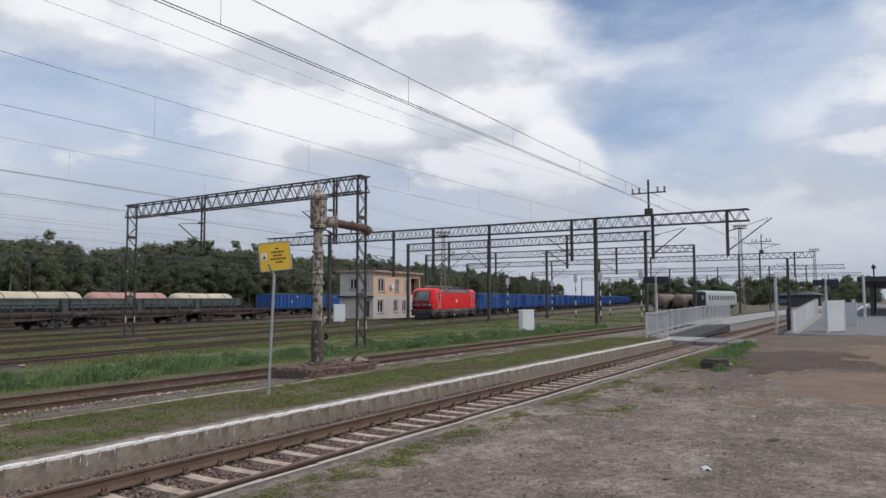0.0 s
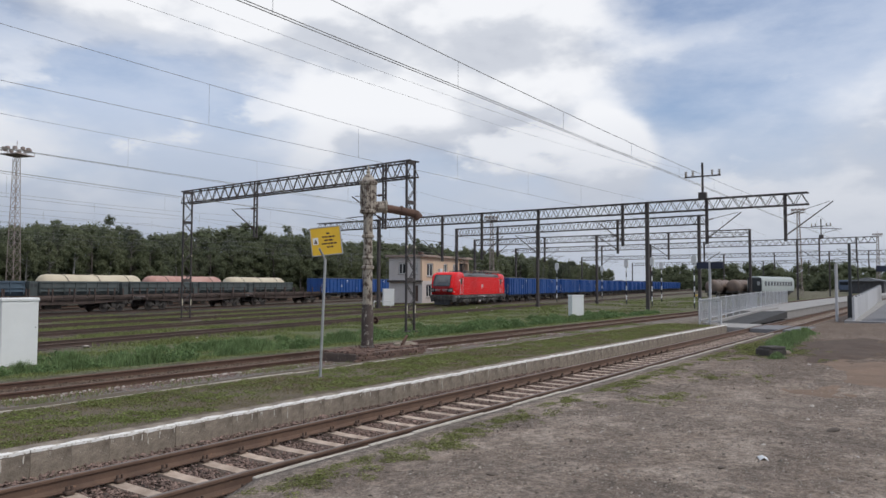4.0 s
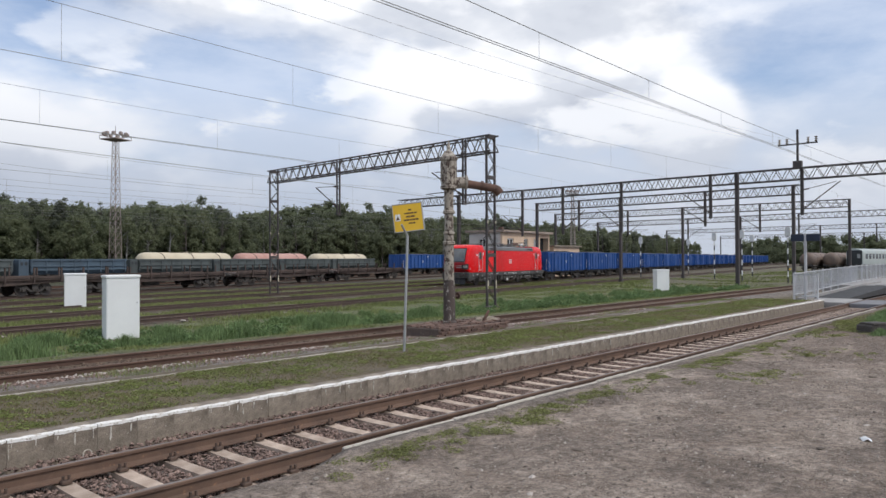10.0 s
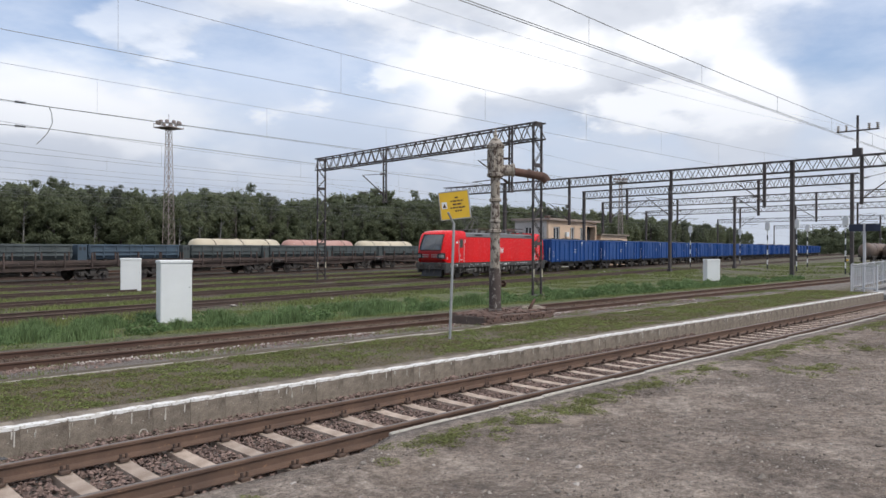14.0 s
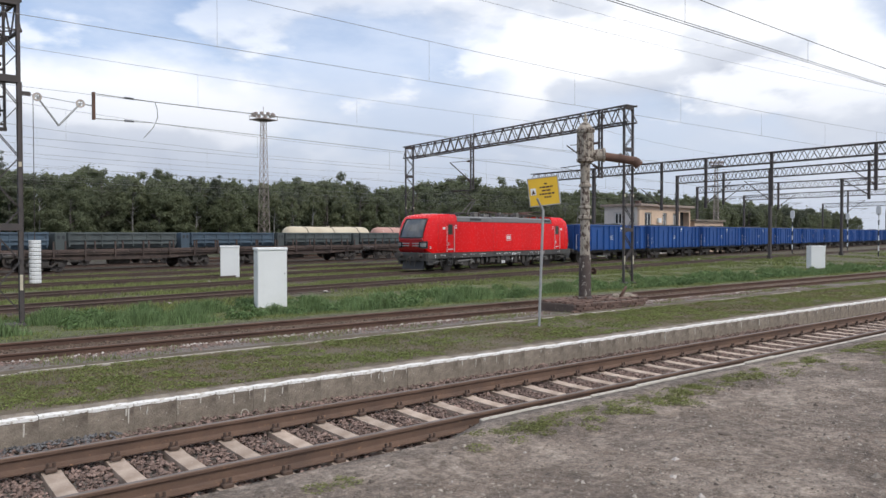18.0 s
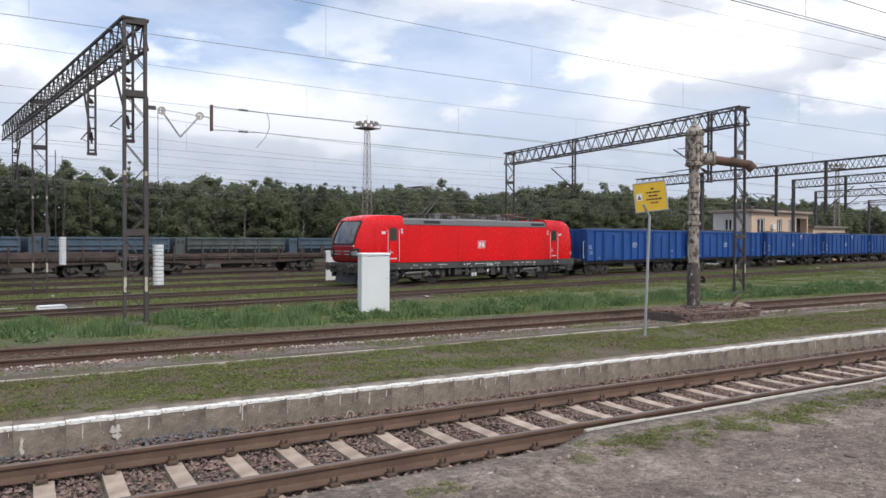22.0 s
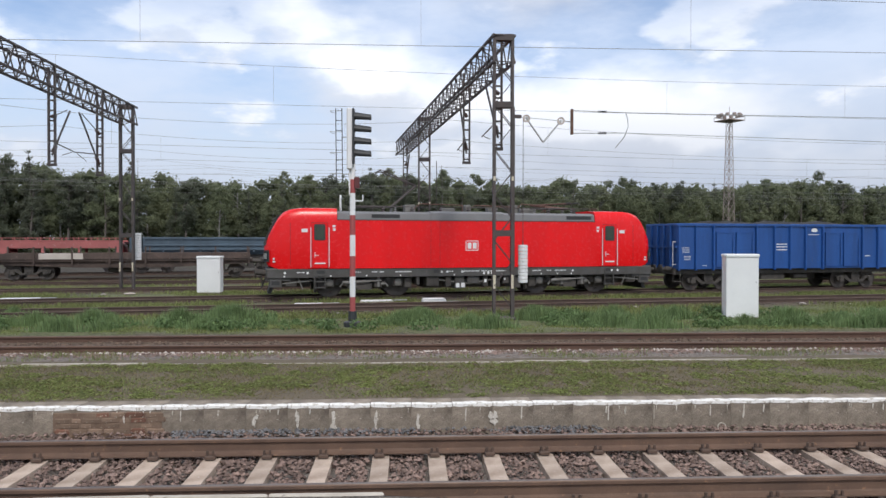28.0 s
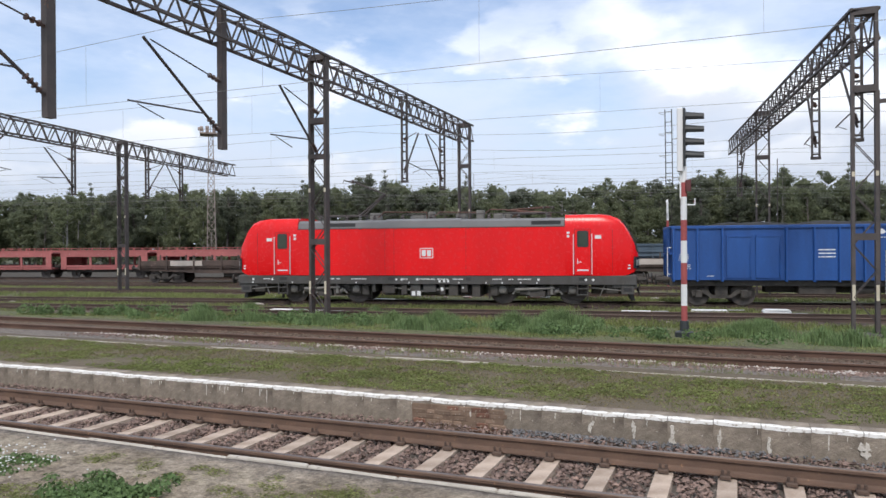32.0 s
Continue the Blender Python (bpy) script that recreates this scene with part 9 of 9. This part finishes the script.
soil("dark brown dug earth heaped low on the dirt", 28.5, 3.0, 5.0, 1.7, 0.10, SOIL_DARK, 1.0)
soil("reddish sandy earth spread over the dirt", 21.0, 0.4, 4.6, 2.2, 0.05, SOIL_RED, 5.0)
soil("reddish sandy earth spread near the platform", 33.0, -0.5, 6.5, 1.8, 0.06, SOIL_RED, 9.0)
_g = np.random.default_rng(71)
_f = []
for cx, cy, r in ((25.2, 4.5, 0.8), (27.2, 4.9, 0.9), (29.3, 5.1, 1.0), (31.5, 5.2, 1.0), (33.5, 5.3, 0.9), (23.4, 4.2, 0.45), (36.0, 5.3, 0.8)):
    n = int(1600 * r)
    d, a = np.abs(_g.normal(0, 0.5, n)) * r, _g.uniform(0, 6.28, n)
    _f.append(np.stack([cx + 1.5 * d * np.cos(a), cy + 0.7 * d * np.sin(a), (0.1 + 0.3 * r) * np.exp(-((d / (0.8 * r)) ** 2)) * _g.uniform(0.45, 1.1, n)], 1))
_f = np.concatenate(_f)
_f = _f[_f[:, 1] < 6.2]
blades("tall_weeds", "loose tall weeds beside the near rail", _f[:, 0], _f[:, 1], height_at(_f[:, 1]), _f[:, 2], 0.02, FERN, 0.6, 72)
CLOD = mat("earth_clod", (0.19, 0.155, 0.13), (0.11, 0.09, 0.075), scale=6, fine=60, rough=1.0, per=0.35)


def dirt_z(x, y):
    """The dirt's own gentle waves."""
    return np.array([0.09 * (noise.noise((a * 0.22, b * 0.3, 3.0)) + 0.4 * noise.noise((a * 0.9, b * 0.9, 7.0))) if b < 5.7 else 0.0 for a, b in zip(x, y)])


FRESHSTONE = mat("fresh_stone", (0.17, 0.168, 0.172), (0.1, 0.098, 0.1), scale=4, fine=40, rough=0.9, per=0.4)


def make_stones():
    rng = np.random.default_rng(50)

    def bed(n, x0, x1, y0, y1, zmean):
        x, y = rng.uniform(x0, x1, n), rng.uniform(y0, y1, n)
        return x, y, zmean + rng.uniform(-0.03, 0.015, n)

    x, y, z = bed(52000, -13, 19, 6.66, 9.12, -0.222)
    ph = np.abs(((x + 70) % 0.6) - 0.3)
    keep = (ph > 0.12) | (y > 8.78) | (y < 6.22)
    x, y, z = x[keep], y[keep], z[keep]
    z = z + np.where(y > 8.7, 0.03 + 0.12 * np.clip(y - 8.8, 0, 1), 0)
    stones("ballast", "brown-grey crushed stone ballast of the platform track", x, y, z, rng.uniform(0.016, 0.036, len(x)), BALLAST, 51)
    x = rng.uniform(-2.6, 2.6, 900)
    y = 9.14 - np.abs(rng.normal(0, 0.12, 900))
    keep = patchy(x, y, 0.7, 4.0) + rng.normal(0, 0.2, 900) > -0.15
    x, y = x[keep], y[keep]
    stones("ballast", "fresh blue-grey crushed stone against the platform wall", x, y, -0.165 + 0.12 * (y - 8.9), rng.uniform(0.014, 0.03, len(x)), FRESHSTONE, 62)
    x, y, z = bed(9000, 19, 38, 6.25, 9.12, -0.24)
    stones("ballast", "brown-grey crushed stone ballast further along the track", x, y, z, rng.uniform(0.035, 0.06, len(x)), BALLAST, 52)
    x, y, z = bed(7000, -30, -13, 6.25, 9.12, -0.24)
    stones("ballast", "brown-grey crushed stone ballast further along the track", x, y, z, rng.uniform(0.035, 0.06, len(x)), BALLAST, 53)
    x = rng.uniform(-16, 30, 9000)
    y = 14.7 - np.abs(rng.normal(0, 0.45, 9000)) + 0.1
    stones("grit", "pale loose stones beside the second track", x, y, height_at(y) + 0.005, rng.uniform(0.015, 0.04, 9000), BALLAST, 54)
    x = rng.uniform(-16, 30, 3400)
    y = 14.95 - np.abs(rng.normal(0, 0.3, 3400))
    keep = patchy(x, y, 0.35, 5.0) + rng.normal(0, 0.2, 3400) > -0.05
    x, y = x[keep], y[keep]
    stones("pale_stones", "scattered white stones beside the second track", x, y, height_at(y) + 0.015, rng.uniform(0.014, 0.052, len(x)), PALE, 58)
    x, y = rng.uniform(-16, 30, 6000), rng.uniform(15.0, 17.2, 6000)
    stones("grit", "dirty ballast of the second track", x, y, np.full(6000, -0.125), rng.uniform(0.025, 0.05, 6000), RUSTSTONE, 55)
    x, y = rng.uniform(-9, 30, 12000), 5.9 - np.abs(rng.normal(0, 2.4, 12000))
    stones("pebbles", "small pebbles strewn over the grey dirt", x, y, height_at(y) + dirt_z(x, y), rng.exponential(0.005, 12000) + 0.004, GREYSTONE, 56)
    x, y = rng.uniform(-1, 32, 26000), 6.0 - np.abs(rng.normal(0, 2.8, 26000))
    stones("clods", "small dark clods of earth on the dirt", x, y, height_at(y) + dirt_z(x, y) - 0.003, rng.exponential(0.0055, 26000) + 0.004, CLOD, 57)
    x, y = rng.uniform(3, 17, 34000), rng.uniform(-1.5, 5.2, 34000)
    stones("grit", "fine grey grit on the trodden dirt", x, y, height_at(y) + dirt_z(x, y), rng.exponential(0.004, 34000) + 0.003, GREYSTONE, 59)
    x, y = rng.uniform(3, 24, 700), rng.uniform(-1.5, 6.3, 700)
    stones("pale_stones", "scattered pale chips of stone on the dirt", x, y, height_at(y) + dirt_z(x, y) + 0.003, rng.exponential(0.007, 700) + 0.006, PALE, 60)
    for k, (px, py, r) in enumerate(((9.7, 1.9, 0.04), (13.2, 1.25, 0.04), (4.9, 5.75, 0.035), (5.6, 3.9, 0.03), (8.6, 2.4, 0.025), (11.9, 3.3, 0.03))):
        m = Mesh().lathe(px, py, [(r * 0.7, 0.0), (r, r * 0.3), (r * 0.8, r * 0.7), (r * 0.3, r * 0.9)], 7)
        tagged(part("stone", m, GREYSTONE), "pale stone lying on the grey dirt", "stone", "loose stones")


make_stones()
sc = thing("paper_scrap", "crumpled white scrap of paper lying on the dirt", "litter", pose(9.82, 1.94, 0.06, 0, 0, 25))
part("sheet", Mesh().loft([[(-0.09, -0.04, 0.0), (0.0, -0.05, 0.02), (0.09, -0.03, 0.0)], [(-0.08, 0.0, 0.035), (0.01, 0.01, 0.05), (0.08, 0.02, 0.02)], [(-0.06, 0.05, 0.0), (0.02, 0.06, 0.03), (0.1, 0.05, 0.01)]], False), WHITE, sc)
for x, y, r in ((12.35, 1.48, 0.07), (9.1, 2.25, 0.045), (11.4, 3.64, 0.03), (7.6, 4.4, 0.05), (15.4, 2.9, 0.06), (10.6, 3.9, 0.045)):
    o = part("clod", Mesh().lathe(0, 0, [(r * 0.7, -0.02), (r, r * 0.2), (r * 0.75, r * 0.5), (r * 0.25, r * 0.65)], 8), CLOD)
    o.matrix_basis = pose(x, y, float(height_at(np.array([y]))[0] + dirt_z([x], [y])[0]), 0, 8, 40 * x) @ Matrix.Diagonal((1.7, 0.9, 0.8, 1))
    tagged(o, "dark clod of earth lying on the dirt", "clod", "loose clods")


# ---- what moves ----
TRAIN_C = (76.56558, -1.968548, -0.05178209, 0.001025236, -1.607305e-05)
U = Vector((math.cos(radians(TRAIN_ANGLE)), math.sin(radians(TRAIN_ANGLE)), 0))


def train_pose(s):
    p = Vector((0, YARD[1], -0.32)) + U * s
    return pose(p.x, p.y, p.z, 0, 0, TRAIN_ANGLE)


def train_at(t):
    return float(sum(c * t**k for k, c in enumerate(TRAIN_C)))


def motions():
    """The train rolls in from the right and passes; its wheels turn with it."""
    ts = [0.5 * k for k in range(0, 65, 2)]
    walk(LOCO, [(t, train_pose(train_at(t))) for t in ts])
    for k, w in enumerate(WAGONS):
        walk(w, [(t, train_pose(train_at(t) + L_LEN + 0.3 + k * (W_LEN + 0.04))) for t in ts])
    for sets, r, n in [(LOCO_WHEELS, 0.62, 192)] + [(WAGON_WHEELS[k], 0.46, 240) for k in range(4)]:
        for ws in sets:
            at = ws.matrix_basis.translation.copy()
            rows = [(t, pose(at.x, at.y, at.z, 0, math.degrees((train_at(t) - train_at(0)) / r), 0)) for t in [32.0 * i / n for i in range(n + 1)]]
            walk(ws, rows)


motions()
